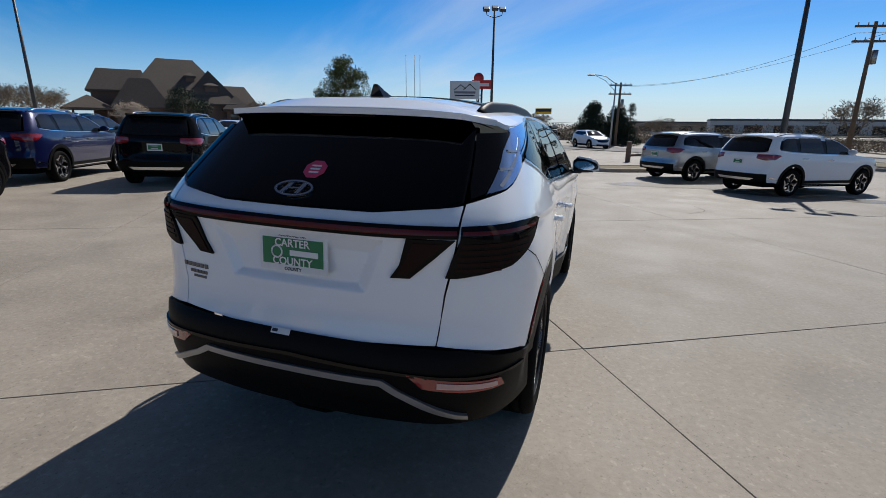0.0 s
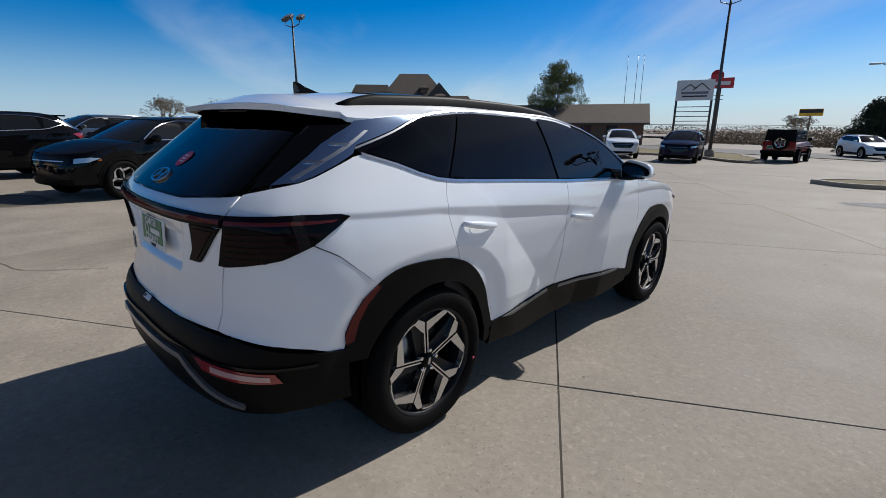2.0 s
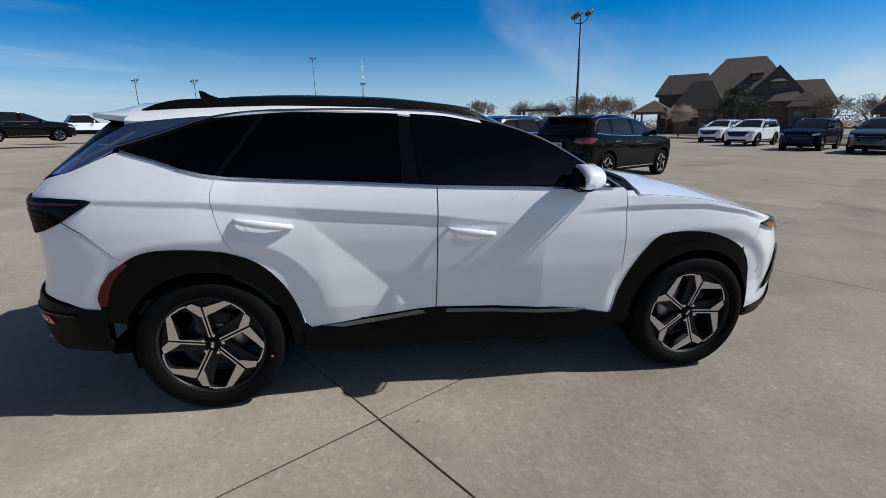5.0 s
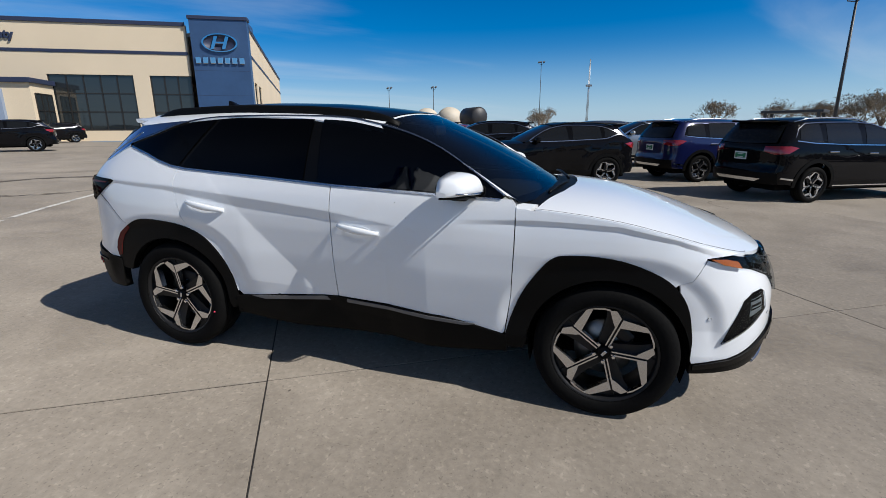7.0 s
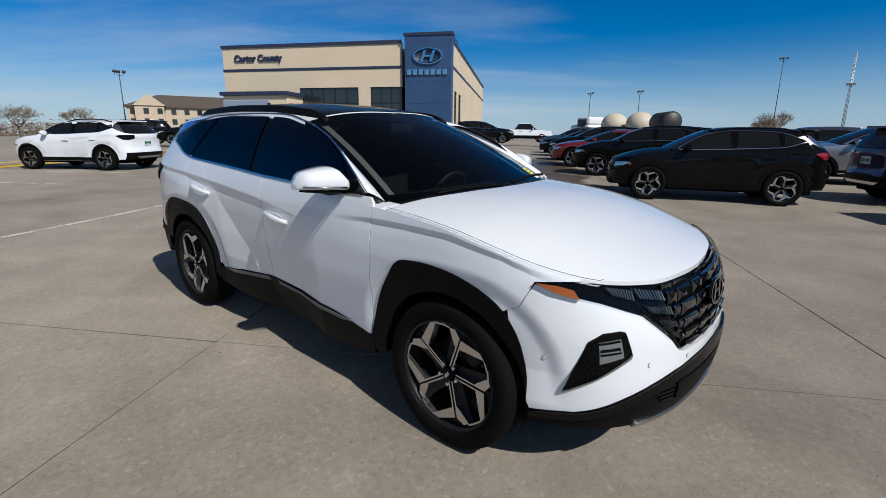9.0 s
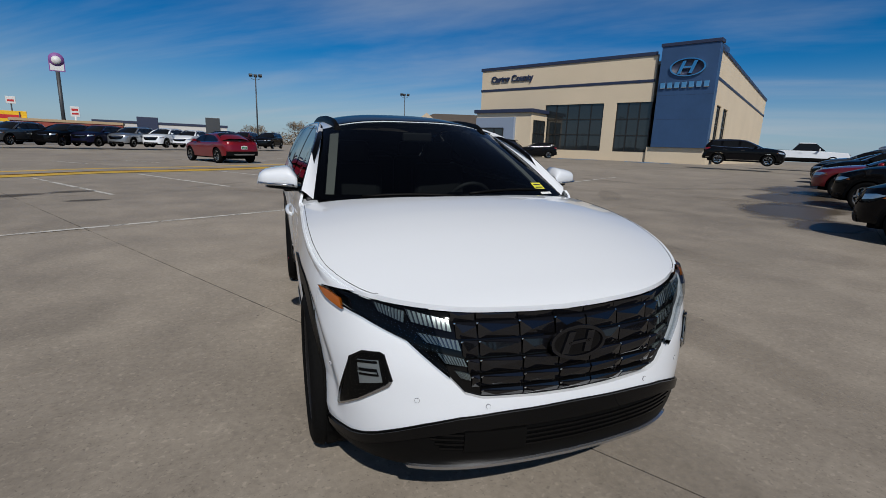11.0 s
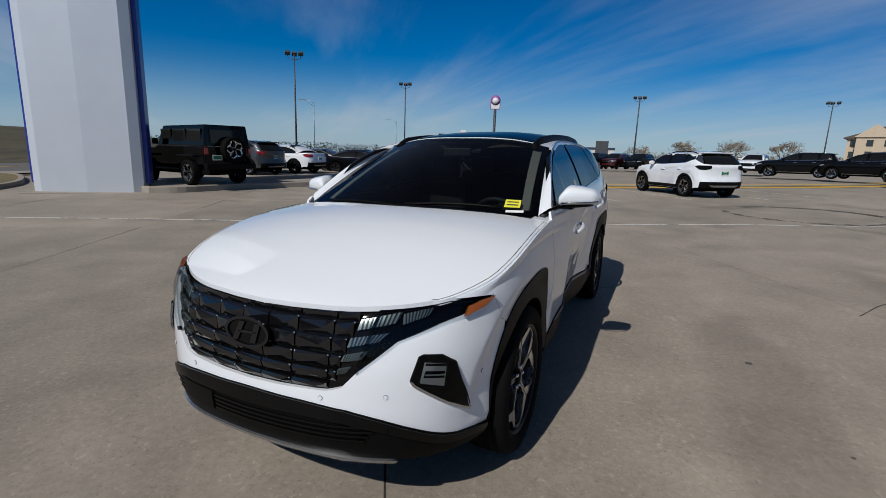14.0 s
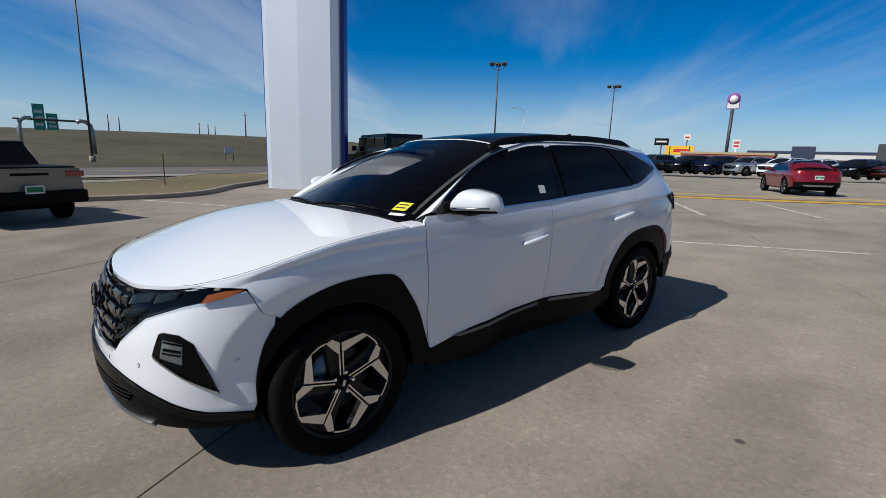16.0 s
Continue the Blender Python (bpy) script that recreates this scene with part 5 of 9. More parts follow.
    bm.faces.new(L); bm.faces.new(list(reversed(Rr)))
    for k in range(len(prof)):
        j = (k + 1) % len(prof)
        bm.faces.new((L[j], L[k], Rr[k], Rr[j]))
    bmesh.ops.recalc_face_normals(bm, faces=bm.faces[:])
    part("antenna_fin", bm, GLOSS_BLACK, car)
    # --- mirrors ---
    for s in (1, -1):
        def housing(z_low, z_high, grow, x_in=0.872, x_out=1.082):
            """A wedge drawn out sideways: flat below, its top falling to the tip, rounded to the front, flat to the rear."""
            bm = bmesh.new()
            rings = []
            for q in range(15):
                f = q / 14
                x = x_in + (x_out - x_in) * f
                end = math.sqrt(max(0.0, 1 - max(0.0, (f - 0.78) / 0.22) ** 2.2))
                beg = min(1.0, 0.62 + f * 2.2)
                zb = z_low + 0.016 * f
                zt = zb + (z_high - z_low) * (1 - 0.40 * f ** 1.8) * (0.35 + 0.65 * end) * beg
                yr = 0.552 - 0.030 * f
                dep = (0.135 - 0.055 * f ** 2) * (0.35 + 0.65 * end) + grow
                ring = []
                for p in range(17):
                    a = radians(-90 + 180 * p / 16)
                    up = math.sin(a)
                    ring.append((x, yr + dep * abs(math.cos(a)) ** 0.6, (zt + zb) / 2 + (zt - zb) / 2 * math.copysign(abs(up) ** (0.75 if up > 0 else 0.5), up)))
                rings.append([bm.verts.new((s * px, py, pz)) for px, py, pz in ring])
            for a, b in zip(rings, rings[1:]):
                for p in range(16):
                    bm.faces.new((a[p], a[p + 1], b[p + 1], b[p])).smooth = True
                bm.faces.new((a[16], a[0], b[0], b[16]))
            bm.faces.new(rings[0]); bm.faces.new(rings[-1])
            bmesh.ops.recalc_face_normals(bm, faces=bm.faces[:])
            return bm
        mirror = part("door_mirror", housing(1.156, 1.282, 0.022, 0.872, 1.095), WHITE, front_doors[0] if s > 0 else front_doors[1], "white door mirror with turn signal")
        part("mirror_base", housing(1.138, 1.162, -0.015, 0.872, 1.05), GLOSS_BLACK, mirror)
        bz = bmesh.new()
        rim = [(0.876, 1.245), (0.90, 1.266), (0.96, 1.264), (1.03, 1.246), (1.075, 1.226), (1.088, 1.196), (1.075, 1.180), (0.96, 1.164), (0.88, 1.160)]
        vs = [[bz.verts.new((s * x, 0.549 - 0.030 * (x - 0.872) / 0.222 - o, z)) for x, z in rim] for o in (0.0, 0.006)]
        bz.faces.new(vs[1])
        for q in range(len(rim)):
            bz.faces.new((vs[0][q], vs[0][(q + 1) % len(rim)], vs[1][(q + 1) % len(rim)], vs[1][q]))
        bmesh.ops.recalc_face_normals(bz, faces=bz.faces[:])
        part("mirror_frame", bz, GLOSS_BLACK, mirror)
        part("mirror_arm", box_bm(s * 0.84, 0.55, 1.135, s * 0.95, 0.64, 1.168, 0.012), GLOSS_BLACK, mirror)
        part("turn_signal", tube_bm([(s * 0.89, 0.712, 1.180), (s * 0.94, 0.708, 1.182), (s * 1.0, 0.694, 1.185), (s * 1.05, 0.668, 1.188), (s * 1.085, 0.62, 1.190)], 0.0055, 6), SATIN_CHROME, mirror)
        bm = bmesh.new()
        bmesh.ops.create_circle(bm, cap_ends=True, radius=1.0, segments=28)
        for v in bm.verts:
            x, y = v.co.x, v.co.y
            v.co = (s * (0.97 + 0.086 * x), 0.5275 - 0.0116 * x, 1.208 + 0.036 * y - 0.008 * x)
        part("mirror_glass", bm, CHROME, mirror)
    # --- handles ---
    for doors, y0, y1, z0, z1 in ((front_doors, -0.14, 0.12, 0.945, 0.915), (rear_doors, -1.20, -0.93, 1.025, 0.985)):
        for s, door in ((1, doors[0]), (-1, doors[1])):
            pts = []
            for k in range(13):
                t = k / 12
                y, z = y0 + (y1 - y0) * t, z0 + (z1 - z0) * t
                x = float(sh.at(sh.by_y(y, z), z)[0])
                pts.append((s * (x + 0.004 + 0.028 * math.sin(math.pi * t) ** 0.5), y, z))
            part("door_handle", tube_bm(pts, [0.009 + 0.006 * math.sin(math.pi * k / 12) for k in range(13)], 10, flat=1.35), WHITE, door)
            cup = [(y0 + (y1 - y0) * 0.5 + 0.085 * math.cos(a), z0 + (z1 - z0) * 0.5 - 0.014 + 0.034 * math.sin(a)) for a in np.linspace(0, 2 * math.pi, 22)[:-1]]
            cp = [(sh.by_y(y, z), z) for y, z in cup]
            me = panel_mesh("handle_cup", cp, sh.out, 0.02, 0.002, 0.004, s < 0)
            part("handle_cup", me, WHITE, door)
    # --- wheels, wells, floor ---
    for s in (1, -1):
        for y, turn in ((AXLE, -2 if s > 0 else 21), (-AXLE, 26 if s > 0 else 12)):
            add_wheel(car, s * 0.785, y, HUB_Z, s < 0, turn)
            bm = lathe_bm([(0.40, 0.10), (0.40, -0.12), (0.30, -0.13)], 40)
            bmesh.ops.delete(bm, geom=[v for v in bm.verts if v.co.z < -0.18], context="VERTS")
            bmesh.ops.reverse_faces(bm, faces=bm.faces[:])
            part("wheel_housing", bm, UNDER, car, m=pose(s * 0.74, y, HUB_Z, 0, 0, 0 if s > 0 else 180))
    for y, a in ((-AXLE, -14.0),):
        part("tyre_dot", lathe_bm([(0.0, 0.004), (0.006, 0.003), (0.007, 0.0)], 12), PINK, car, m=pose(0.785 + 0.1165, y + 0.305 * math.cos(radians(a)), HUB_Z + 0.305 * math.sin(radians(a))))
    part("floor_pan", box_bm(-0.62, -2.0, 0.22, 0.62, 1.95, 0.30, 0.03), UNDER, car)
    part("floor_pan", box_bm(-0.62, -1.9, 0.30, 0.62, 2.0, 0.50, 0.03), UNDER, car)
    part("tailpipe_heel", box_bm(-0.12, -2.2, 0.24, 0.12, -1.6, 0.34, 0.05), UNDER, car)
    # --- cabin ---
    part("cabin_floor", box_bm(-0.78, -1.9, 0.52, 0.78, 1.0, 0.60), TRIM_IN, car)
    for s in (1, -1):
        part("door_lining", box_bm(s * 0.80, -1.25, 0.55, s * 0.835, 0.88, 1.13, 0.01), TRIM_IN, car)
    bm = box_bm(-0.76, 0.42, 0.62, 0.76, 0.98, 1.07, 0.07, 3)
    dash = part("dashboard", bm, TRIM_IN, car)
    part("screen_pod", box_bm(-0.42, 0.40, 1.02, -0.16, 0.47, 1.09, 0.02), GLOSS_BLACK, dash)
    bm = bmesh.new()
    n = 32
    tor = lathe_bm([(0.175 + 0.016 * math.cos(a), 0.016 * math.sin(a)) for a in np.linspace(0, 2 * math.pi, 9)], n, "Z")
    sw = part("steering_wheel", tor, TRIM_IN, car, m=pose(-0.37, 0.33, 0.99, 66, 0, 0))
    part("wheel_boss", box_bm(-0.15, -0.035, -0.015, 0.15, 0.035, 0.015, 0.012), TRIM_IN, sw)
    def seat(x, y, w=0.5):
        bm = box_bm(x - w / 2, y - 0.25, 0.60, x + w / 2, y + 0.25, 0.80, 0.06, 3)
        box_bm(x - w / 2 + 0.02, y - 0.38, 0.70, x + w / 2 - 0.02, y - 0.20, 1.25, 0.06, 3, bm)
        return bm
    for x in (-0.37, 0.37):
        st2 = part("front_seat", seat(x, -0.10), SEAT_IN, car)
        part("headrest", box_bm(x - 0.13, -0.46, 1.24, x + 0.13, -0.34, 1.43, 0.05, 3), SEAT_IN, st2)
    bench = part("rear_bench", box_bm(-0.62, -1.42, 0.56, 0.62, -0.85, 0.66, 0.04), SEAT_IN, car)
    for x in (-0.4, 0.0, 0.4):
        part("seat_cushion", box_bm(x - 0.198, -1.28, 0.655, x + 0.198, -0.85, 0.82, 0.05, 2), SEAT_IN, bench)
        part("backrest", box_bm(x - 0.198, -1.42, 0.72, x + 0.198, -1.26, 1.27, 0.05, 2), SEAT_IN, bench)
    for x in (-0.4, 0.4):
        part("headrest", box_bm(x - 0.12, -1.47, 1.26, x + 0.12, -1.37, 1.42, 0.04, 2), SEAT_IN, bench)
    part("load_floor", box_bm(-0.7, -2.12, 0.70, 0.7, -1.45, 0.76), TRIM_IN, car)
    half = [(0.0, 0.08), (0.5, 0.0), (0.54, -0.1), (0.56, -1.55), (0.0, -1.6)]
    poly = half + [(-x, y) for x, y in reversed(half[1:-1])]
    part("headliner", panel_mesh("headliner", fine_poly(poly, 0.1), plan_map(sh.roof_z), 0.2, -0.045, 0.01), HEADLINER, car)
    part("inner_mirror", box_bm(-0.11, 0.19, 1.435, 0.11, 0.22, 1.50, 0.012), TRIM_IN, car)
    # papers on the glass
    def on_screen(name, a0, a1, t0, t1, material, off=-0.008, label="", parent=ws):
        return part(name, panel_mesh(name, [(a0, t0), (a1, t0), (a1, t1), (a0, t1)], screen, 0.05, off, 0.001), material, parent, label)
    stk = on_screen("price_sticker", -0.87, -0.76, 0.075, 0.155, YELLOW_PAPER, 0.003, "yellow sticker with dark print")
    for k in range(2):
        on_screen("print_bar", -0.855, -0.775, 0.095 + 0.03 * k, 0.105 + 0.03 * k, INK, 0.0045, parent=stk)
    on_screen("white_label", -0.90, -0.78, 0.025, 0.048, PAPER, 0.003)
    part("paper_sheet", box_bm(0.30, 0.62, 1.072, 0.52, 0.90, 1.074), PAPER, dash)
    lab = [(sh.by_y(y, z), z) for y, z in ((-0.16, 1.22), (-0.10, 1.22), (-0.10, 1.27), (-0.16, 1.27))]
    part("window_label", panel_mesh("window_label", lab, shell, 0.03, 0.004, 0.001, True), PAPER, car, "small white label on the glass")
    # wipers
    for x0, x1, y0, y1 in ((-0.05, -0.62, 1.10, 0.99), (0.55, -0.02, 1.02, 1.10)):
        z = lambda x, y: float(sh.bonnet_z(x, y)) + 0.006
        p = [(x0 + (x1 - x0) * t, y0 + (y1 - y0) * t, z(x0, y0) + 0.012 * math.sin(math.pi * t)) for t in np.linspace(0, 1, 8)]
        part("wiper", tube_bm(p, 0.009, 6), BLACK_PLASTIC, car)
    return car


hero = hero_car()

# ---- ground: one sheet, with the lot's concrete slabs lying on it ----
SLAB, NODE, DIR_A, DIR_B = 4.57, (1.12, -0.54), (0.85, 0.527), (0.527, -0.85)


def slab_cells():
    """Cells of the joint grid that the lot takes up: index pair and middle."""
    out = []
    for i in range(-9, 9):
        for j in range(-9, 9):
            x = NODE[0] + SLAB * ((i + 0.5) * DIR_A[0] + (j + 0.5) * DIR_B[0])
            y = NODE[1] + SLAB * ((i + 0.5) * DIR_A[1] + (j + 0.5) * DIR_B[1])
            if -25 < x < 14.5 and -29 < y < 26:
                out.append((i, j, x, y))
    return out


CELLS = slab_cells()
TAKEN = {(i, j) for i, j, x, y in CELLS}


def on_slabs(x, y, margin=0.0):
    """True well inside the slabbed part."""
    dx, dy = x - NODE[0], y - NODE[1]
    a, b = (dx * DIR_A[0] + dy * DIR_A[1]) / SLAB, (dx * DIR_B[0] + dy * DIR_B[1]) / SLAB
    return all((math.floor(a + p), math.floor(b + q)) in TAKEN for p in (-margin, margin) for q in (-margin, margin))


def ground_sheet():
    """One sheet from the lot out to the horizon."""
    xs = sorted(set([round(v, 3) for v in np.linspace(-60, 60, 121)] + [-2500, -1200, -600, -300, -160, -100, -75, 75, 100, 160, 300, 600, 1200, 2500]))
    verts = [(x, y, lot(x, y) - (0.014 if on_slabs(x, y, 0.3) else 0.004)) for y in xs for x in xs]
    n = len(xs)
    faces = [(j * n + i, j * n + i + 1, (j + 1) * n + i + 1, (j + 1) * n + i) for j in range(n - 1) for i in range(n - 1)]
    ob = part("ground", mesh_from("ground", verts, faces, True), CONCRETE)
    return tagged(ob, "tan concrete parking lot with dark joints and stains", "ground", kind="structure")


GROUND = ground_sheet()


def joint_mat():
    """Tarred joints, worn through to dust in places."""
    m = mat("joint_filler", (0.03, 0.027, 0.024), 0.9, vary=0.3, scale=12)
    n, l = m.node_tree.nodes, m.node_tree.links
    b = n["Principled BSDF"]
    geo = n.new("ShaderNodeNewGeometry")
    t = n.new("ShaderNodeTexNoise"); t.inputs["Scale"].default_value = 0.35; t.inputs["Detail"].default_value = 3
    l.new(geo.outputs["Position"], t.inputs["Vector"])
    r = n.new("ShaderNodeMapRange"); r.inputs["From Min"].default_value, r.inputs["From Max"].default_value = 0.5, 0.62
    l.new(t.outputs["Fac"], r.inputs["Value"])
    mx = n.new("ShaderNodeMix"); mx.data_type = "RGBA"
    mx.inputs["A"].default_value, mx.inputs["B"].default_value = (0.022, 0.019, 0.017, 1), (0.085, 0.07, 0.055, 1)
    l.new(r.outputs[0], mx.inputs["Factor"]); l.new(mx.outputs["Result"], b.inputs["Base Color"])
    return m


JOINT = joint_mat()


def soft_mat(name, color, rough, strength, scale=3.0, ring=None):
    """A stain that thins out to nothing at its edge."""
    m = mat(name, color, rough, vary=0.15, scale=8)
    n, l = m.node_tree.nodes, m.node_tree.links
    b, out = n["Principled BSDF"], n["Material Output"]
    tc = n.new("ShaderNodeTexCoord"); geo = n.new("ShaderNodeNewGeometry")
    ln = n.new("ShaderNodeVectorMath"); ln.operation = "LENGTH"
    l.new(tc.outputs["Object"], ln.inputs[0])
    t = n.new("ShaderNodeTexNoise"); t.inputs["Scale"].default_value = scale; t.inputs["Detail"].default_value = 5
    l.new(geo.outputs["Position"], t.inputs["Vector"])
    ad = n.new("ShaderNodeMath"); ad.operation = "MULTIPLY_ADD"; ad.inputs[1].default_value = 1.1
    l.new(t.outputs["Fac"], ad.inputs[0]); l.new(ln.outputs["Value"], ad.inputs[2])
    r = n.new("ShaderNodeMapRange"); r.inputs["From Min"].default_value, r.inputs["From Max"].default_value = 1.42, 1.12
    r.inputs["To Max"].default_value = strength
    l.new(ad.outputs[0], r.inputs["Value"])
    tr = n.new("ShaderNodeBsdfTransparent"); mx = n.new("ShaderNodeMixShader")
    l.new(r.outputs[0], mx.inputs[0]); l.new(tr.outputs[0], mx.inputs[1]); l.new(b.outputs[0], mx.inputs[2]); l.new(mx.outputs[0], out.inputs[0])
    return m


WET = soft_mat("wet_concrete", (0.11, 0.085, 0.06), 0.38, 0.75, 0.9)
OIL = soft_mat("oil_stain", (0.07, 0.06, 0.05), 0.6, 0.55, 2.5)
DRY_STAIN = soft_mat("water_stain", (0.20, 0.17, 0.135), 0.75, 0.13, 0.8)


def worn_mat(name, color, keep):
    """Thin paint with gaps worn through it."""
    m = mat(name, color, 0.8, vary=0.15, scale=10)
    n, l = m.node_tree.nodes, m.node_tree.links
    b, out = n["Principled BSDF"], n["Material Output"]
    geo = n.new("ShaderNodeNewGeometry")
    t = n.new("ShaderNodeTexNoise"); t.inputs["Scale"].default_value = 2.2; t.inputs["Detail"].default_value = 8; t.inputs["Roughness"].default_value = 0.75
    l.new(geo.outputs["Position"], t.inputs["Vector"])
    r = n.new("ShaderNodeMapRange"); r.inputs["From Min"].default_value, r.inputs["From Max"].default_value = keep - 0.06, keep + 0.06
    r.inputs["To Min"].default_value, r.inputs["To Max"].default_value = 0.95, 0.05
    l.new(t.outputs["Fac"], r.inputs["Value"])
    tr = n.new("ShaderNodeBsdfTransparent"); mx = n.new("ShaderNodeMixShader")
    l.new(r.outputs[0], mx.inputs[0]); l.new(tr.outputs[0], mx.inputs[1]); l.new(b.outputs[0], mx.inputs[2]); l.new(mx.outputs[0], out.inputs[0])
    return m


WORN_WHITE = worn_mat("worn_white_paint", (0.62, 0.60, 0.55), 0.56)
WORN_YELLOW = worn_mat("worn_yellow_paint", (0.52, 0.34, 0.07), 0.56)
TYRE_MARK = worn_mat("tyre_mark", (0.10, 0.085, 0.07), 0.5)
CRACK = mat("crack", (0.035, 0.03, 0.026), 0.9, vary=0.3, scale=30)

# ---- other vehicles ----
FAR_GLASS = mat("dark_car_glass", (0.008, 0.009, 0.010), 0.04, vary=0, spec=0.36)


def paint(name, color, rough=0.3, metal=0.0):
    return mat(name, color, rough, metal=metal, coat=0.38 if max(color) < 0.05 else 1.0, vary=0.02, scale=200, spec=0.0 if max(color) < 0.05 else 0.3)


PAINTS = {
    "black": paint("black_paint", (0.004, 0.004, 0.005)),
    "blue": paint("blue_paint", (0.005, 0.009, 0.06), 0.3, 0.3),
    "navy": paint("navy_paint", (0.008, 0.009, 0.03), 0.3, 0.3),
    "silver": paint("silver_paint", (0.36, 0.38, 0.40), 0.32, 0.7),
    "grey": paint("grey_paint", (0.06, 0.065, 0.07), 0.32, 0.5),
    "white": WHITE,
    "red": paint("red_paint", (0.20, 0.006, 0.012), 0.3, 0.2),
    "maroon": paint("maroon_paint", (0.07, 0.008, 0.01), 0.3, 0.2),
    "tan": paint("tan_paint", (0.22, 0.195, 0.145), 0.35),
}

SUV_SHELL = Shell(
    plan=[(0, 2.29), (0.3, 2.28), (0.6, 2.2), (0.76, 2.08), (0.85, 1.9), (0.893, 1.7), (0.905, 1.4), (0.905, 0.9), (0.905, 0.0), (0.91, -0.9), (0.915, -1.4), (0.905, -1.8), (0.87, -2.05), (0.78, -2.2), (0.58, -2.29), (0.3, -2.325), (0, -2.332)],
    side=[(0.15, 0.9), (0.3, 0.955), (0.5, 0.985), (0.75, 1.0), (0.95, 0.995), (1.05, 0.975), (1.17, 0.945), (1.35, 0.872), (1.5, 0.79), (1.56, 0.735), (1.66, 0.5)],
    nose=[(0.15, 2.12), (0.3, 2.25), (0.45, 2.29), (0.7, 2.28), (0.85, 2.24), (0.95, 2.17), (1.05, 2.0), (1.2, 1.7), (1.66, 1.5)],
    tail=[(0.15, -2.13), (0.4, -2.32), (0.58, -2.33), (0.75, -2.28), (1.0, -2.285), (1.12, -2.25), (1.3, -2.14), (1.5, -1.98), (1.66, -1.85)],
    bonnet=[(0.6, 1.16), (1.0, 1.15), (1.4, 1.12), (1.8, 1.06), (2.05, 0.99), (2.2, 0.92), (2.3, 0.86)],
    roof=[(0.5, 1.47), (0.15, 1.575), (-0.3, 1.63), (-0.9, 1.645), (-1.5, 1.625), (-2.0, 1.57)],
)
SEDAN_SHELL = Shell(
    plan=[(0, 2.31), (0.3, 2.29), (0.58, 2.2), (0.75, 2.05), (0.85, 1.85), (0.893, 1.6), (0.905, 1.3), (0.90, 0.8), (0.90, -0.5), (0.91, -1.3), (0.895, -1.75), (0.85, -2.05), (0.74, -2.22), (0.5, -2.31), (0, -2.34)],
    side=[(0.15, 0.9), (0.3, 0.955), (0.5, 0.985), (0.72, 1.0), (0.88, 0.995), (0.98, 0.97), (1.06, 0.935), (1.2, 0.86), (1.35, 0.765), (1.42, 0.70), (1.5, 0.55)],
    nose=[(0.15, 2.14), (0.3, 2.28), (0.45, 2.31), (0.65, 2.29), (0.78, 2.2), (0.85, 2.1), (0.95, 1.9), (1.5, 1.5)],
    tail=[(0.15, -2.15), (0.4, -2.33), (0.6, -2.34), (0.85, -2.30), (1.0, -2.25), (1.08, -2.2), (1.2, -2.0), (1.5, -1.7)],
    bonnet=[(0.6, 1.06), (1.0, 1.035), (1.4, 0.99), (1.8, 0.92), (2.05, 0.85), (2.2, 0.79), (2.31, 0.73)],
    roof=[(0.7, 1.2), (0.35, 1.36), (0.0, 1.435), (-0.4, 1.455), (-0.8, 1.43), (-1.2, 1.345), (-1.6, 1.2), (-2.0, 1.05)],
    roof_half=0.6, roof_drop=0.07,
)
STYLE = {
    "suv": dict(shell=SUV_SHELL, k=(1.02, 1.03, 1.02), belt=[(-1.88, 1.20), (-1.5, 1.16), (-0.6, 1.13), (0.3, 1.12), (0.82, 1.115)], top=[(-1.90, 1.24), (-1.82, 1.40), (-1.65, 1.505), (-1.2, 1.53), (-0.4, 1.54), (0.0, 1.51), (0.3, 1.43), (0.6, 1.28), (0.84, 1.12)], cuts=(-1.3, -1.2, -0.33, -0.22), tail_z=1.12, roof_end=-1.93, glass_top=1.48, clad=True),
    "crossover": dict(shell=HERO, k=(0.985, 0.95, 0.965), belt=BELT, top=WINTOP[::5] + [WINTOP[-1]], cuts=(-1.27, -1.2, -0.38, -0.27), tail_z=1.17, roof_end=-1.72, glass_top=1.46, clad=True),
    "hatch": dict(shell=HERO, k=(0.965, 0.905, 0.94), belt=BELT, top=WINTOP[::5] + [WINTOP[-1]], cuts=(-1.27, -1.2, -0.38, -0.27), tail_z=1.17, roof_end=-1.72, glass_top=1.46, clad=True),
    "sedan": dict(shell=SEDAN_SHELL, k=(1.0, 1.03, 1.0), belt=[(-1.62, 1.03), (-1.2, 1.02), (-0.5, 1.005), (0.3, 0.985), (0.95, 0.965)], top=[(-1.66, 1.04), (-1.45, 1.14), (-1.15, 1.26), (-0.8, 1.335), (-0.4, 1.36), (0.0, 1.345), (0.35, 1.26), (0.65, 1.12), (0.97, 0.97)], cuts=(-1.1, -1.02, -0.25, -0.15), tail_z=1.03, roof_end=-1.62, glass_top=1.3, clad=False),
}
_cars = {}


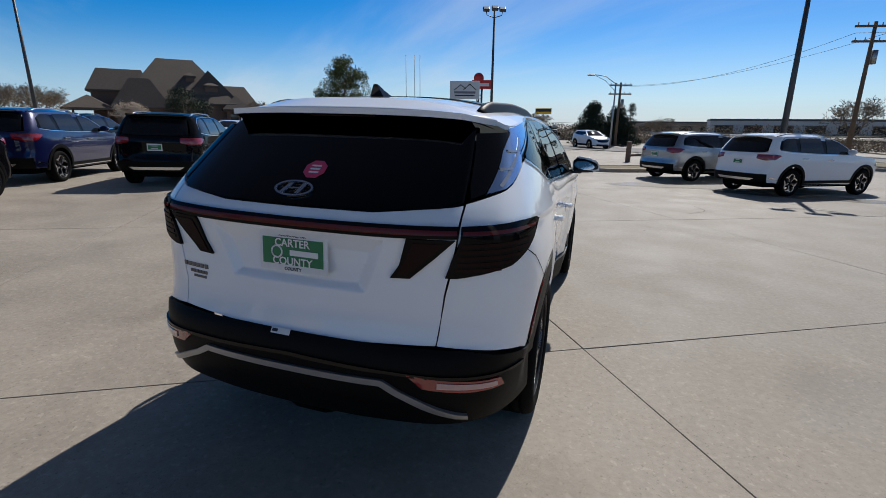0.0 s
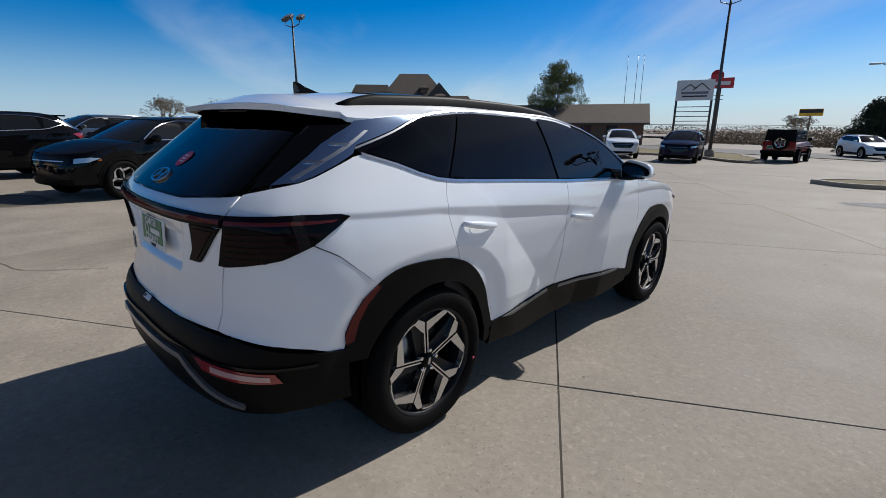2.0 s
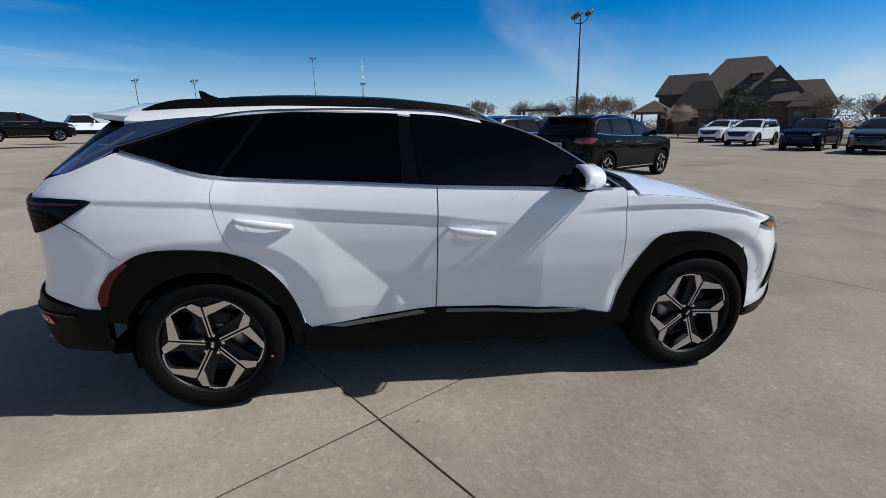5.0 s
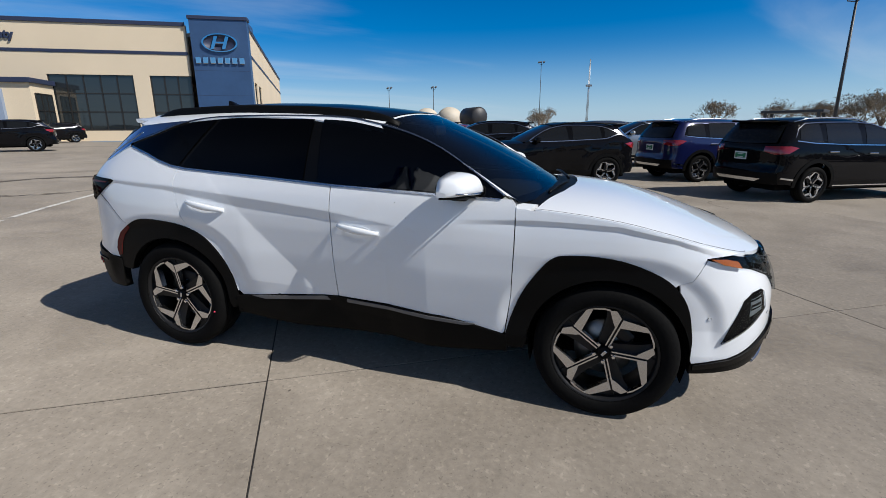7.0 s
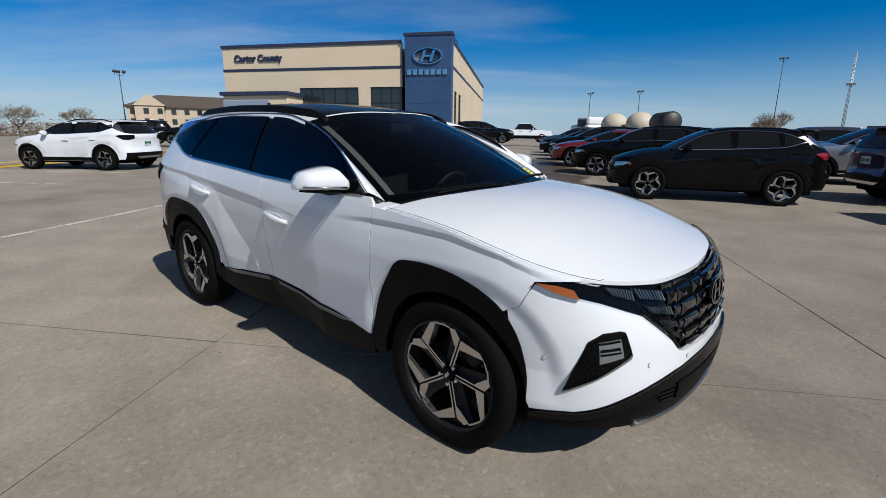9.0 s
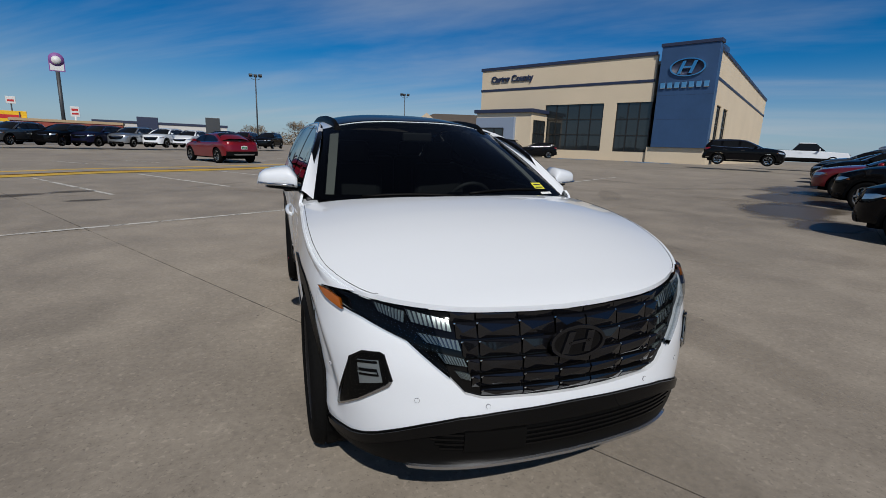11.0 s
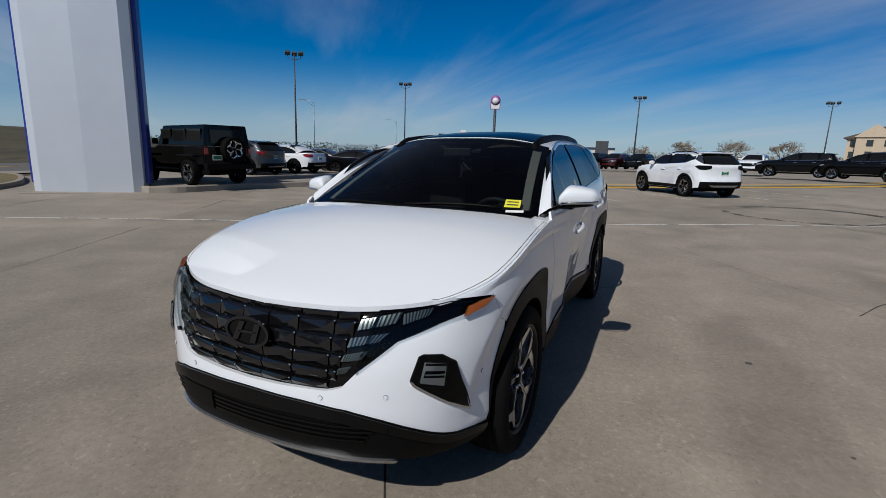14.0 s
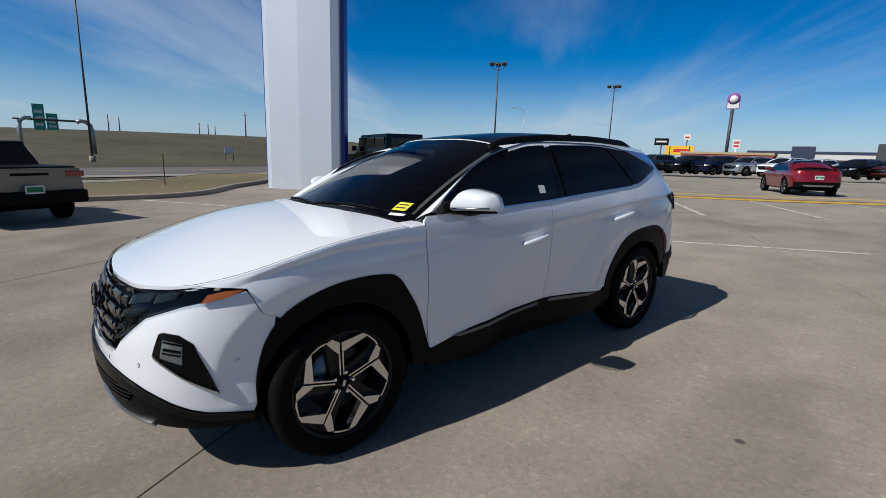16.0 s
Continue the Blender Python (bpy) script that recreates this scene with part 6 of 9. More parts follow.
def build_car(style, color, wheel_r=0.98, plate=True, front_plate=False):
    """One parked car; its base lies at the origin, nose to +y."""
    st = STYLE[style]
    sh, (kx, ky, kz) = st["shell"], st["k"]
    K = np.array([kx, ky, kz])
    pm = PAINTS[color]
    car = new("parked_car")
    car.empty_display_size = 0.2
    smap = lambda u, z, off: sh.out(u, z, off) * K
    BELT_, TOP_ = st["belt"], st["top"]

    def both(name, poly, material, lift=0.0, depth=0.015, step=0.13):
        for mirror in (False, True):
            part(name, panel_mesh(name, poly, smap, step, lift, depth, mirror), material, car)

    def sd(pts, step=0.07):
        return [(sh.by_y(y, z), z) for y, z in fine_poly([tuple(p) for p in pts], step)]

    def plan_map(fn):
        return lambda x, y, off: np.stack([x, y, fn(x, y) + off], -1) * K

    hood = [sh.meet(sh.bonnet_z, u=float(u), z0=0.95) for u in np.linspace(0, sh.by_y(0.88, 1.0), 24)]
    hood = [h for h in hood if h[2] > 0.9]
    axle = AXLE
    bottom = [(1.95, 0.33)] + arc(axle, HUB_Z, 0.42, -5, 185, 14) + [(0.9, 0.29), (-0.9, 0.29)] + arc(-axle, HUB_Z, 0.42, -5, 185, 14) + [(-1.95, 0.36)]
    bt = [(sh.by_y(y, z), z) for y, z in bottom]
    tz = st["tail_z"]
    z_end = BELT_[0][1]
    poly = [(0.0, 0.28), (sh.by_x_front(0.5, 0.3), 0.30)] + bt + [(sh.by_x_rear(0.5, 0.36), 0.36), (sh.length, 0.36), (sh.length, tz), (sh.by_x_rear(0.5, tz), tz), (sh.by_x_rear(0.7, tz + 0.02), tz + 0.02)]
    poly += [(sh.by_y(y, z + 0.0), z) for y, z in [(BELT_[0][0] - 0.02, z_end)] + BELT_ + [(0.92, BELT_[-1][1] - 0.01)]]
    poly += [(h[0], h[3]) for h in reversed(hood) if h[2] > 0.94]
    both("body_side", fine_poly(poly, 0.07), pm)
    half = [(h[1] - 0.01, h[2] - 0.01) for h in hood if h[2] > 0.96] + [(0.6, 1.0), (0.0, 1.1)]
    hoodp = half + [(-x, y) for x, y in reversed(half[1:-1])]
    part("bonnet", panel_mesh("bonnet", fine_poly(hoodp, 0.12), plan_map(sh.bonnet_z), 0.15, 0.003, 0.02), pm, car)
    # cabin
    re = st["roof_end"]
    edge = [sh.meet(sh.roof_z, y=float(y), z0=st["glass_top"]) for y in np.linspace(0.10, re, 14)]
    surround = BELT_ + [(0.86, BELT_[-1][1])] + [(y, z + 0.01) for y, z in reversed(TOP_)]
    both("window_frame", sd(surround), GLOSS_BLACK, -0.002)
    c = st["cuts"]
    def pane(a, b):
        lo = [(y, interp_line(BELT_, y) + 0.012) for y in np.linspace(a, b, 5)]
        hi = [(y, interp_line(TOP_, y) - 0.014) for y in np.linspace(b - 0.02, a + 0.04, 7)]
        return [p for p in lo if interp_line(TOP_, p[0]) > p[1] + 0.02] + [(y, max(z, interp_line(BELT_, y) + 0.02)) for y, z in hi]
    if style != "sedan":
        both("quarter_glass", sd(pane(BELT_[0][0] + 0.06, c[0])), FAR_GLASS, 0.003, 0.004)
        both("rear_side_glass", sd(pane(c[1], c[2])), FAR_GLASS, 0.003, 0.004)
    else:
        both("rear_side_glass", sd(pane(-1.5, c[2])), FAR_GLASS, 0.003, 0.004)
    both("front_side_glass", sd(pane(c[3], 0.66)), FAR_GLASS, 0.003, 0.004)
    both("belt_moulding", sd(BELT_ + [(y, z - 0.016) for y, z in reversed(BELT_)]), CHROME if style != "crossover" else SATIN_CHROME, 0.005, 0.008)
    both("window_moulding", sd([(y, z + 0.004) for y, z in TOP_] + [(y, z + 0.02) for y, z in reversed(TOP_)]), CHROME, 0.004, 0.008)
    cant = [(h[2], h[3]) for h in edge]
    upper = [(y, z + 0.012) for y, z in TOP_ if y < 0.12]
    both("roof_side", sd(list(reversed(cant)) + sorted(upper, reverse=True)), pm)
    if style != "sedan":
        # rear pillar down to the lamps
        ends = [(y, z + 0.012) for y, z in TOP_ if y < -1.4]
        rp = [(sh.by_y(y, z), z) for y, z in [(BELT_[0][0] - 0.015, z_end)] + sorted(ends)[:3] + [(re, edge[-1][3])]]
        rp += [(sh.by_x_rear(x, z), z) for x, z in ((0.60, st["glass_top"]), (0.66, 1.3), (0.70, tz + 0.02))]
        both("rear_pillar", fine_poly(rp, 0.07), pm if style == "suv" else SATIN_CHROME)
        gl = [(0.0, tz + 0.01), (0.4, tz + 0.012), (0.66, tz + 0.03), (0.63, 1.32), (0.585, st["glass_top"]), (0.0, st["glass_top"] + 0.03)]
        gl = gl + [(-x, z) for x, z in reversed(gl[1:-1])]
        part("rear_glass", panel_mesh("rear_glass", [(sh.by_x_rear(x, z), z) for x, z in fine_poly(gl, 0.08)], smap, 0.13, 0.002, 0.006), FAR_GLASS, car)
        part("spoiler", box_bm(-0.58 * kx, (re - 0.17) * ky, (float(sh.roof_z(0.3, re)) - 0.035) * kz, 0.58 * kx, (re + 0.05) * ky, (float(sh.roof_z(0.3, re)) + 0.004) * kz, 0.012), pm, car)
        for s in (1, -1):
            pts = [(s * 0.59 * kx, y * ky, (float(sh.roof_z(0.58, y)) + 0.045) * kz) for y in np.linspace(-0.05, re + 0.2, 8)]
            pts[0], pts[-1] = (pts[0][0], pts[0][1] + 0.06, pts[0][2] - 0.045), (pts[-1][0], pts[-1][1] - 0.06, pts[-1][2] - 0.045)
            part("roof_rail", tube_bm(pts, 0.018, 6), SATIN_CHROME if style == "suv" else BLACK_PLASTIC, car)
    else:
        half = [(0.70, -1.66), (0.78, -1.9), (0.72, -2.14), (0.4, -2.24), (0.0, -2.26)]
        half = [(0.0, -1.62), (0.5, -1.62)] + half
        deck = lambda x, y: np.interp(-np.asarray(y), (1.4, 1.7, 2.1, 2.3), (1.06, 1.06, 1.045, 1.03)) - 0.03 * np.abs(np.asarray(x) / 0.8) ** 2
        part("boot_lid", panel_mesh("boot_lid", fine_poly(half + [(-x, y) for x, y in reversed(half[1:-1])], 0.1), plan_map(deck), 0.14, 0.003, 0.03), pm, car)
        def rg(a, t, off):
            a, t = np.asarray(a, float), np.asarray(t, float)
            b0 = np.stack([0.70 * a, -1.72 + 0.06 * a * a, 1.055 - 0.02 * a * a], -1)
            t0 = np.stack([0.55 * a, -0.92 + 0.02 * a * a, 1.425 - 0.055 * np.abs(a) ** 3], -1)
            p = b0 * (1 - t[..., None]) + t0 * t[..., None]
            return (p + (0.03 * np.sin(np.pi * np.clip(t, 0, 1)) + off)[..., None] * np.array([0, -0.4, 0.9])) * K
        part("rear_glass", panel_mesh("rear_glass", fine_poly([(-1, 0), (1, 0), (1, 1), (-1, 1)], 0.15), rg, 0.2, 0.012, 0.02), FAR_GLASS, car)
    def screen(a, t, off):
        a, t = np.asarray(a, float), np.asarray(t, float)
        b0 = np.stack([0.80 * a, 1.10 - 0.22 * a * a, (1.125 if style != "sedan" else 1.03) - 0.02 * a * a], -1)
        t0 = np.stack([0.60 * a, 0.13 - 0.07 * a * a, (1.565 if style != "sedan" else 1.405) - 0.055 * np.abs(a) ** 3], -1)
        p = b0 * (1 - t[..., None]) + t0 * t[..., None]
        return (p + (0.02 * np.sin(np.pi * np.clip(t, 0, 1)) + off)[..., None] * np.array([0, 0.5, 0.85])) * K
    part("windscreen", panel_mesh("windscreen", fine_poly([(-0.93, 0.03), (0.93, 0.03), (0.93, 0.97), (-0.93, 0.97)], 0.15), screen, 0.2, 0.004, 0.006), FAR_GLASS, car)
    for s in (1, -1):
        bm = bmesh.new()
        a_l = screen(np.full(10, 0.93), np.linspace(0, 1, 10), np.full(10, 0.004)) / K
        wl = [p for p in TOP_ if p[0] > 0.05]
        wl = sorted(wl, reverse=True)
        bp = np.array([sh.at(sh.by_y(y, z + 0.012), z + 0.012) for y, z in wl])
        tt = np.linspace(0, 1, 10)
        b_l = np.stack([np.interp(tt, np.linspace(0, 1, len(bp)), bp[:, q]) for q in range(3)], -1)
        ra = [[bm.verts.new((s * p[0] * kx, p[1] * ky, p[2] * kz)) for p in a_l * (1 - f) + b_l * f] for f in (0, 0.5, 1)]
        for r0, r1 in zip(ra, ra[1:]):
            for q in range(9):
                bm.faces.new((r0[q], r0[q + 1], r1[q + 1], r1[q])).smooth = True
        bmesh.ops.recalc_face_normals(bm, faces=bm.faces[:])
        part("windscreen_pillar", bm, pm, car)
    half = [(0.0, 0.13), (0.4, 0.09), (0.59, 0.05)] + [(h[1] + 0.002, h[2]) for h in edge if h[2] < 0.04] + [(0.0, re - 0.04)]
    part("roof", panel_mesh("roof", fine_poly(half + [(-x, y) for x, y in reversed(half[1:-1])], 0.12), plan_map(sh.roof_z), 0.15, 0.0, 0.02), pm, car)
    # nose and tail details
    nz = float(hood[0][3])
    g0, g1 = nz - 0.05, 0.58 if style != "sedan" else 0.46
    gp = [(0.0, g1), (0.42, g1 + 0.02), (0.56, g0 - 0.09), (0.60, g0 - 0.01), (0.0, g0)]
    gp = gp + [(-x, z) for x, z in reversed(gp[1:-1])]
    gr = part("grille", panel_mesh("grille", [(sh.by_x_front(x, z), z) for x, z in fine_poly(gp, 0.07)], smap, 0.13, 0.008, 0.02), GLOSS_BLACK, car)
    for j in range(3):
        z = g1 + 0.03 + (g0 - g1 - 0.08) * j / 2.5
        part("grille_bar", panel_mesh("grille_bar", [(sh.by_x_front(x, q), q) for x, q in fine_poly([(-0.44, z), (0.44, z), (0.44, z + 0.018), (-0.44, z + 0.018)], 0.1)], smap, 0.15, 0.018, 0.012), SATIN_CHROME if j == 2 else DARK_CHROME, gr)
    hl = [(sh.by_x_front(0.60, g0 - 0.02), g0 - 0.02), (sh.by_x_front(0.60, g0 - 0.11), g0 - 0.11), (sh.by_y(1.98, g0 - 0.08), g0 - 0.08), (sh.by_y(1.80, g0 - 0.005), g0 - 0.005), (sh.by_y(1.95, g0 + 0.01), g0 + 0.01)]
    both("headlamp", fine_poly(hl, 0.06), LAMP_SILVER, 0.008, 0.02)
    both("side_marker", fine_poly([(sh.by_y(1.86, g0 - 0.06), g0 - 0.06), (sh.by_y(1.78, g0 - 0.05), g0 - 0.05), (sh.by_y(1.80, g0 - 0.012), g0 - 0.012)], 0.05), AMBER, 0.012, 0.01)
    low = [(0.0, 0.30), (0.55, 0.31), (0.55, 0.42), (0.0, 0.43)]
    low = low + [(-x, z) for x, z in reversed(low[1:-1])]
    low = [(-0.55, 0.31), (0.55, 0.31), (0.55, 0.42), (-0.55, 0.42)]
    part("lower_intake", panel_mesh("lower_intake", [(sh.by_x_front(x, z), z) for x, z in fine_poly(low, 0.08)], smap, 0.14, 0.008, 0.02), BLACK_PLASTIC, car)
    t1 = tz - 0.04 if style != "sedan" else 0.98
    tl = [(sh.by_x_rear(0.50, t1), t1), (sh.by_x_rear(0.50, t1 - 0.10), t1 - 0.10), (sh.by_x_rear(0.70, t1 - 0.15), t1 - 0.15), (sh.by_y(-2.05, t1 - 0.13), t1 - 0.13), (sh.by_y(-1.86, t1 - 0.02), t1 - 0.02), (sh.by_y(-2.0, t1 + 0.01), t1 + 0.01)]
    both("tail_lamp", fine_poly(tl[::-1], 0.06), RED_LENS if color not in ("white",) or style != "crossover" else SMOKE, 0.010, 0.02)
    rb = [(-0.80, 0.36), (0.80, 0.36), (0.80, 0.58), (-0.80, 0.58)]
    part("rear_bumper_cladding", panel_mesh("rear_bumper_cladding", [(sh.by_x_rear(x, z), z) for x, z in fine_poly(rb, 0.08)], smap, 0.14, 0.010, 0.02), BLACK_PLASTIC, car)
    part("rear_skid", panel_mesh("rear_skid", [(sh.by_x_rear(x, z), z) for x, z in fine_poly([(-0.45, 0.40), (0.45, 0.40), (0.55, 0.46), (-0.55, 0.46)], 0.08)], smap, 0.14, 0.016, 0.012), SATIN_CHROME if style == "suv" else SILVER_TRIM, car)
    if st["clad"]:
        both("sill_cladding", sd([(0.93, 0.42), (0.93, 0.30), (-0.93, 0.30), (-0.93, 0.42)]), BLACK_PLASTIC, 0.012, 0.02)
        for a in (axle, -axle):
            o = arc(a, HUB_Z, 0.49, -8, 188, 16)
            i = arc(a, HUB_Z, 0.415, 188, -8, 16)
            both("arch_cladding", sd(o + i, 0.09), BLACK_PLASTIC, 0.012, 0.03)
        if style == "suv":
            both("corner_strip", sd([(-1.88, 0.47), (-2.12, 0.50), (-2.12, 0.47), (-1.88, 0.44)]), CHROME, 0.02, 0.012)
            both("sill_strip", sd([(0.9, 0.345), (0.9, 0.325), (-0.9, 0.325), (-0.9, 0.345)]), CHROME, 0.02, 0.01)
    for s in (1, -1):
        bm = bmesh.new()
        bmesh.ops.create_uvsphere(bm, u_segments=14, v_segments=9, radius=1.0)
        for v in bm.verts:
            x, y, z = v.co
            v.co = (s * (0.97 + 0.11 * x) * kx, (0.62 + (y * 0.09 if y > 0 else max(y * 0.2, -0.05))) * ky, ((1.19 if style != "sedan" else 1.05) + z * 0.075) * kz)
        for f in bm.faces:
            f.smooth = True
        part("door_mirror", bm, pm, car)
        part("mirror_arm", box_bm(s * 0.84 * kx, 0.58 * ky, (1.13 if style != "sedan" else 1.0) * kz, s * 0.95 * kx, 0.65 * ky, (1.16 if style != "sedan" else 1.03) * kz, 0.01), BLACK_PLASTIC, car)
        for y, z in ((-0.05, 0.96), (-1.05, 0.99)):
            zz = z if style != "sedan" else z - 0.1
            x = float(sh.at(sh.by_y(y, zz), zz)[0]) * kx
            part("door_handle", box_bm(s * (x + 0.002), (y - 0.11) * ky, (zz - 0.014) * kz, s * (x + 0.035), (y + 0.11) * ky, (zz + 0.014) * kz, 0.01), CHROME if style == "suv" else pm, car)
        for a in (AXLE, -AXLE):
            add_wheel(car, s * 0.80 * kx, a * ky, HUB_Z * wheel_r, s < 0, 20 * s + 31 * a, wheel_r, ("barrel", "flange", "spoke_web", "spoke_face", "hub_cap"))
            bm = lathe_bm([(0.40, 0.14), (0.40, -0.12), (0.28, -0.13)], 20)
            bmesh.ops.delete(bm, geom=[v for v in bm.verts if v.co.z < -0.16], context="VERTS")
            part("wheel_housing", bm, UNDER, car, m=pose(s * 0.72 * kx, a * ky, HUB_Z, 0, 0, 0 if s > 0 else 180))
    part("floor_pan", box_bm(-0.66, -2.0 * ky, 0.22, 0.66, 2.0 * ky, 0.45, 0.03), UNDER, car)
    if plate:
        zp = 0.88 if style != "sedan" else 0.76
        yp = float(sh.at(sh.length, zp)[1]) * ky
        p = part("number_plate", box_bm(-0.1525, -0.006, -0.078, 0.1525, 0.006, 0.078, 0.004), WHITE_PLASTIC, car, m=pose(0, yp - 0.012, zp * kz))
        part("plate_face", box_bm(-0.13, -0.003, -0.05, 0.13, 0.003, 0.05), GREEN, p, m=pose(0, -0.006, 0))
        for z in (0.028, -0.028):
            part("plate_bar", box_bm(-0.07, -0.002, -0.006, 0.07, 0.002, 0.006), WHITE_PLASTIC, p, m=pose(0, -0.009, z))
    return car


def ground_pose(x, y, hx, hy, lift=0.0):
    """Stands on the lot at x, y, nose along (hx, hy)."""
    e = 1.0
    z = (lot(x - e, y) + lot(x + e, y) + lot(x, y - e) + lot(x, y + e)) / 4 + lift
    n = Vector((-(lot(x + e, y) - lot(x - e, y)) / (2 * e), -(lot(x, y + e) - lot(x, y - e)) / (2 * e), 1)).normalized()
    f = Vector((hx, hy, 0)).normalized()
    f = (f - n * f.dot(n)).normalized()
    r = f.cross(n)
    return Matrix(((r.x, f.x, n.x, x), (r.y, f.y, n.y, y), (r.z, f.z, n.z, z), (0, 0, 0, 1)))


def park(style, color, x, y, hx, hy, label, group, category="car", lift=0.0):
    key = (style, color)
    m = ground_pose(x, y, hx, hy, lift)
    if key not in _cars:
        _cars[key] = build_car(style, color)
        _cars[key].matrix_basis = m
        car = _cars[key]
    else:
        car = copy_thing(_cars[key], m)
    return tagged(car, label, category, group)


G_LOT = "cars parked on the lot"
G_ROW = "cars in the west row"
G_FAR = "cars in the far south row"
park("suv", "white", 6.69, 12.9, 0.805, 0.593, "white sport utility vehicle with dark cladding parked on wet concrete", G_LOT)
park("suv", "silver", 4.83, 16.05, 0.805, 0.593, "silver sport utility vehicle parked beside a kerbed island", G_LOT)
park("suv", "blue", -12.41, 4.93, -0.48, 0.877, "dark blue sport utility vehicle with chrome roof rails", G_ROW)
park("suv", "black", -9.4, 6.35, -0.5, 0.866, "black sport utility vehicle with chrome trim and green plate", G_ROW)
park("hatch", "black", -9.42, 0.2, 0.40, -0.916, "black small crossover with machined alloy wheels", G_ROW)
park("crossover", "black", -13.44, -2.48, 0.26, -0.966, "black crossover on a wet patch of concrete", G_ROW)
park("sedan", "red", -16.3, -4.6, 0.33, -0.945, "red saloon in the row of dark cars", G_ROW)
park("crossover", "black", -19.4, -6.6, 0.33, -0.945, "black crossover in the row of dark cars", G_ROW)
park("sedan", "black", -22.5, -8.6, 0.33, -0.945, "black saloon in the row of dark cars", G_ROW)
park("crossover", "grey", -25.6, -10.6, 0.33, -0.945, "dark grey crossover at the end of the row", G_ROW)
park("suv", "silver", -16.2, 3.0, 0.3, -0.95, "silver sport utility vehicle behind the black crossover", G_ROW)
park("suv", "grey", -20.2, 1.0, 0.3, -0.95, "dark grey sport utility vehicle in the second row", G_ROW)
park("suv", "black", -17.5, 9.5, -0.48, 0.877, "black sport utility vehicle behind the blue one", G_ROW)
park("suv", "grey", -16.2, 24.4, 0.47, -0.883, "dark grey sport utility vehicle facing the lot", "cars along the north kerb")
park("suv", "white", -13.3, 25.0, 0.47, -0.883, "white sport utility vehicle facing the lot", "cars along the north kerb")
park("suv", "white", -10.5, 26.2, 0.47, -0.883, "white sport utility vehicle with dark lower grille facing the lot", "cars along the north kerb")
park("suv", "navy", -6.65, 25.6, 0.2, -0.98, "dark purple sport utility vehicle with chrome grille", "cars along the north kerb")
park("suv", "navy", -19.4, 23.8, 0.47, -0.883, "dark navy sport utility vehicle at the row's end", "cars along the north kerb")
park("suv", "white", -24.4, 24.6, 0.47, -0.883, "white sport utility vehicle by the brick building", "cars along the north kerb")
park("suv", "white", -30.0, 27.0, 0.47, -0.883, "white sport utility vehicle at the far end of the kerb", "cars along the north kerb")
park("crossover", "white", -2.03, -16.7, 0.56, -0.83, "white crossover with smoked tail lamps parked on concrete", G_LOT)
park("sedan", "red", 3.47, -23.5, 0.52, -0.85, "red metallic saloon with a green dealer plate", G_LOT)
park("crossover", "grey", 17.4, -13.5, 0.98, 0.0, "dark grey small hatchback with paper in its window", G_LOT, lift=0.183)
park("sedan", "white", 17.2, -15.9, 0.97, 0.1, "white saloon parked among dark cars", G_LOT, lift=0.183)
park("sedan", "black", 14.57, -19.76, -0.97, -0.245, "black saloon with silver wheels side on", G_LOT)
park("sedan", "black", 16.9, -23.6, -0.97, -0.245, "black saloon behind another black saloon", G_LOT)
park("sedan", "grey", 19.0, -20.5, 0.97, 0.2, "grey saloon among the parked cars", G_LOT)
park("crossover", "black", -13.5, -27.0, 0.8, -0.6, "black crossover near the showroom entrance", "cars before the showroom")
park("crossover", "black", -24.9, -40.2, 0.9, -0.43, "black crossover below the showroom window", "cars before the showroom")
park("suv", "black", -28.96, -20.0, -0.62, 0.78, "black sport utility vehicle beside the showroom", "cars before the showroom", lift=0.36)
park("suv", "black", -12.6, -34.0, 0.8, -0.6, "black sport utility vehicle near the showroom corner", "cars before the showroom", lift=0.2)
park("suv", "black", -9.6, -37.0, 0.95, -0.3, "black sport utility vehicle behind the yellow kerb", "cars before the showroom", lift=0.2)
for x, y, style, color, label in (
    (18.6, -40.0, "suv", "grey", "dark grey sport utility vehicle in the far row"),
    (16.2, -41.9, "suv", "black", "black sport utility vehicle in the far row"),
    (14.2, -43.0, "suv", "navy", "dark navy sport utility vehicle in the far row"),
    (12.1, -44.2, "suv", "silver", "silver sport utility vehicle in the far row"),
    (9.9, -45.4, "suv", "white", "white sport utility vehicle in the far row"),
    (8.0, -46.6, "crossover", "white", "white crossover in the far row"),
    (3.6, -50.6, "suv", "maroon", "dark red sport utility vehicle in the far row"),
    (1.2, -51.0, "suv", "black", "black sport utility vehicle far down the lot"),
    (-8.3, -45.5, "suv", "white", "white sport utility vehicle far down the lot"),
    (5.6, -48.8, "suv", "black", "black sport utility vehicle at the far row's end"),
):
    park(style, color, x, y, 0.3, 0.95, label, G_FAR, lift=0.22)
park("crossover", "white", 0.2, 41.8, 0.5, -0.86, "white car on the road beyond the kerb", "cars on the road")


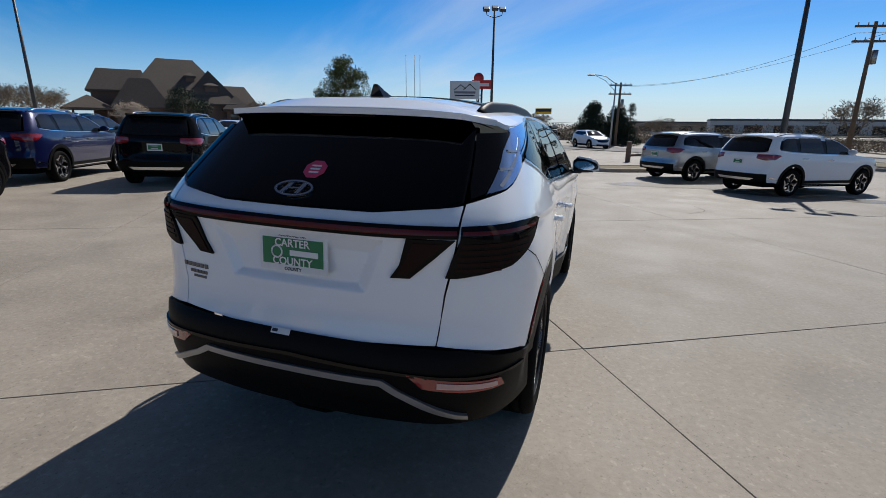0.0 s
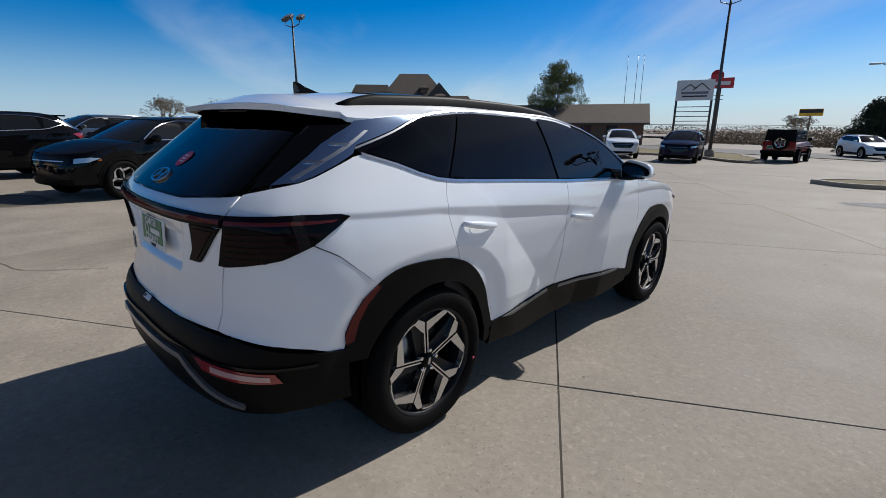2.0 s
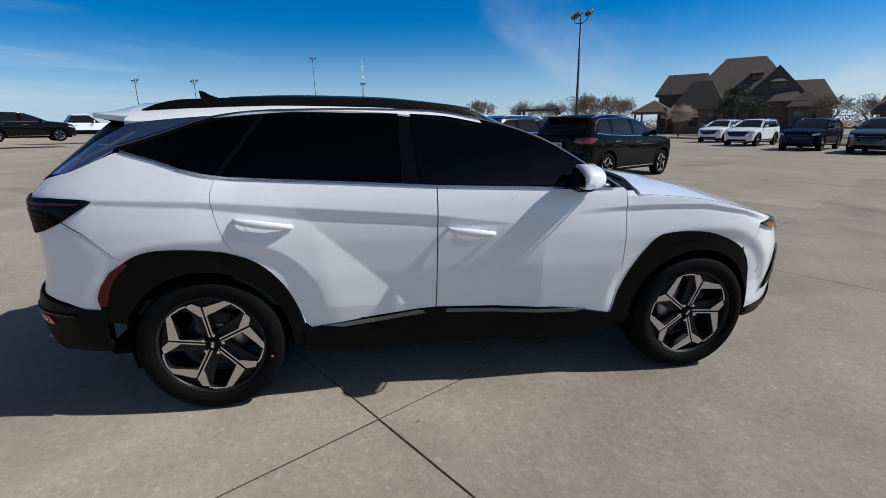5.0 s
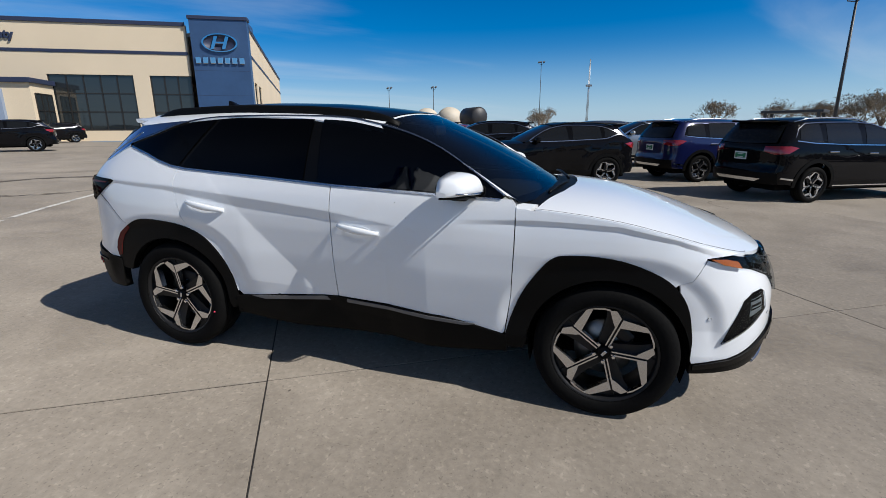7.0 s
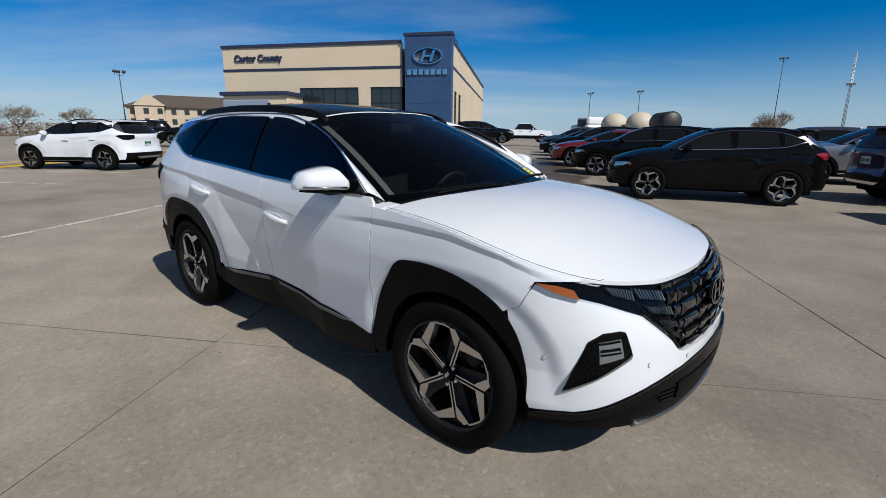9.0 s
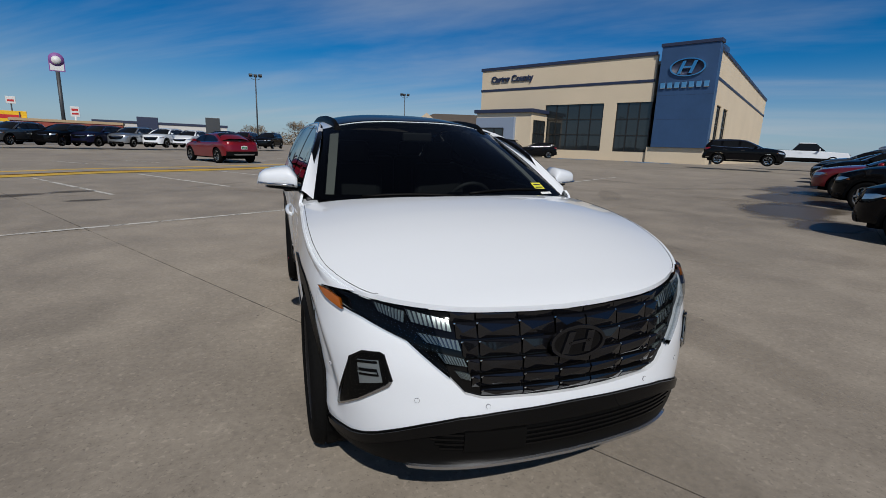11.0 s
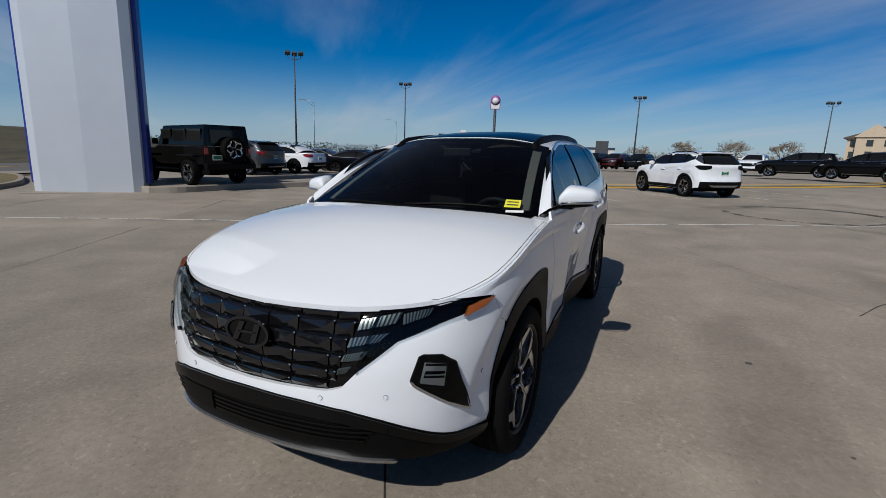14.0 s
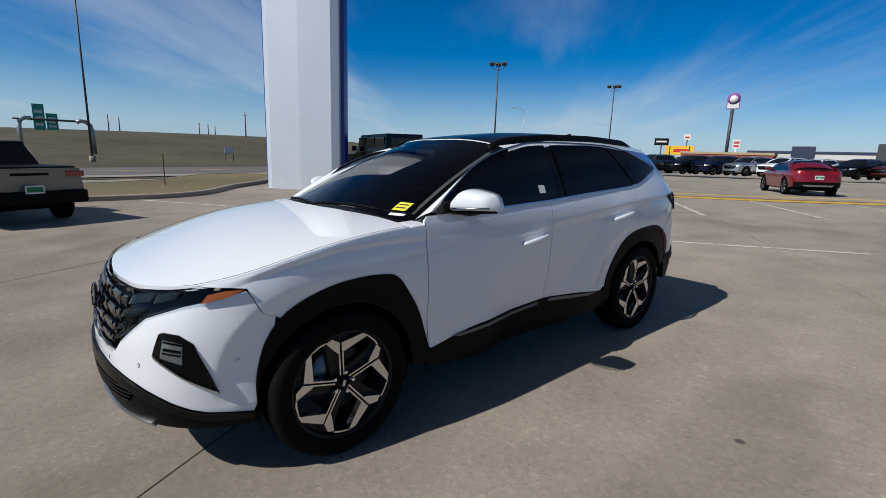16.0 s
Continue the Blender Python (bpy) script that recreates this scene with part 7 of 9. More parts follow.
def box_car(name, label, category, m, color, kind):
    """A boxy off-roader with a spare wheel, or a crew-cab pickup."""
    pm = PAINTS[color]
    car = thing(name, label, category, m, G_LOT)
    L = 2.1 if kind == "jeep" else 2.55
    ax = 1.25 if kind == "jeep" else 1.6
    r = 1.06
    zb = 0.55
    def wedge(name, prof, x, material, taper=0.0, parent=car, lab=""):
        """A slab of the side outline prof, as wide as x on both sides, drawn in by taper at its top."""
        z0, z1 = min(p[1] for p in prof), max(p[1] for p in prof)
        w = lambda z: x - taper * (z - z0) / max(1e-6, z1 - z0)
        bm = bmesh.new()
        a = [bm.verts.new((w(z), y, z)) for y, z in prof]
        b = [bm.verts.new((-w(z), y, z)) for y, z in prof]
        bm.faces.new(a); bm.faces.new(b[::-1])
        n = len(prof)
        for k in range(n):
            bm.faces.new((a[(k + 1) % n], a[k], b[k], b[(k + 1) % n]))
        bmesh.ops.recalc_face_normals(bm, faces=bm.faces[:])
        bmesh.ops.bevel(bm, geom=[e for e in bm.edges if e.calc_face_angle(0) > 0.5], offset=0.03, segments=2, affect="EDGES", profile=0.5)
        return part(name, bm, material, parent, lab)
    if kind == "jeep":
        wedge("body", [(-L, 0.62), (-L, 1.18), (0.75, 1.18), (0.85, 1.12), (L - 0.2, 1.08), (L - 0.12, 0.6)], 0.78, pm, 0.02)
        wedge("cabin", [(-L + 0.03, 1.19), (-L + 0.06, 1.82), (0.35, 1.80), (0.72, 1.19)], 0.76, GLOSS_BLACK if color == "black" else BLACK_PLASTIC, 0.08)
        for s in (1, -1):
            for y0, y1 in ((-1.9, -1.15), (-1.05, -0.3), (-0.2, 0.42)):
                part("side_window", box_bm(s * 0.715, y0, 1.30, s * 0.742, y1, 1.70, 0.01), FAR_GLASS, car)
            for a in (ax, -ax):
                wedge_f = box_bm(s * 0.74, a - 0.5, 0.86, s * 0.94, a + 0.5, 0.93, 0.03)
                part("wheel_arch", wedge_f, BLACK_PLASTIC, car)
            part("side_step", box_bm(s * 0.72, -0.75, 0.44, s * 0.86, 0.75, 0.50, 0.02), BLACK_PLASTIC, car)
            part("tail_lamp", box_bm(s * 0.66, -L - 0.03, 0.95, s * 0.78, -L + 0.03, 1.14, 0.012), RED_LENS, car)
            part("door_mirror", box_bm(s * 0.82, 0.45, 1.22, s * 1.0, 0.53, 1.40, 0.03), BLACK_PLASTIC, car)
        part("rear_glass", box_bm(-0.55, -L - 0.0, 1.28, 0.55, -L + 0.05, 1.68, 0.01), FAR_GLASS, car)
        part("windscreen", box_bm(-0.6, 0.50, 1.25, 0.6, 0.53, 1.72, 0.01), FAR_GLASS, car)
        part("front_bumper", box_bm(-0.82, L - 0.15, 0.5, 0.82, L + 0.12, 0.68, 0.03), BLACK_PLASTIC, car)
        part("rear_bumper", box_bm(-0.82, -L - 0.16, 0.5, 0.82, -L + 0.03, 0.68, 0.03), BLACK_PLASTIC, car)
        spare = add_wheel(car, 0, 0, 0, False, 10, 1.05, ("barrel", "flange", "spoke_web", "spoke_face", "hub_cap"))
        spare.matrix_basis = pose(0.08, -L - 0.13, 1.10, 0, 0, -90) @ Matrix.Scale(1.05, 4)
        yp = -L - 0.02
    else:
        wedge("body", [(-L, 0.55), (-L, 1.12), (0.9, 1.12), (1.2, 1.10), (L - 0.15, 1.04), (L, 0.8), (L, 0.5)], 0.90, pm, 0.05)
        wedge("cabin", [(-0.85, 1.12), (-0.45, 1.66), (0.5, 1.68), (1.15, 1.12)], 0.80, FAR_GLASS, 0.14)
        wedge("roof", [(-0.5, 1.63), (-0.42, 1.70), (0.45, 1.71), (0.56, 1.64)], 0.68, pm, 0.03)
        part("bed_cover", box_bm(-0.78, -L + 0.03, 1.11, 0.78, -0.85, 1.15, 0.015), BLACK_PLASTIC, car)
        part("lower_cladding", box_bm(-0.915, -L - 0.02, 0.42, 0.915, L + 0.02, 0.62, 0.03), BLACK_PLASTIC, car)
        part("tailgate_band", box_bm(-0.3, -L - 0.012, 0.98, 0.3, -L + 0.02, 1.03, 0.008), BLACK_PLASTIC, car)
        part("rear_bumper", box_bm(-0.9, -L - 0.12, 0.42, 0.9, -L + 0.05, 0.68, 0.04), BLACK_PLASTIC, car)
        for s in (1, -1):
            part("tail_lamp", box_bm(s * 0.58, -L - 0.02, 0.94, s * 0.905, -L + 0.1, 1.06, 0.015), RED_LENS if color != "white" else DARK_RED, car)
            part("headlamp", box_bm(s * 0.55, L - 0.06, 0.86, s * 0.86, L + 0.02, 0.98, 0.015), LAMP_SILVER, car)
            part("door_mirror", box_bm(s * 0.88, 0.72, 1.14, s * 1.08, 0.80, 1.30, 0.03), pm, car)
            for y in (-0.3, 0.55):
                part("door_handle", box_bm(s * 0.885, y - 0.1, 0.98, s * 0.915, y + 0.1, 1.01, 0.008), pm, car)
        part("grille", box_bm(-0.55, L - 0.05, 0.66, 0.55, L + 0.02, 0.9, 0.02), GLOSS_BLACK, car)
        yp = -L - 0.13
    for s in (1, -1):
        for a in (ax, -ax):
            add_wheel(car, s * 0.78, a, 0.365 * r, s < 0, 25 * s + a * 20, r, ("barrel", "flange", "spoke_web", "spoke_face", "hub_cap"))
    part("floor_pan", box_bm(-0.62, -L + 0.1, 0.32, 0.62, L - 0.1, 0.6, 0.03), UNDER, car)
    p = part("number_plate", box_bm(-0.1525, -0.006, -0.078, 0.1525, 0.006, 0.078, 0.004), WHITE_PLASTIC, car, m=pose(-0.4 if kind == "jeep" else 0.0, yp - 0.012, 0.85 if kind == "jeep" else 0.72))
    part("plate_face", box_bm(-0.13, -0.003, -0.05, 0.13, 0.003, 0.05), GREEN, p, m=pose(0, -0.006, 0))
    return car


box_car("off_roader", "black boxy off-roader with a spare wheel behind the sign pillar", "car", ground_pose(14.4, -8.5, 0.98, -0.15, 0.183) @ Matrix.Scale(1.1, 4), "black", "jeep")
box_car("off_roader", "red boxy off-roader with a tail-mounted spare wheel", "car", ground_pose(-2.75, 31.6, 0.05, 1.0), "red", "jeep")
box_car("pickup_truck", "tan pickup with black cladding and green plate", "truck", ground_pose(11.74, 3.53, 0.94, 0.34), "tan", "pickup")
box_car("pickup_truck", "white crew-cab pickup beside the showroom", "truck", ground_pose(-36.4, -20.9, -0.6, 0.8, 0.36), "white", "pickup")

# ---- showroom ----
STUCCO = mat("cream_stucco", (0.69, 0.575, 0.415), 0.9, vary=0.05, scale=14, bump=0.25, big=0.05, bigscale=0.25)
BLUE_PANEL = mat("blue_metal_panel", (0.05, 0.105, 0.215), 0.42, metal=0.35, vary=0.04, scale=3, big=0.06)
NAVY_TRIM = mat("navy_coping", (0.025, 0.035, 0.075), 0.5, vary=0.06)
LIGHT_PANEL = mat("pale_blue_panel", (0.26, 0.32, 0.42), 0.45, vary=0.05)
SHOW_GLASS = mat("showroom_glass", (0.02, 0.025, 0.028), 0.03, vary=0, spec=0.8)
MULLION = mat("bronze_mullion", (0.02, 0.018, 0.016), 0.4, vary=0.05)
STEEL = mat("galvanised_steel", (0.38, 0.39, 0.40), 0.45, metal=0.8, vary=0.1, scale=8)
DARK_STEEL = mat("dark_painted_steel", (0.05, 0.055, 0.06), 0.5, vary=0.1, scale=8)
WOOD = mat("weathered_wood", (0.16, 0.11, 0.075), 0.85, vary=0.2, scale=12, bump=0.2)
BARK = mat("bark", (0.12, 0.095, 0.075), 0.9, vary=0.25, scale=20, bump=0.4)
TWIG = mat("bare_twigs", (0.22, 0.175, 0.125), 0.9, vary=0.25, scale=3)
BLOSSOM = mat("white_blossom", (0.62, 0.55, 0.47), 0.8, vary=0.15, scale=3)
NEEDLES = mat("evergreen_needles", (0.14, 0.155, 0.05), 0.75, vary=0.4, scale=2.2, random_vary=0.1)
CEDAR = mat("cedar_needles", (0.022, 0.035, 0.016), 0.8, vary=0.4, scale=2.2)
ROOF_TILE = mat("brown_shingle", (0.095, 0.075, 0.06), 0.85, vary=0.15, scale=6, bump=0.3, big=0.08)
BRICK = mat("red_brown_brick", (0.20, 0.10, 0.07), 0.85, vary=0.15, scale=10, bump=0.3)
GRASS = mat("dry_grass", (0.15, 0.122, 0.058), 0.95, vary=0.3, scale=7, big=0.25, bigscale=0.12, bump=0.5)
FIELD = mat("field_grass", (0.070, 0.060, 0.030), 0.95, vary=0.4, scale=0.9, big=0.4, bigscale=0.06, bump=0.6)
ASPHALT = mat("road_asphalt", (0.13, 0.125, 0.12), 0.85, vary=0.1, scale=30, big=0.1)
KERB = mat("kerb_concrete", (0.30, 0.265, 0.22), 0.8, vary=0.12, scale=20, bump=0.2, big=0.1)
YELLOW = mat("kerb_yellow", (0.62, 0.40, 0.06), 0.75, vary=0.18, scale=9, big=0.12)
LINE_BLUE = mat("bay_blue", (0.10, 0.24, 0.42), 0.8, vary=0.15, scale=10)
SILVER_CLAD = mat("white_aluminium_panel", (0.64, 0.68, 0.73), 0.38, metal=0.25, vary=0.02, scale=2, big=0.03)
BLUE_EDGE = mat("royal_blue_edge", (0.02, 0.04, 0.28), 0.3, vary=0.04)
SIGN_WHITE = mat("sign_white", (0.72, 0.72, 0.70), 0.5, vary=0.05)
SIGN_RED = mat("sign_red", (0.55, 0.03, 0.03), 0.45, vary=0.05)
SIGN_YELLOW = mat("sign_yellow", (0.85, 0.50, 0.02), 0.45, vary=0.05)
SIGN_GREEN = mat("sign_green", (0.02, 0.33, 0.22), 0.45, vary=0.05)
SIGN_PURPLE = mat("sign_purple", (0.25, 0.10, 0.32), 0.5, vary=0.05)


def showroom():
    m = pose(-24.3, -53.3, 0.2, 0, 0, 118.6)
    b = thing("car_showroom", "cream stucco car showroom with a blue tower and tall windows", "building", m, kind="structure")
    H, Lf, D = 10.85, 26.45, 46.0
    # front wall as piers and panels round the openings
    bm = bmesh.new()
    box_bm(0, 0, 0, 9.25, 0.4, H, bm=bm)
    box_bm(9.25, 0, 6.45, 21.1, 0.4, H, bm=bm)
    box_bm(9.25, 0, 0, 21.1, 0.4, 1.55, bm=bm)
    box_bm(16.2, 0, 1.55, 17.55, 0.4, 6.45, bm=bm)
    part("front_wall", bm, STUCCO, b)

    def splay(bm):
        """The side towards the lot runs back at a slant."""
        for v in bm.verts:
            if v.co.x > 26.0 and v.co.y > 0.5:
                v.co.x -= 0.06 * (v.co.y - 0.5)
        return bm
    part("tower_plinth", box_bm(21.1, -0.25, 0, 26.6, 0.4, 2.1, 0.02), STUCCO, b)
    bm = bmesh.new()
    box_bm(26.05, 0.4, 0, 26.45, 2.2, H, bm=bm)
    box_bm(26.05, 2.2, 6.2, 26.45, 8.8, H, bm=bm)
    box_bm(26.05, 2.2, 0, 26.45, 8.8, 0.6, bm=bm)
    box_bm(26.05, 4.6, 0.6, 26.45, 6.0, 6.2, bm=bm)
    box_bm(26.05, 8.8, 0, 26.45, D, H, bm=bm)
    part("side_wall", splay(bm), STUCCO, b)
    part("side_wall", box_bm(0, 0.4, 0, 0.4, D, H), STUCCO, b)
    part("back_wall", box_bm(0, D - 0.4, 0, Lf - 2.9, D, H), STUCCO, b)
    part("roof", box_bm(0.4, 0.4, H - 0.9, Lf - 3.2, D - 0.4, H - 0.6), mat("roof_membrane", (0.4, 0.4, 0.38), 0.9), b)
    # coping and string course
    for nm, z0, z1, o in (("coping", H - 0.12, H + 0.22, 0.12), ("string_course", 8.28, 8.55, 0.06)):
        part(nm, box_bm(-o, -o, z0, 21.1, 0.0 - 0.005, z1, 0.02), NAVY_TRIM, b)
        part(nm, splay(box_bm(Lf + 0.005, 0.2, z0, Lf + o, D + o, z1, 0.02)), NAVY_TRIM, b)
        part(nm, box_bm(-o, 0.0, z0, -0.005, D, z1, 0.02), NAVY_TRIM, b)
    # glazing
    def window(x0, x1, z0, z1, cols, rows, y=0.16, along="x"):
        def bx(a0, a1, c0, c1, y0, y1):
            return box_bm(a0, y0, c0, a1, y1, c1) if along == "x" else splay(box_bm(Lf - 0.4 + (0.4 - y1), a0, c0, Lf - 0.4 + (0.4 - y0), a1, c1))
        w = part("show_window", bx(x0, x1, z0 - 0.05, z0 + 0.06, y - 0.06, y + 0.12), MULLION, b, "tall dark-framed showroom window")
        dx, dz = (x1 - x0) / cols, (z1 - z0) / rows
        for c in range(cols):
            for r in range(rows):
                part("pane", bx(x0 + c * dx + 0.03, x0 + (c + 1) * dx - 0.03, z0 + r * dz + 0.03, z0 + (r + 1) * dz - 0.03, y, y + 0.02), SHOW_GLASS, w)
        for c in range(cols + 1):
            part("mullion", bx(x0 + c * dx - 0.05, x0 + c * dx + 0.05, z0, z1, y - 0.05, y + 0.07), MULLION, w)
        for r in range(1, rows + 1):
            part("transom", bx(x0, x1, z0 + r * dz - 0.05, z0 + r * dz + 0.05, y - 0.045, y + 0.065), MULLION, w)
    window(9.3, 16.15, 1.6, 6.45, 5, 3)
    window(17.6, 21.05, 1.55, 6.45, 3, 3)
    window(2.25, 4.55, 0.65, 6.2, 3, 3, along="y")
    window(6.05, 8.75, 0.65, 6.2, 3, 3, along="y")
    # blue tower
    part("tower", box_bm(21.6, -0.55, 2.1, 26.55, 0.38, 11.35, 0.02), BLUE_PANEL, b, "blue metal tower with oval emblem")
    part("tower_cap", box_bm(21.5, -0.65, 11.3, 26.65, 0.5, 11.6, 0.03), NAVY_TRIM, b)
    for z in (4.7, 6.9):
        part("panel_joint", box_bm(21.62, -0.556, z, 26.53, -0.55, z + 0.02), NAVY_TRIM, b)
    part("tower_side", box_bm(26.05, 0.4, H, 26.5, 3.0, 11.35), BLUE_PANEL, b)
    bm = bmesh.new()
    n = 48
    for rr, y0, y1 in ((1.0, -0.56, -0.74),):
        ring = lambda k, y: [bm.verts.new((24.08 + 1.55 * k * math.cos(2 * math.pi * i / n), y, 9.32 + 0.80 * k * math.sin(2 * math.pi * i / n))) for i in range(n)]
        a, c, d, e = ring(1.0, y0), ring(1.0, y1), ring(0.90, y1), ring(0.90, y0)
        for r0, r1 in ((a, c), (c, d), (d, e)):
            for i in range(n):
                bm.faces.new((r0[i], r0[(i + 1) % n], r1[(i + 1) % n], r1[i]))
    bmesh.ops.recalc_face_normals(bm, faces=bm.faces[:])
    emb = part("emblem_ring", bm, CHROME, b, "chrome oval emblem")
    part("emblem_disc", lathe_bm([(0.0, -0.05), (0.88, -0.05), (0.9, 0.05)], 40, "Z"), NAVY_TRIM, emb, m=pose(24.08, -0.62, 9.32, 90, 0, 0) @ Matrix.Diagonal((1.6, 0.85, 1, 1)))
    for s, x in ((1, -0.55), (1, 0.42)):
        bm = bmesh.new()
        q = [(x - 0.28, -0.55), (x + 0.02, -0.55), (x + 0.42, 0.55), (x + 0.12, 0.55)]
        fr = [bm.verts.new((24.08 + a, -0.78, 9.32 + z)) for a, z in q]
        bk = [bm.verts.new((24.08 + a, -0.68, 9.32 + z)) for a, z in q]
        bm.faces.new(fr)
        for i in range(4):
            bm.faces.new((fr[i], bk[i], bk[(i + 1) % 4], fr[(i + 1) % 4]))
        bmesh.ops.recalc_face_normals(bm, faces=bm.faces[:])
        part("emblem_stroke", bm, CHROME, emb)
    part("emblem_stroke", box_bm(23.55, -0.77, 9.24, 24.65, -0.69, 9.42, 0.02), CHROME, emb)
    # wordmark as plain blocks, one for each letter
    x = 21.85
    for k in range(7):
        part("wordmark_block", box_bm(x, -0.72, 7.5, x + 0.46, -0.58, 8.1, 0.05), CHROME, b)
        x += 0.63
    part("wall_letters", text_mesh("Carter County", 0.97, 0.06, 0.035), NAVY_TRIM, b, "navy raised wall letters", pose(4.45, -0.09, 9.62))
    # entrance block
    part("entrance_block", box_bm(2.1, -3.4, 0, 9.6, -0.01, 5.4), STUCCO, b)
    part("entrance_coping", box_bm(1.85, -3.7, 5.4, 9.85, -0.02, 5.8, 0.04), NAVY_TRIM, b)
    part("portal", box_bm(2.25, -3.75, 0, 7.6, -3.41, 4.9, 0.02), LIGHT_PANEL, b)
    part("entrance_glass", box_bm(2.5, -3.78, 0.05, 6.2, -3.755, 3.7), SHOW_GLASS, b)
    for x in (2.5, 3.73, 4.97, 6.2):
        part("door_post", box_bm(x - 0.06, -3.82, 0.05, x + 0.06, -3.75, 3.7), MULLION, b)
    for z in (2.4, 3.7):
        part("door_transom", box_bm(2.5, -3.82, z - 0.06, 6.2, -3.75, z + 0.06), MULLION, b)
    part("side_pane", box_bm(9.605, -2.9, 0.6, 9.62, -0.5, 4.6), SHOW_GLASS, b)
    for y in (-2.9, -2.1, -1.3, -0.5):
        part("door_post", box_bm(9.6, y - 0.04, 0.6, 9.66, y + 0.04, 4.6), MULLION, b)
    for z in (0.6, 1.9, 3.2, 4.6):
        part("door_transom", box_bm(9.6, -2.9, z - 0.04, 9.66, -0.5, z + 0.04), MULLION, b)


showroom()


# ---- brand pillar ----
def pillar():
    # broad face to the lot; base corners at the kerb
    a, c = Vector((16.0, -4.25, 0)), Vector((13.75, -6.18, 0))
    mid = (a + c) / 2
    d = (a - c).normalized()
    w = (a - c).length / 2
    ang = math.degrees(math.atan2(d.y, d.x))
    p = thing("sign_pillar", "tall white aluminium sign pillar with royal blue edges", "sign", pose(mid.x, mid.y, lot(mid.x, mid.y) - 0.02, 0, 0, ang))
    bm = bmesh.new()
    prof = [(-w, 0.0), (-w + 0.25, 0.16), (0, 0.22), (w - 0.25, 0.16), (w, 0.0), (w, -0.5), (-w, -0.5)]
    lo = [bm.verts.new((x, y, 0.03)) for x, y in prof]
    hi = [bm.verts.new((x, y, 12.0)) for x, y in prof]
    bm.faces.new(hi); bm.faces.new(lo[::-1])
    for k in range(len(prof)):
        j = (k + 1) % len(prof)
        bm.faces.new((lo[k], lo[j], hi[j], hi[k]))
    bmesh.ops.recalc_face_normals(bm, faces=bm.faces[:])
    part("cladding", bm, SILVER_CLAD, p)
    for s in (1, -1):
        part("edge_fin", box_bm(s * (w + 0.005), -0.55, 0.3, s * (w + 0.14), -0.18, 12.0, 0.015), BLUE_EDGE, p)
    for z in (2.2, 4.4, 6.6):
        part("panel_joint", box_bm(-w + 0.02, -0.506, z, w - 0.02, -0.5, z + 0.008), STEEL, p)
    part("footing", box_bm(-w - 0.2, -0.7, -0.1, w + 0.2, 0.5, 0.04, 0.02), KERB, p)


pillar()


# ---- light poles, utility poles ----
def light_pole(x, y, h, r=0.09, heads=3, z=None, label="tall steel lot light with floodlight heads", rot=0):
    z = lot(x, y) if z is None else z
    p = thing("lot_light", label, "street lamp", pose(x, y, z, 0, 0, rot), "lot lights")
    part("footing", cyl_bm((0, 0, -0.1), (0, 0, 0.55), r * 2.6, r * 2.6, 14), KERB, p)
    part("shaft", cyl_bm((0, 0, 0.5), (0, 0, h), r, r * 0.55, 12), DARK_STEEL, p)
    part("crossarm", tube_bm([(-0.55, 0, h - 0.1), (-0.5, 0, h - 0.35), (0, 0, h - 0.5), (0.5, 0, h - 0.35), (0.55, 0, h - 0.1)], 0.03, 6), DARK_STEEL, p)
    for k in range(heads):
        s = (-1, 1, 0)[k]
        part("floodlight", box_bm(s * 0.55 - 0.22, -0.2, -0.06, s * 0.55 + 0.22, 0.2, 0.14, 0.05), DARK_STEEL, p, m=pose(0, 0.12 if s else -0.2, h, 38, 0, 0))
        part("lamp_glass", box_bm(s * 0.55 - 0.17, -0.15, 0.141, s * 0.55 + 0.17, 0.15, 0.15), LAMP_SILVER, p, m=pose(0, 0.12 if s else -0.2, h, 38, 0, 0))


for x, y, h, rot in ((-6.4, 29.9, 9.2, 20), (-25.05, 12.65, 7.6, 20), (-106.6, -9.7, 15.4, 80), (-86.5, -37.0, 9.0, 60), (-87.7, -28.2, 9.0, 60), (-19.9, -74.2, 8.9, 0), (2.5, -62.5, 8.9, 0), (28.8, -29.9, 9.4, 40), (28.6, -49.0, 9.55, 20), (6.75, 14.8, 6.4, 0), (46.0, -0.5, 15.0, 0)):
    light_pole(x, y, h, 0.11 if abs(x) < 10 else 0.09, 3 if x < 30 else 2, rot=rot)


def street_lamp(x, y, h, arm, z=None):
    z = lot(x, y) if z is None else z
    p = thing("street_lamp", "galvanised street lamp with a truss arm", "street lamp", pose(x, y, z))
    part("shaft", cyl_bm((0, 0, 0), (0, 0, h), 0.09, 0.06, 10), STEEL, p)
    part("arm", tube_bm([(0, 0, h - 0.1), (arm * 0.5, 0, h + 0.55), (arm, 0, h + 0.7)], 0.035, 6), STEEL, p)
    part("arm", tube_bm([(0, 0, h - 0.7), (arm * 0.5, 0, h + 0.2), (arm * 0.95, 0, h + 0.62)], 0.025, 6), STEEL, p)
    part("lamp_head", box_bm(min(arm, arm * 1.35), -0.1, h + 0.62, max(arm, arm * 1.35), 0.1, h + 0.74, 0.04), STEEL, p)


street_lamp(1.9, 41.9, 5.6, -1.8)
street_lamp(63.0, -73.0, 10.5, 3.0)
street_lamp(72.0, -120.0, 10.5, 3.0)


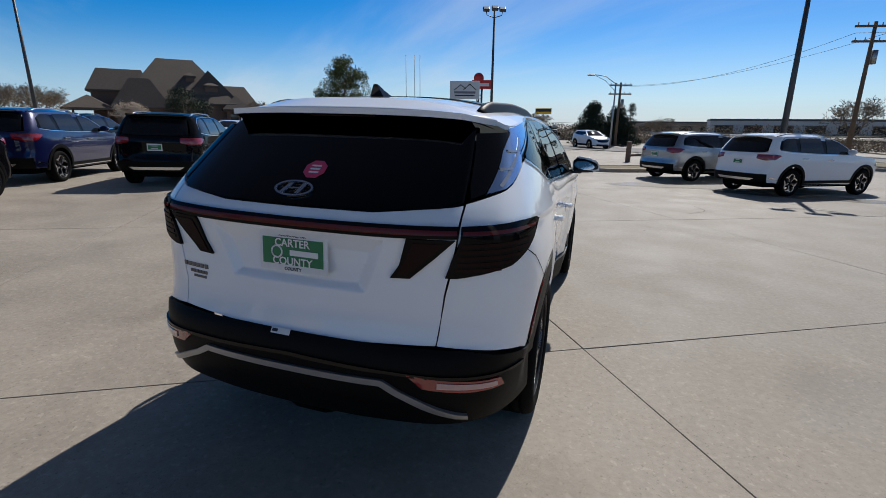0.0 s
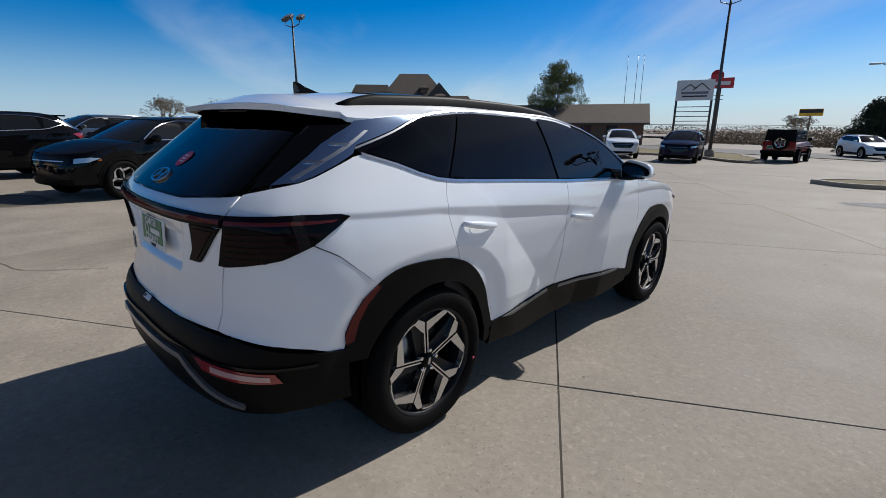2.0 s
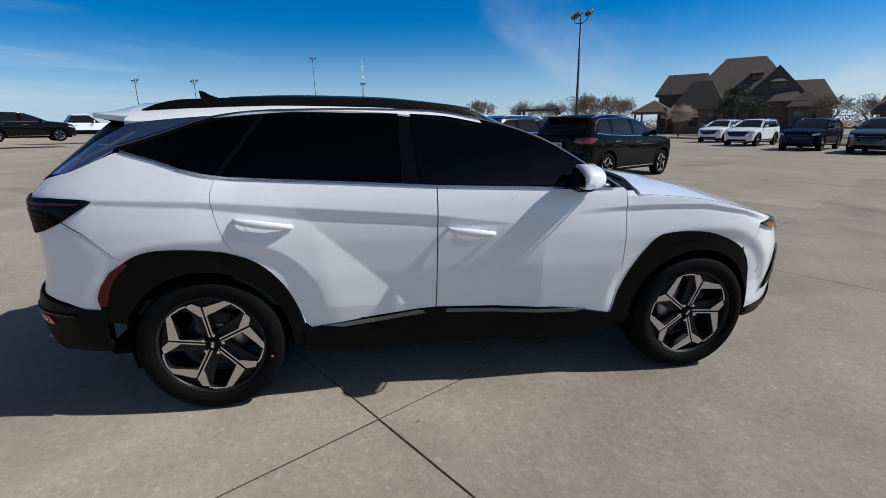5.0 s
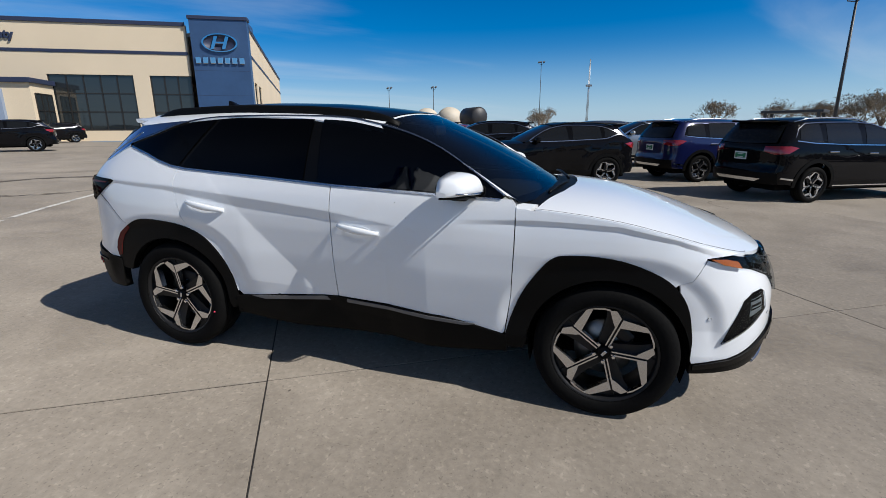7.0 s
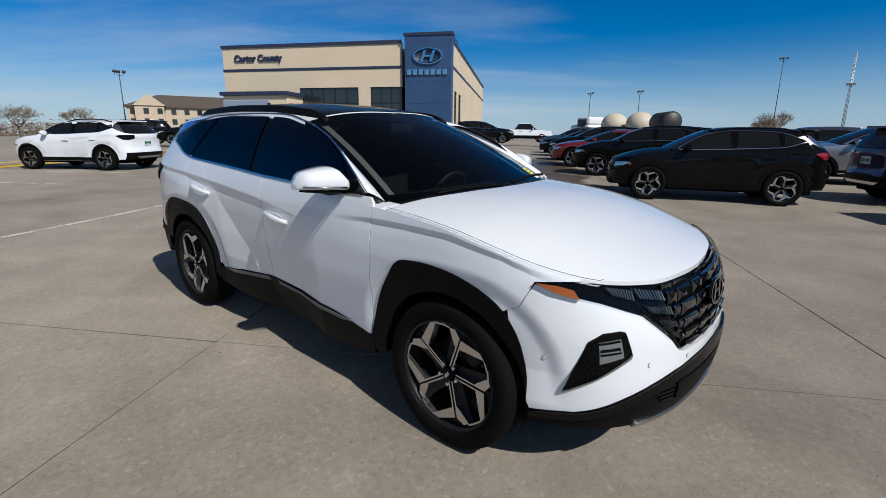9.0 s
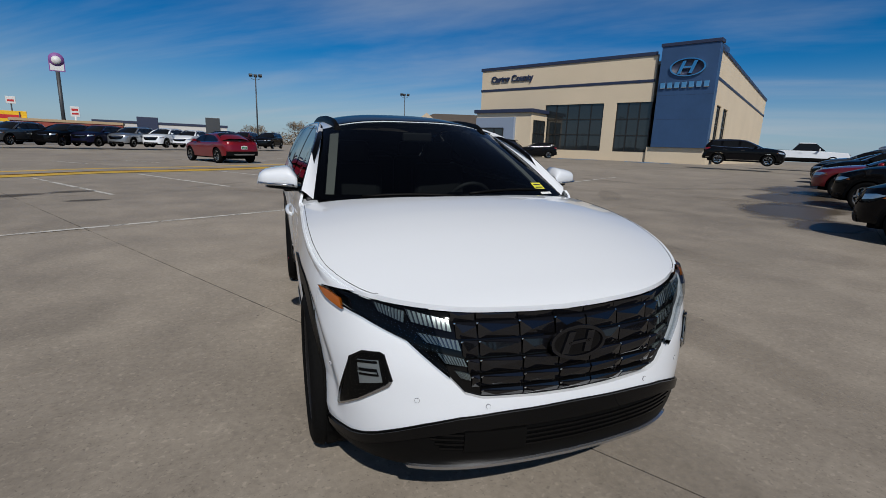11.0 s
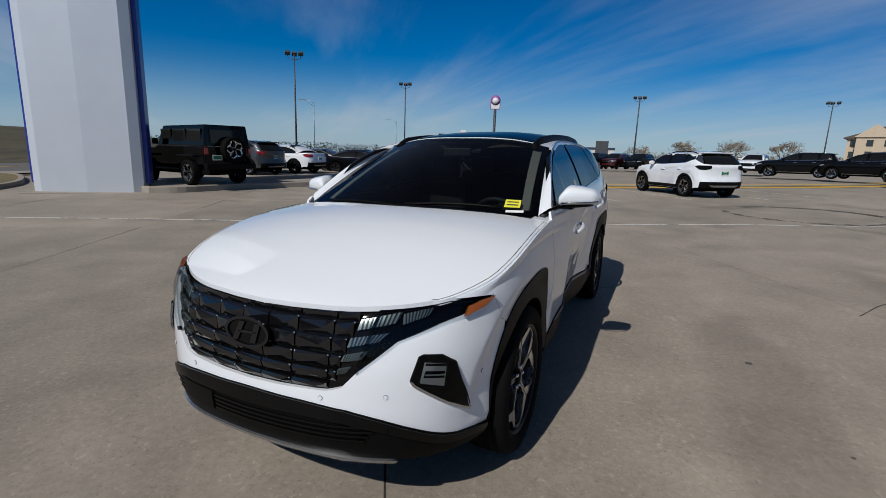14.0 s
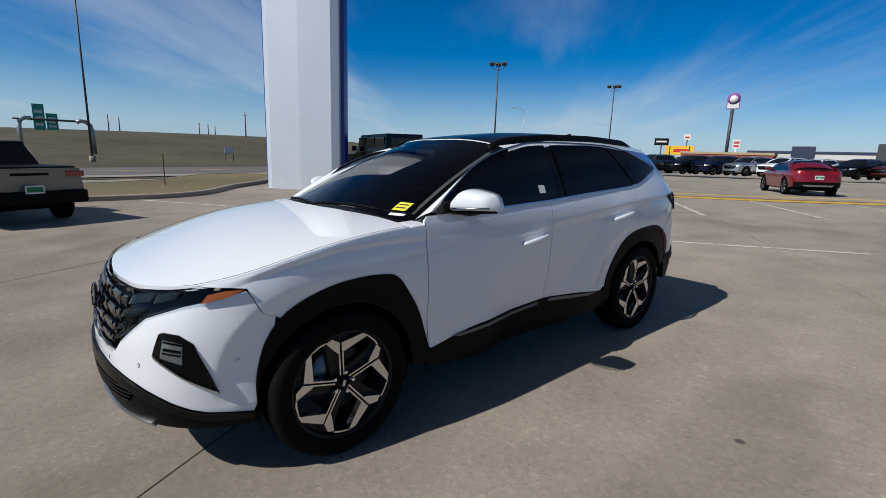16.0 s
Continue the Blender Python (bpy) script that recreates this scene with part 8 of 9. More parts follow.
def utility_pole(x, y, h, z=None):
    z = lot(x, y) if z is None else z
    p = thing("utility_pole", "wooden utility pole with crossarms and insulators", "utility pole", pose(x, y, z, 0, 0, 12))
    part("shaft", cyl_bm((0, 0, 0), (0, 0, h), 0.15, 0.1, 10), WOOD, p)
    for zz in (h - 0.25, h - 1.1):
        part("crossarm", box_bm(-1.1, -0.07, zz - 0.06, 1.1, 0.07, zz + 0.06, 0.01), WOOD, p)
        for xx in (-0.95, -0.4, 0.4, 0.95):
            part("insulator", cyl_bm((xx, 0, zz + 0.06), (xx, 0, zz + 0.22), 0.035, 0.025, 8), STEEL, p)
    part("transformer", cyl_bm((0.3, 0, h - 2.4), (0.3, 0, h - 1.6), 0.17, 0.17, 12), STEEL, p)


utility_pole(16.1, 33.4, 8.3)
utility_pole(2.5, 48.9, 6.2)
utility_pole(-30.0, 118.0, 9.0)


def cable(p, q, sag, group="overhead cables"):
    p, q = Vector(p), Vector(q)
    pts = [p.lerp(q, t) - Vector((0, 0, sag * 4 * t * (1 - t))) for t in np.linspace(0, 1, 14)]
    tagged(part("overhead_cable", tube_bm(pts, 0.012, 5), DARK_STEEL), "thin black overhead cable between poles", "cable", group)


for o, s in ((-0.9, 1.0), (0.9, 0.7)):
    cable((16.1 + o, 33.4, 7.1), (2.5 + o, 48.9, 5.4), s)
    cable((16.1 + o, 33.4, 7.1), (60 + o, 20.0, 7.5), s)


# ---- trees ----
def bare_tree(x, y, h, spread, blossom=False, seed=0, z=None, label="bare spring tree with fine grey twigs"):
    rng = random.Random(seed)
    z = lot(x, y) if z is None else z
    t = thing("tree", label, "tree", pose(x, y, z - 0.05), "bare trees")
    trunk, twigs = bmesh.new(), ([], [])
    def limb(p, d, ln, r, lvl):
        q = p + d * ln
        if lvl < 2:
            cyl_bm(p, q, r, r * 0.7, 6, trunk, caps=False)
        else:
            v, f = twigs
            r = max(r, 0.012)
            a = d.cross(Vector((0.3, 0.5, 1))).normalized() * r
            b = d.cross(a).normalized() * r
            n = len(v)
            v += [p + a, p + b, p - a - b, q]
            f += [(n, n + 1, n + 3), (n + 1, n + 2, n + 3), (n + 2, n, n + 3)]
            if blossom and lvl >= 4:
                for _ in range(2):
                    c = q + Vector((rng.uniform(-0.12, 0.12), rng.uniform(-0.12, 0.12), rng.uniform(-0.12, 0.12)))
                    s = 0.05
                    n = len(v)
                    v += [c + Vector((s, 0, 0)), c + Vector((-s, s, 0)), c + Vector((0, -s, s))]
                    f.append((n, n + 1, n + 2))
        if lvl >= 6:
            return
        for k in range((4 if lvl < 3 else 3) if lvl else 6):
            nd = (d * 0.75 + Vector((rng.gauss(0, 0.5), rng.gauss(0, 0.5), rng.gauss(0.14, 0.3)))).normalized()
            if lvl == 0:
                a = 2 * math.pi * (k + rng.random() * 0.5) / 6
                nd = Vector((math.cos(a) * spread, math.sin(a) * spread, 1.0)).normalized()
            limb(q, nd, ln * rng.uniform(0.6, 0.82), r * (0.6 if lvl < 3 else 0.75), lvl + 1)
    limb(Vector((0, 0, 0)), Vector((0, 0, 1)), h * 0.24, h * 0.022, 0)
    part("trunk", trunk, BARK, t)
    part("crown", mesh_from("crown", twigs[0], twigs[1]), BLOSSOM if blossom else TWIG, t)


for k, (x, y, h, sp, bl) in enumerate(((-55.4, 14.2, 6.4, 0.55, False), (-63.2, 22.2, 6.2, 0.5, False), (-70.6, 30.4, 6.5, 0.5, False), (-63.8, 32.8, 7.6, 0.5, False), (-53.4, 30.9, 7.0, 0.8, False), (-72.2, -5.7, 6.0, 0.8, False), (-76.4, 31.0, 7.0, 0.5, False), (-42.5, 21.2, 5.4, 0.6, False), (-66.8, -5.8, 5.2, 0.8, False), (-57.9, 34.0, 6.5, 0.8, False), (-42.7, 51.0, 6.2, 0.8, False), (-45.3, 34.3, 4.6, 0.8, True), (-36.0, 48.0, 5.0, 0.8, False), (20.5, 44.0, 6.0, 0.7, False), (24.0, 40.0, 5.0, 0.7, False), (31.0, 42.0, 7.0, 0.5, False), (8.0, 62.0, 4.5, 0.8, False), (-8.0, 72.0, 5.0, 0.8, False), (-4.0, -92.0, 6.5, 0.8, False), (-12.0, -98.0, 7.0, 0.8, False), (-22.0, -110.0, 7.5, 0.8, False), (4.0, -98.0, 6.0, 0.8, False))):
    bare_tree(x, y, h, sp, bl, seed=k + 3)


def leafy_tree(x, y, h, r, material, n, label, seed=0, cone=False, trunk=0.25, z=None):
    """A tapered trunk, limbs, and a crown of many small leaf cards in clumps."""
    rng = random.Random(seed)
    z = lot(x, y) if z is None else z
    t = thing("tree", label, "tree", pose(x, y, z - 0.05), "evergreen trees")
    tr = cyl_bm((0, 0, 0), (0, 0, h * 0.8), h * 0.025, h * 0.008, 8)
    clumps = []
    for k in range(n):
        f = rng.random()
        if cone:
            zz = h * (0.05 + 0.95 * f)
            rad = r * (1 - f) ** 0.8 * rng.uniform(0.3, 1.05)
        else:
            zz = h * (trunk + (1 - trunk) * f)
            rad = r * math.sin(math.pi * min(1, 0.12 + f * 0.86)) ** 0.7 * rng.uniform(0.25, 1.08)
        a = rng.uniform(0, 2 * math.pi)
        c = Vector((rad * math.cos(a), rad * math.sin(a), zz))
        clumps.append((c, r * rng.uniform(0.16, 0.32)))
        if k % 5 == 0:
            cyl_bm((0, 0, max(h * 0.15, zz - rad * 0.5)), c, h * 0.007, h * 0.002, 5, tr, caps=False)
    v, f = [], []
    for c, s in clumps:
        for _ in range(190):
            d = Vector((rng.gauss(0, 1), rng.gauss(0, 1), rng.gauss(0, 0.6)))
            p = c + d.normalized() * s * rng.random() ** 0.4
            e = s * rng.uniform(0.07, 0.14)
            a = Vector((rng.gauss(0, 1), rng.gauss(0, 1), rng.gauss(0, 1))).normalized()
            b = a.cross(Vector((rng.gauss(0, 1), rng.gauss(0, 1), rng.gauss(0, 1)))).normalized()
            m = len(v)
            v += [p + a * e, p + b * e * 0.6, p - a * e, p - b * e * 0.6]
            f.append((m, m + 1, m + 2, m + 3))
    part("trunk", tr, BARK, t)
    part("crown", mesh_from("crown", v, f), material, t)


leafy_tree(-27.7, 47.2, 8.6, 2.9, NEEDLES, 170, "rounded evergreen pine with an uneven crown", 5, trunk=0.14)
leafy_tree(0.1, 51.8, 4.0, 2.6, CEDAR, 130, "dark cedar behind the road", 6, cone=True)
leafy_tree(2.6, 52.6, 3.7, 2.6, CEDAR, 120, "dark spreading cedar behind the road", 7, cone=True)
leafy_tree(3.9, 52.0, 4.4, 1.2, CEDAR, 50, "narrow dark cedar by the utility pole", 8, cone=True)
leafy_tree(-47.5, 43.0, 5.5, 3.0, CEDAR, 60, "dark shrub tree before the house", 9, trunk=0.1)


def hedge(name, x0, y0, x1, y1, h, w, material, n, label, seed):
    """Far scrub along a line: uncountable, so one mesh."""
    rng = random.Random(seed)
    v, f = [], []
    for _ in range(n):
        t = rng.random()
        x, y = x0 + (x1 - x0) * t + rng.gauss(0, w), y0 + (y1 - y0) * t + rng.gauss(0, w)
        env = 0.45 + 0.55 * noise.noise(Vector((t * 37 + seed, seed, 0))) ** 2 + 0.5 * abs(noise.noise(Vector((t * 9, seed, 3))))
        p = Vector((x, y, lot(x, y) + h * env * rng.random() ** 1.5))
        e = (0.06 + 0.03 * max(0.0, h - 2.0)) * rng.uniform(0.8, 2.4)
        a = Vector((rng.gauss(0, 1), rng.gauss(0, 1), rng.gauss(0, 1))).normalized()
        b = a.cross(Vector((rng.gauss(0, 1), rng.gauss(0, 1), rng.gauss(0, 1)))).normalized()
        m = len(v)
        v += [p + a * e, p + b * e * 0.45, p - a * e, p - b * e * 0.45]
        f.append((m, m + 1, m + 2, m + 3))
    tagged(part(name, mesh_from(name, v, f), material), label, "bushes", kind="stuff")


hedge("roadside_scrub", -18, 66, 8, 64, 2.6, 1.6, TWIG, 16000, "leafless scrub along the far roadside", 1)
hedge("roadside_scrub", 8, 58, 60, 40, 2.2, 1.6, TWIG, 22000, "leafless scrub beyond the road", 2)
hedge("far_woods", -130, -60, -60, 110, 4.0, 4.0, TWIG, 16000, "grey leafless woods on the skyline", 3)
hedge("far_woods", -60, 150, 140, 130, 4.5, 5.0, TWIG, 16000, "grey leafless woods beyond the highway", 4)
hedge("far_woods", -70, -165, 60, -185, 7.0, 5.0, TWIG, 16000, "grey leafless woods far south", 5)
hedge("far_woods", 70, -150, 190, -60, 6.0, 5.0, CEDAR, 16000, "dark woods far to the south-east", 6)


# ---- houses to the north ----
def hip(bm, x0, y0, x1, y1, z0, z1, over=0.5, ridge=0.5):
    x0, y0, x1, y1 = x0 - over, y0 - over, x1 + over, y1 + over
    w, d = x1 - x0, y1 - y0
    k = min(w, d) / 2 * ridge
    if w >= d:
        r = [(x0 + k, (y0 + y1) / 2, z1), (x1 - k, (y0 + y1) / 2, z1)]
    else:
        r = [((x0 + x1) / 2, y0 + k, z1), ((x0 + x1) / 2, y1 - k, z1)]
    b = [bm.verts.new(p) for p in ((x0, y0, z0), (x1, y0, z0), (x1, y1, z0), (x0, y1, z0))]
    t = [bm.verts.new(p) for p in r]
    u = [bm.verts.new((q.co.x, q.co.y, z0 - 0.25)) for q in b]
    if w >= d:
        fs = ((b[0], b[1], t[1], t[0]), (b[1], b[2], t[1]), (b[2], b[3], t[0], t[1]), (b[3], b[0], t[0]))
    else:
        fs = ((b[0], b[1], t[0]), (b[1], b[2], t[1], t[0]), (b[2], b[3], t[1]), (b[3], b[0], t[0], t[1]))
    for f in fs:
        bm.faces.new(f)
    for k in range(4):
        bm.faces.new((u[k], u[(k + 1) % 4], b[(k + 1) % 4], b[k]))
    bm.faces.new(u[::-1])
    bmesh.ops.recalc_face_normals(bm, faces=bm.faces[:])
    return bm


def big_house():
    h = thing("house", "large brown house with steep hipped shingle roofs", "house", pose(-57.0, 51.0, 0, 0, 0, 48))
    wallm = mat("house_brick", (0.17, 0.11, 0.08), 0.9, vary=0.15, scale=8, bump=0.2)
    for x0, y0, x1, y1, z0, z1, rd in ((-6.0, -4, 7.0, 8, 3.9, 10.1, 0.72), (1.0, -3.2, 7.8, 7, 3.9, 8.5, 0.5), (4.6, -1.0, 10.6, 4.5, 3.6, 6.7, 0.5), (-9.6, -2.0, -3.0, 2.0, 5.4, 8.2, 0.5), (-6.8, -6.8, -1.2, -3, 3.2, 6.8, 0.9), (6.0, -4.6, 9.0, -0.8, 3.2, 5.2, 0.9)):
        part("wall", box_bm(x0, y0, 0, x1, y1, z0), wallm, h)
        part("roof", hip(bmesh.new(), x0, y0, x1, y1, z0, z1, 0.5, rd), ROOF_TILE, h)
    for x0, x1, y0, y1, z0, z1 in ((1.5, 2.6, -1.4, 1.2, 6.4, 7.7), (3.7, 5.3, -3.0, 0.0, 4.8, 6.4)):
        dm = part("dormer", box_bm(x0, y0, z0, x1, y1, z1, 0.03), wallm, h)
        part("dormer_roof", hip(bmesh.new(), x0, y0, x1, y1, z1, z1 + 0.5, 0.2, 0.9), ROOF_TILE, dm)
    for x, y in ((-4.4, -6.86), (-2.8, -6.86), (0.2, -4.06), (2.4, -4.06), (7.0, -4.66), (8.2, -4.66)):
        part("window", box_bm(x - 0.5, y, 1.0, x + 0.5, y + 0.06, 2.6), SHOW_GLASS, h)
    part("porch_roof", hip(bmesh.new(), -12.0, -7.0, -7.4, -1.6, 3.0, 4.6, 0.3, 0.9), ROOF_TILE, h)
    for y in (-6.8, -1.8):
        part("porch_post", box_bm(-11.9, y - 0.12, 0, -11.66, y + 0.12, 3.0), WOOD, h)
        part("porch_post", box_bm(-7.8, y - 0.12, 0, -7.56, y + 0.12, 3.0), WOOD, h)


big_house()


def brick_building():
    a, c = Vector((-29.4, 40.4, 0)), Vector((-16.5, 46.2, 0))
    d = c - a
    ang = math.degrees(math.atan2(d.y, d.x))
    L = d.length
    b = thing("low_building", "low brown brick building with a long shingled gable roof", "building", pose(a.x, a.y, lot(a.x, a.y) - 0.1, 0, 0, ang))
    part("wall", box_bm(0, 0.6, 0, L - 0.5, 7.0, 2.35), BRICK, b)
    bm = bmesh.new()
    prof = [(-0.2, 2.25), (3.8, 4.25), (7.8, 2.25), (7.8, 2.05), (3.8, 4.0), (-0.2, 2.05)]
    lo = [bm.verts.new((-0.4, y, z)) for y, z in prof]
    hi = [bm.verts.new((L, y, z)) for y, z in prof]
    bm.faces.new(lo[::-1]); bm.faces.new(hi)
    for k in range(6):
        j = (k + 1) % 6
        bm.faces.new((lo[k], lo[j], hi[j], hi[k]))
    bmesh.ops.recalc_face_normals(bm, faces=bm.faces[:])
    part("roof", bm, ROOF_TILE, b)
    gm = bmesh.new()
    vs = [gm.verts.new((L - 0.5, y, z)) for y, z in ((0.6, 2.35), (7.0, 2.35), (3.8, 3.95))]
    gm.faces.new(vs)
    part("gable", gm, BRICK, b)
    for x in (2.0, 5.0, 8.0, 10.6):
        w = part("window", box_bm(x - 0.55, 0.55, 0.8, x + 0.55, 0.6, 2.0), MULLION, b)
        part("pane", box_bm(x - 0.48, 0.53, 0.87, x + 0.48, 0.548, 1.93), SHOW_GLASS, w)
    for x in (3.4, 9.3):
        part("door", box_bm(x - 0.45, 0.55, 0.1, x + 0.45, 0.6, 2.1), WOOD, b)
    part("vent", cyl_bm((4.5, 2.6, 3.4), (4.5, 2.6, 3.95), 0.09, 0.09, 8), STEEL, b)


brick_building()

# three bare flagpoles
for x, y in ((-22.9, 54.3), (-21.9, 54.7), (-21.3, 55.0)):
    f = thing("flagpole", "slim bare steel flagpole on grass", "flagpole", pose(x, y, lot(x, y)), "flagpoles")
    part("shaft", cyl_bm((0, 0, 0), (0, 0, 9.8), 0.05, 0.025, 8), STEEL, f)
    part("finial", lathe_bm([(0.0, -0.06), (0.06, 0.0), (0.0, 0.06)], 10, "Z"), STEEL, f, m=pose(0, 0, 9.85))


def board_sign(name, label, x, y, ang, w, z0, z1, face, posts, bars, z=None, thick=0.25, post_r=0.1, postm=None):
    z = lot(x, y) if z is None else z
    s = thing(name, label, "sign", pose(x, y, z, 0, 0, ang))
    part("board", box_bm(-w / 2, -thick / 2, z0, w / 2, thick / 2, z1, 0.03), face, s)
    for px in posts:
        part("post", cyl_bm((px, 0.05 + thick / 2 if len(posts) > 1 else 0, -0.1), (px, 0.05 + thick / 2 if len(posts) > 1 else 0, z1 - 0.1 if len(posts) > 1 else z0), post_r, post_r, 10), postm or DARK_STEEL, s)
    for x0, x1, a, b, m in bars:
        for sd in (-1, 1):
            part("writing_bar", box_bm(x0, sd * (thick / 2 + 0.012) - 0.008, a, x1, sd * (thick / 2 + 0.012) + 0.008, b), m, s)
    return s


sg = board_sign("tenant_sign", "white tenant sign on a dark steel frame with empty rails", -15.2, 54.3, 17, 3.6, 4.7, 6.8, SIGN_WHITE, (-1.7, 1.7), [(-1.2, 1.2, 5.05, 5.2, INK), (-1.3, 1.3, 5.35, 5.6, mat("sign_grey", (0.2, 0.2, 0.22), 0.6))], post_r=0.12)
for k in range(6):
    part("rail", box_bm(-1.7, 0.14, 1.5 + 0.5 * k, 1.7, 0.22, 1.58 + 0.5 * k), DARK_STEEL, sg)
bm = bmesh.new()
for pts in ([(-1.3, 5.75), (-0.5, 6.35), (0.1, 5.9)], [(-0.2, 5.75), (0.6, 6.45), (1.4, 5.75)]):
    for (x0, z0), (x1, z1) in zip(pts, pts[1:]):
        tube_bm([(x0, -0.14, z0), (x1, -0.14, z1)], 0.045, 5, bm)
part("roof_outline", bm, INK, sg)
rs = board_sign("diner_sign", "red diner sign with a round top on a tall post", -16.8, 69.5, 10, 3.0, 6.9, 8.2, SIGN_RED, (0.0,), [(-1.1, 1.1, 7.3, 7.75, SIGN_WHITE)], post_r=0.16)
part("round_top", lathe_bm([(0.0, -0.12), (0.75, -0.12), (0.75, 0.12), (0.0, 0.12)], 24, "Z"), SIGN_RED, rs, m=pose(-0.5, 0, 8.5, 90, 0, 0))
board_sign("billboard", "small yellow and dark roadside billboard", -16.2, 146.0, 0, 4.8, 4.9, 6.6, SIGN_YELLOW, (0.0,), [(-2.3, 2.3, 5.6, 6.45, INK)], post_r=0.2)
# pylons to the south
py = board_sign("restaurant_pylon", "tall dark pylon with a rounded white and purple sign", 47.9, -138.2, 15, 3.0, 15.5, 18.2, SIGN_PURPLE, (0.0,), [(-1.3, 1.3, 15.7, 17.2, SIGN_WHITE)], post_r=0.42)
part("round_top", lathe_bm([(0.0, -0.2), (1.5, -0.2), (1.5, 0.2), (0.0, 0.2)], 24, "Z"), SIGN_PURPLE, py, m=pose(0, 0, 18.2, 90, 0, 0))
part("bell", lathe_bm([(0.0, -0.24), (0.95, -0.24), (0.95, 0.24), (0.0, 0.24)], 20, "Z"), SIGN_WHITE, py, m=pose(0, 0, 18.0, 90, 0, 0))
board_sign("yellow_sign", "wide yellow roadside sign on posts", 46.4, -107.2, 15, 6.0, 2.9, 4.9, SIGN_YELLOW, (-2, 2), [(-2.2, 1.2, 3.5, 4.2, SIGN_RED)])
board_sign("black_sign", "black sign box on a post", 41.15, -87.7, 15, 2.5, 4.3, 5.6, GLOSS_BLACK, (0.0,), [(-0.9, 0.9, 4.85, 5.15, SIGN_WHITE)], post_r=0.12)
board_sign("white_sign", "white and orange sign on a pale post", 42.8, -129.8, 15, 1.7, 5.0, 7.3, SIGN_WHITE, (0.0,), [(-0.6, 0.6, 5.5, 5.9, SIGN_RED), (-0.6, 0.6, 6.3, 6.8, SIGN_RED)], post_r=0.2, postm=SIGN_WHITE)
board_sign("round_sign", "small round-topped sign on a post", 49.2, -116.9, 15, 1.5, 6.6, 8.0, SIGN_WHITE, (0.0,), [(-0.5, 0.5, 7.0, 7.4, SIGN_RED)], post_r=0.12)


def flat_shop(name, label, x, y, ang, w, d, h, wallm, trim, n, z=None):
    z = lot(x, y) if z is None else z
    b = thing(name, label, "building", pose(x, y, z, 0, 0, ang))
    part("wall", box_bm(-w / 2, -d / 2, 0, w / 2, d / 2, h, 0.03), wallm, b)
    part("parapet", box_bm(-w / 2 - 0.15, -d / 2 - 0.15, h, w / 2 + 0.15, d / 2 + 0.15, h + 0.5, 0.03), trim, b)
    for k in range(n):
        x0 = -w / 2 + w * (k + 0.5) / n
        for sd in (-1, 1):
            wd = part("window", box_bm(x0 - w / n * 0.32, sd * (d / 2 + 0.03) - 0.03, 0.7, x0 + w / n * 0.32, sd * (d / 2 + 0.03) + 0.03, h * 0.7), MULLION, b)
            part("pane", box_bm(x0 - w / n * 0.29, sd * (d / 2 + 0.07) - 0.01, 0.85, x0 + w / n * 0.29, sd * (d / 2 + 0.07) + 0.01, h * 0.66), SHOW_GLASS, wd)
    return b


flat_shop("red_restaurant", "low red restaurant building with tan band", 38.0, -112.0, 12, 17, 9, 3.2, mat("red_render", (0.32, 0.07, 0.05), 0.8, vary=0.1), mat("tan_band", (0.45, 0.33, 0.2), 0.8), 5)
fb_ = flat_shop("white_shop", "long low white shop with dark sign tower", 24.0, -125.0, 6, 26, 10, 3.9, mat("off_white_wall", (0.6, 0.58, 0.55), 0.85, vary=0.06), NAVY_TRIM, 7)
part("sign_tower", box_bm(-11.5, 4.6, 0, -8.5, 5.3, 6.0, 0.05), DARK_STEEL, fb_)
part("sign_tower", box_bm(1.0, 4.6, 0, 5.0, 5.3, 5.4, 0.05), NAVY_TRIM, fb_)
flat_shop("far_store", "wide pale warehouse store on the skyline", 60.0, 150.0, -8, 60, 20, 3.8, mat("pale_metal_wall", (0.5, 0.5, 0.48), 0.7, vary=0.06), DARK_STEEL, 9)
flat_shop("far_store", "long low brown store far away", 24.0, 175.0, -4, 36, 16, 3.2, mat("brown_wall", (0.3, 0.24, 0.18), 0.8, vary=0.08), DARK_STEEL, 6)


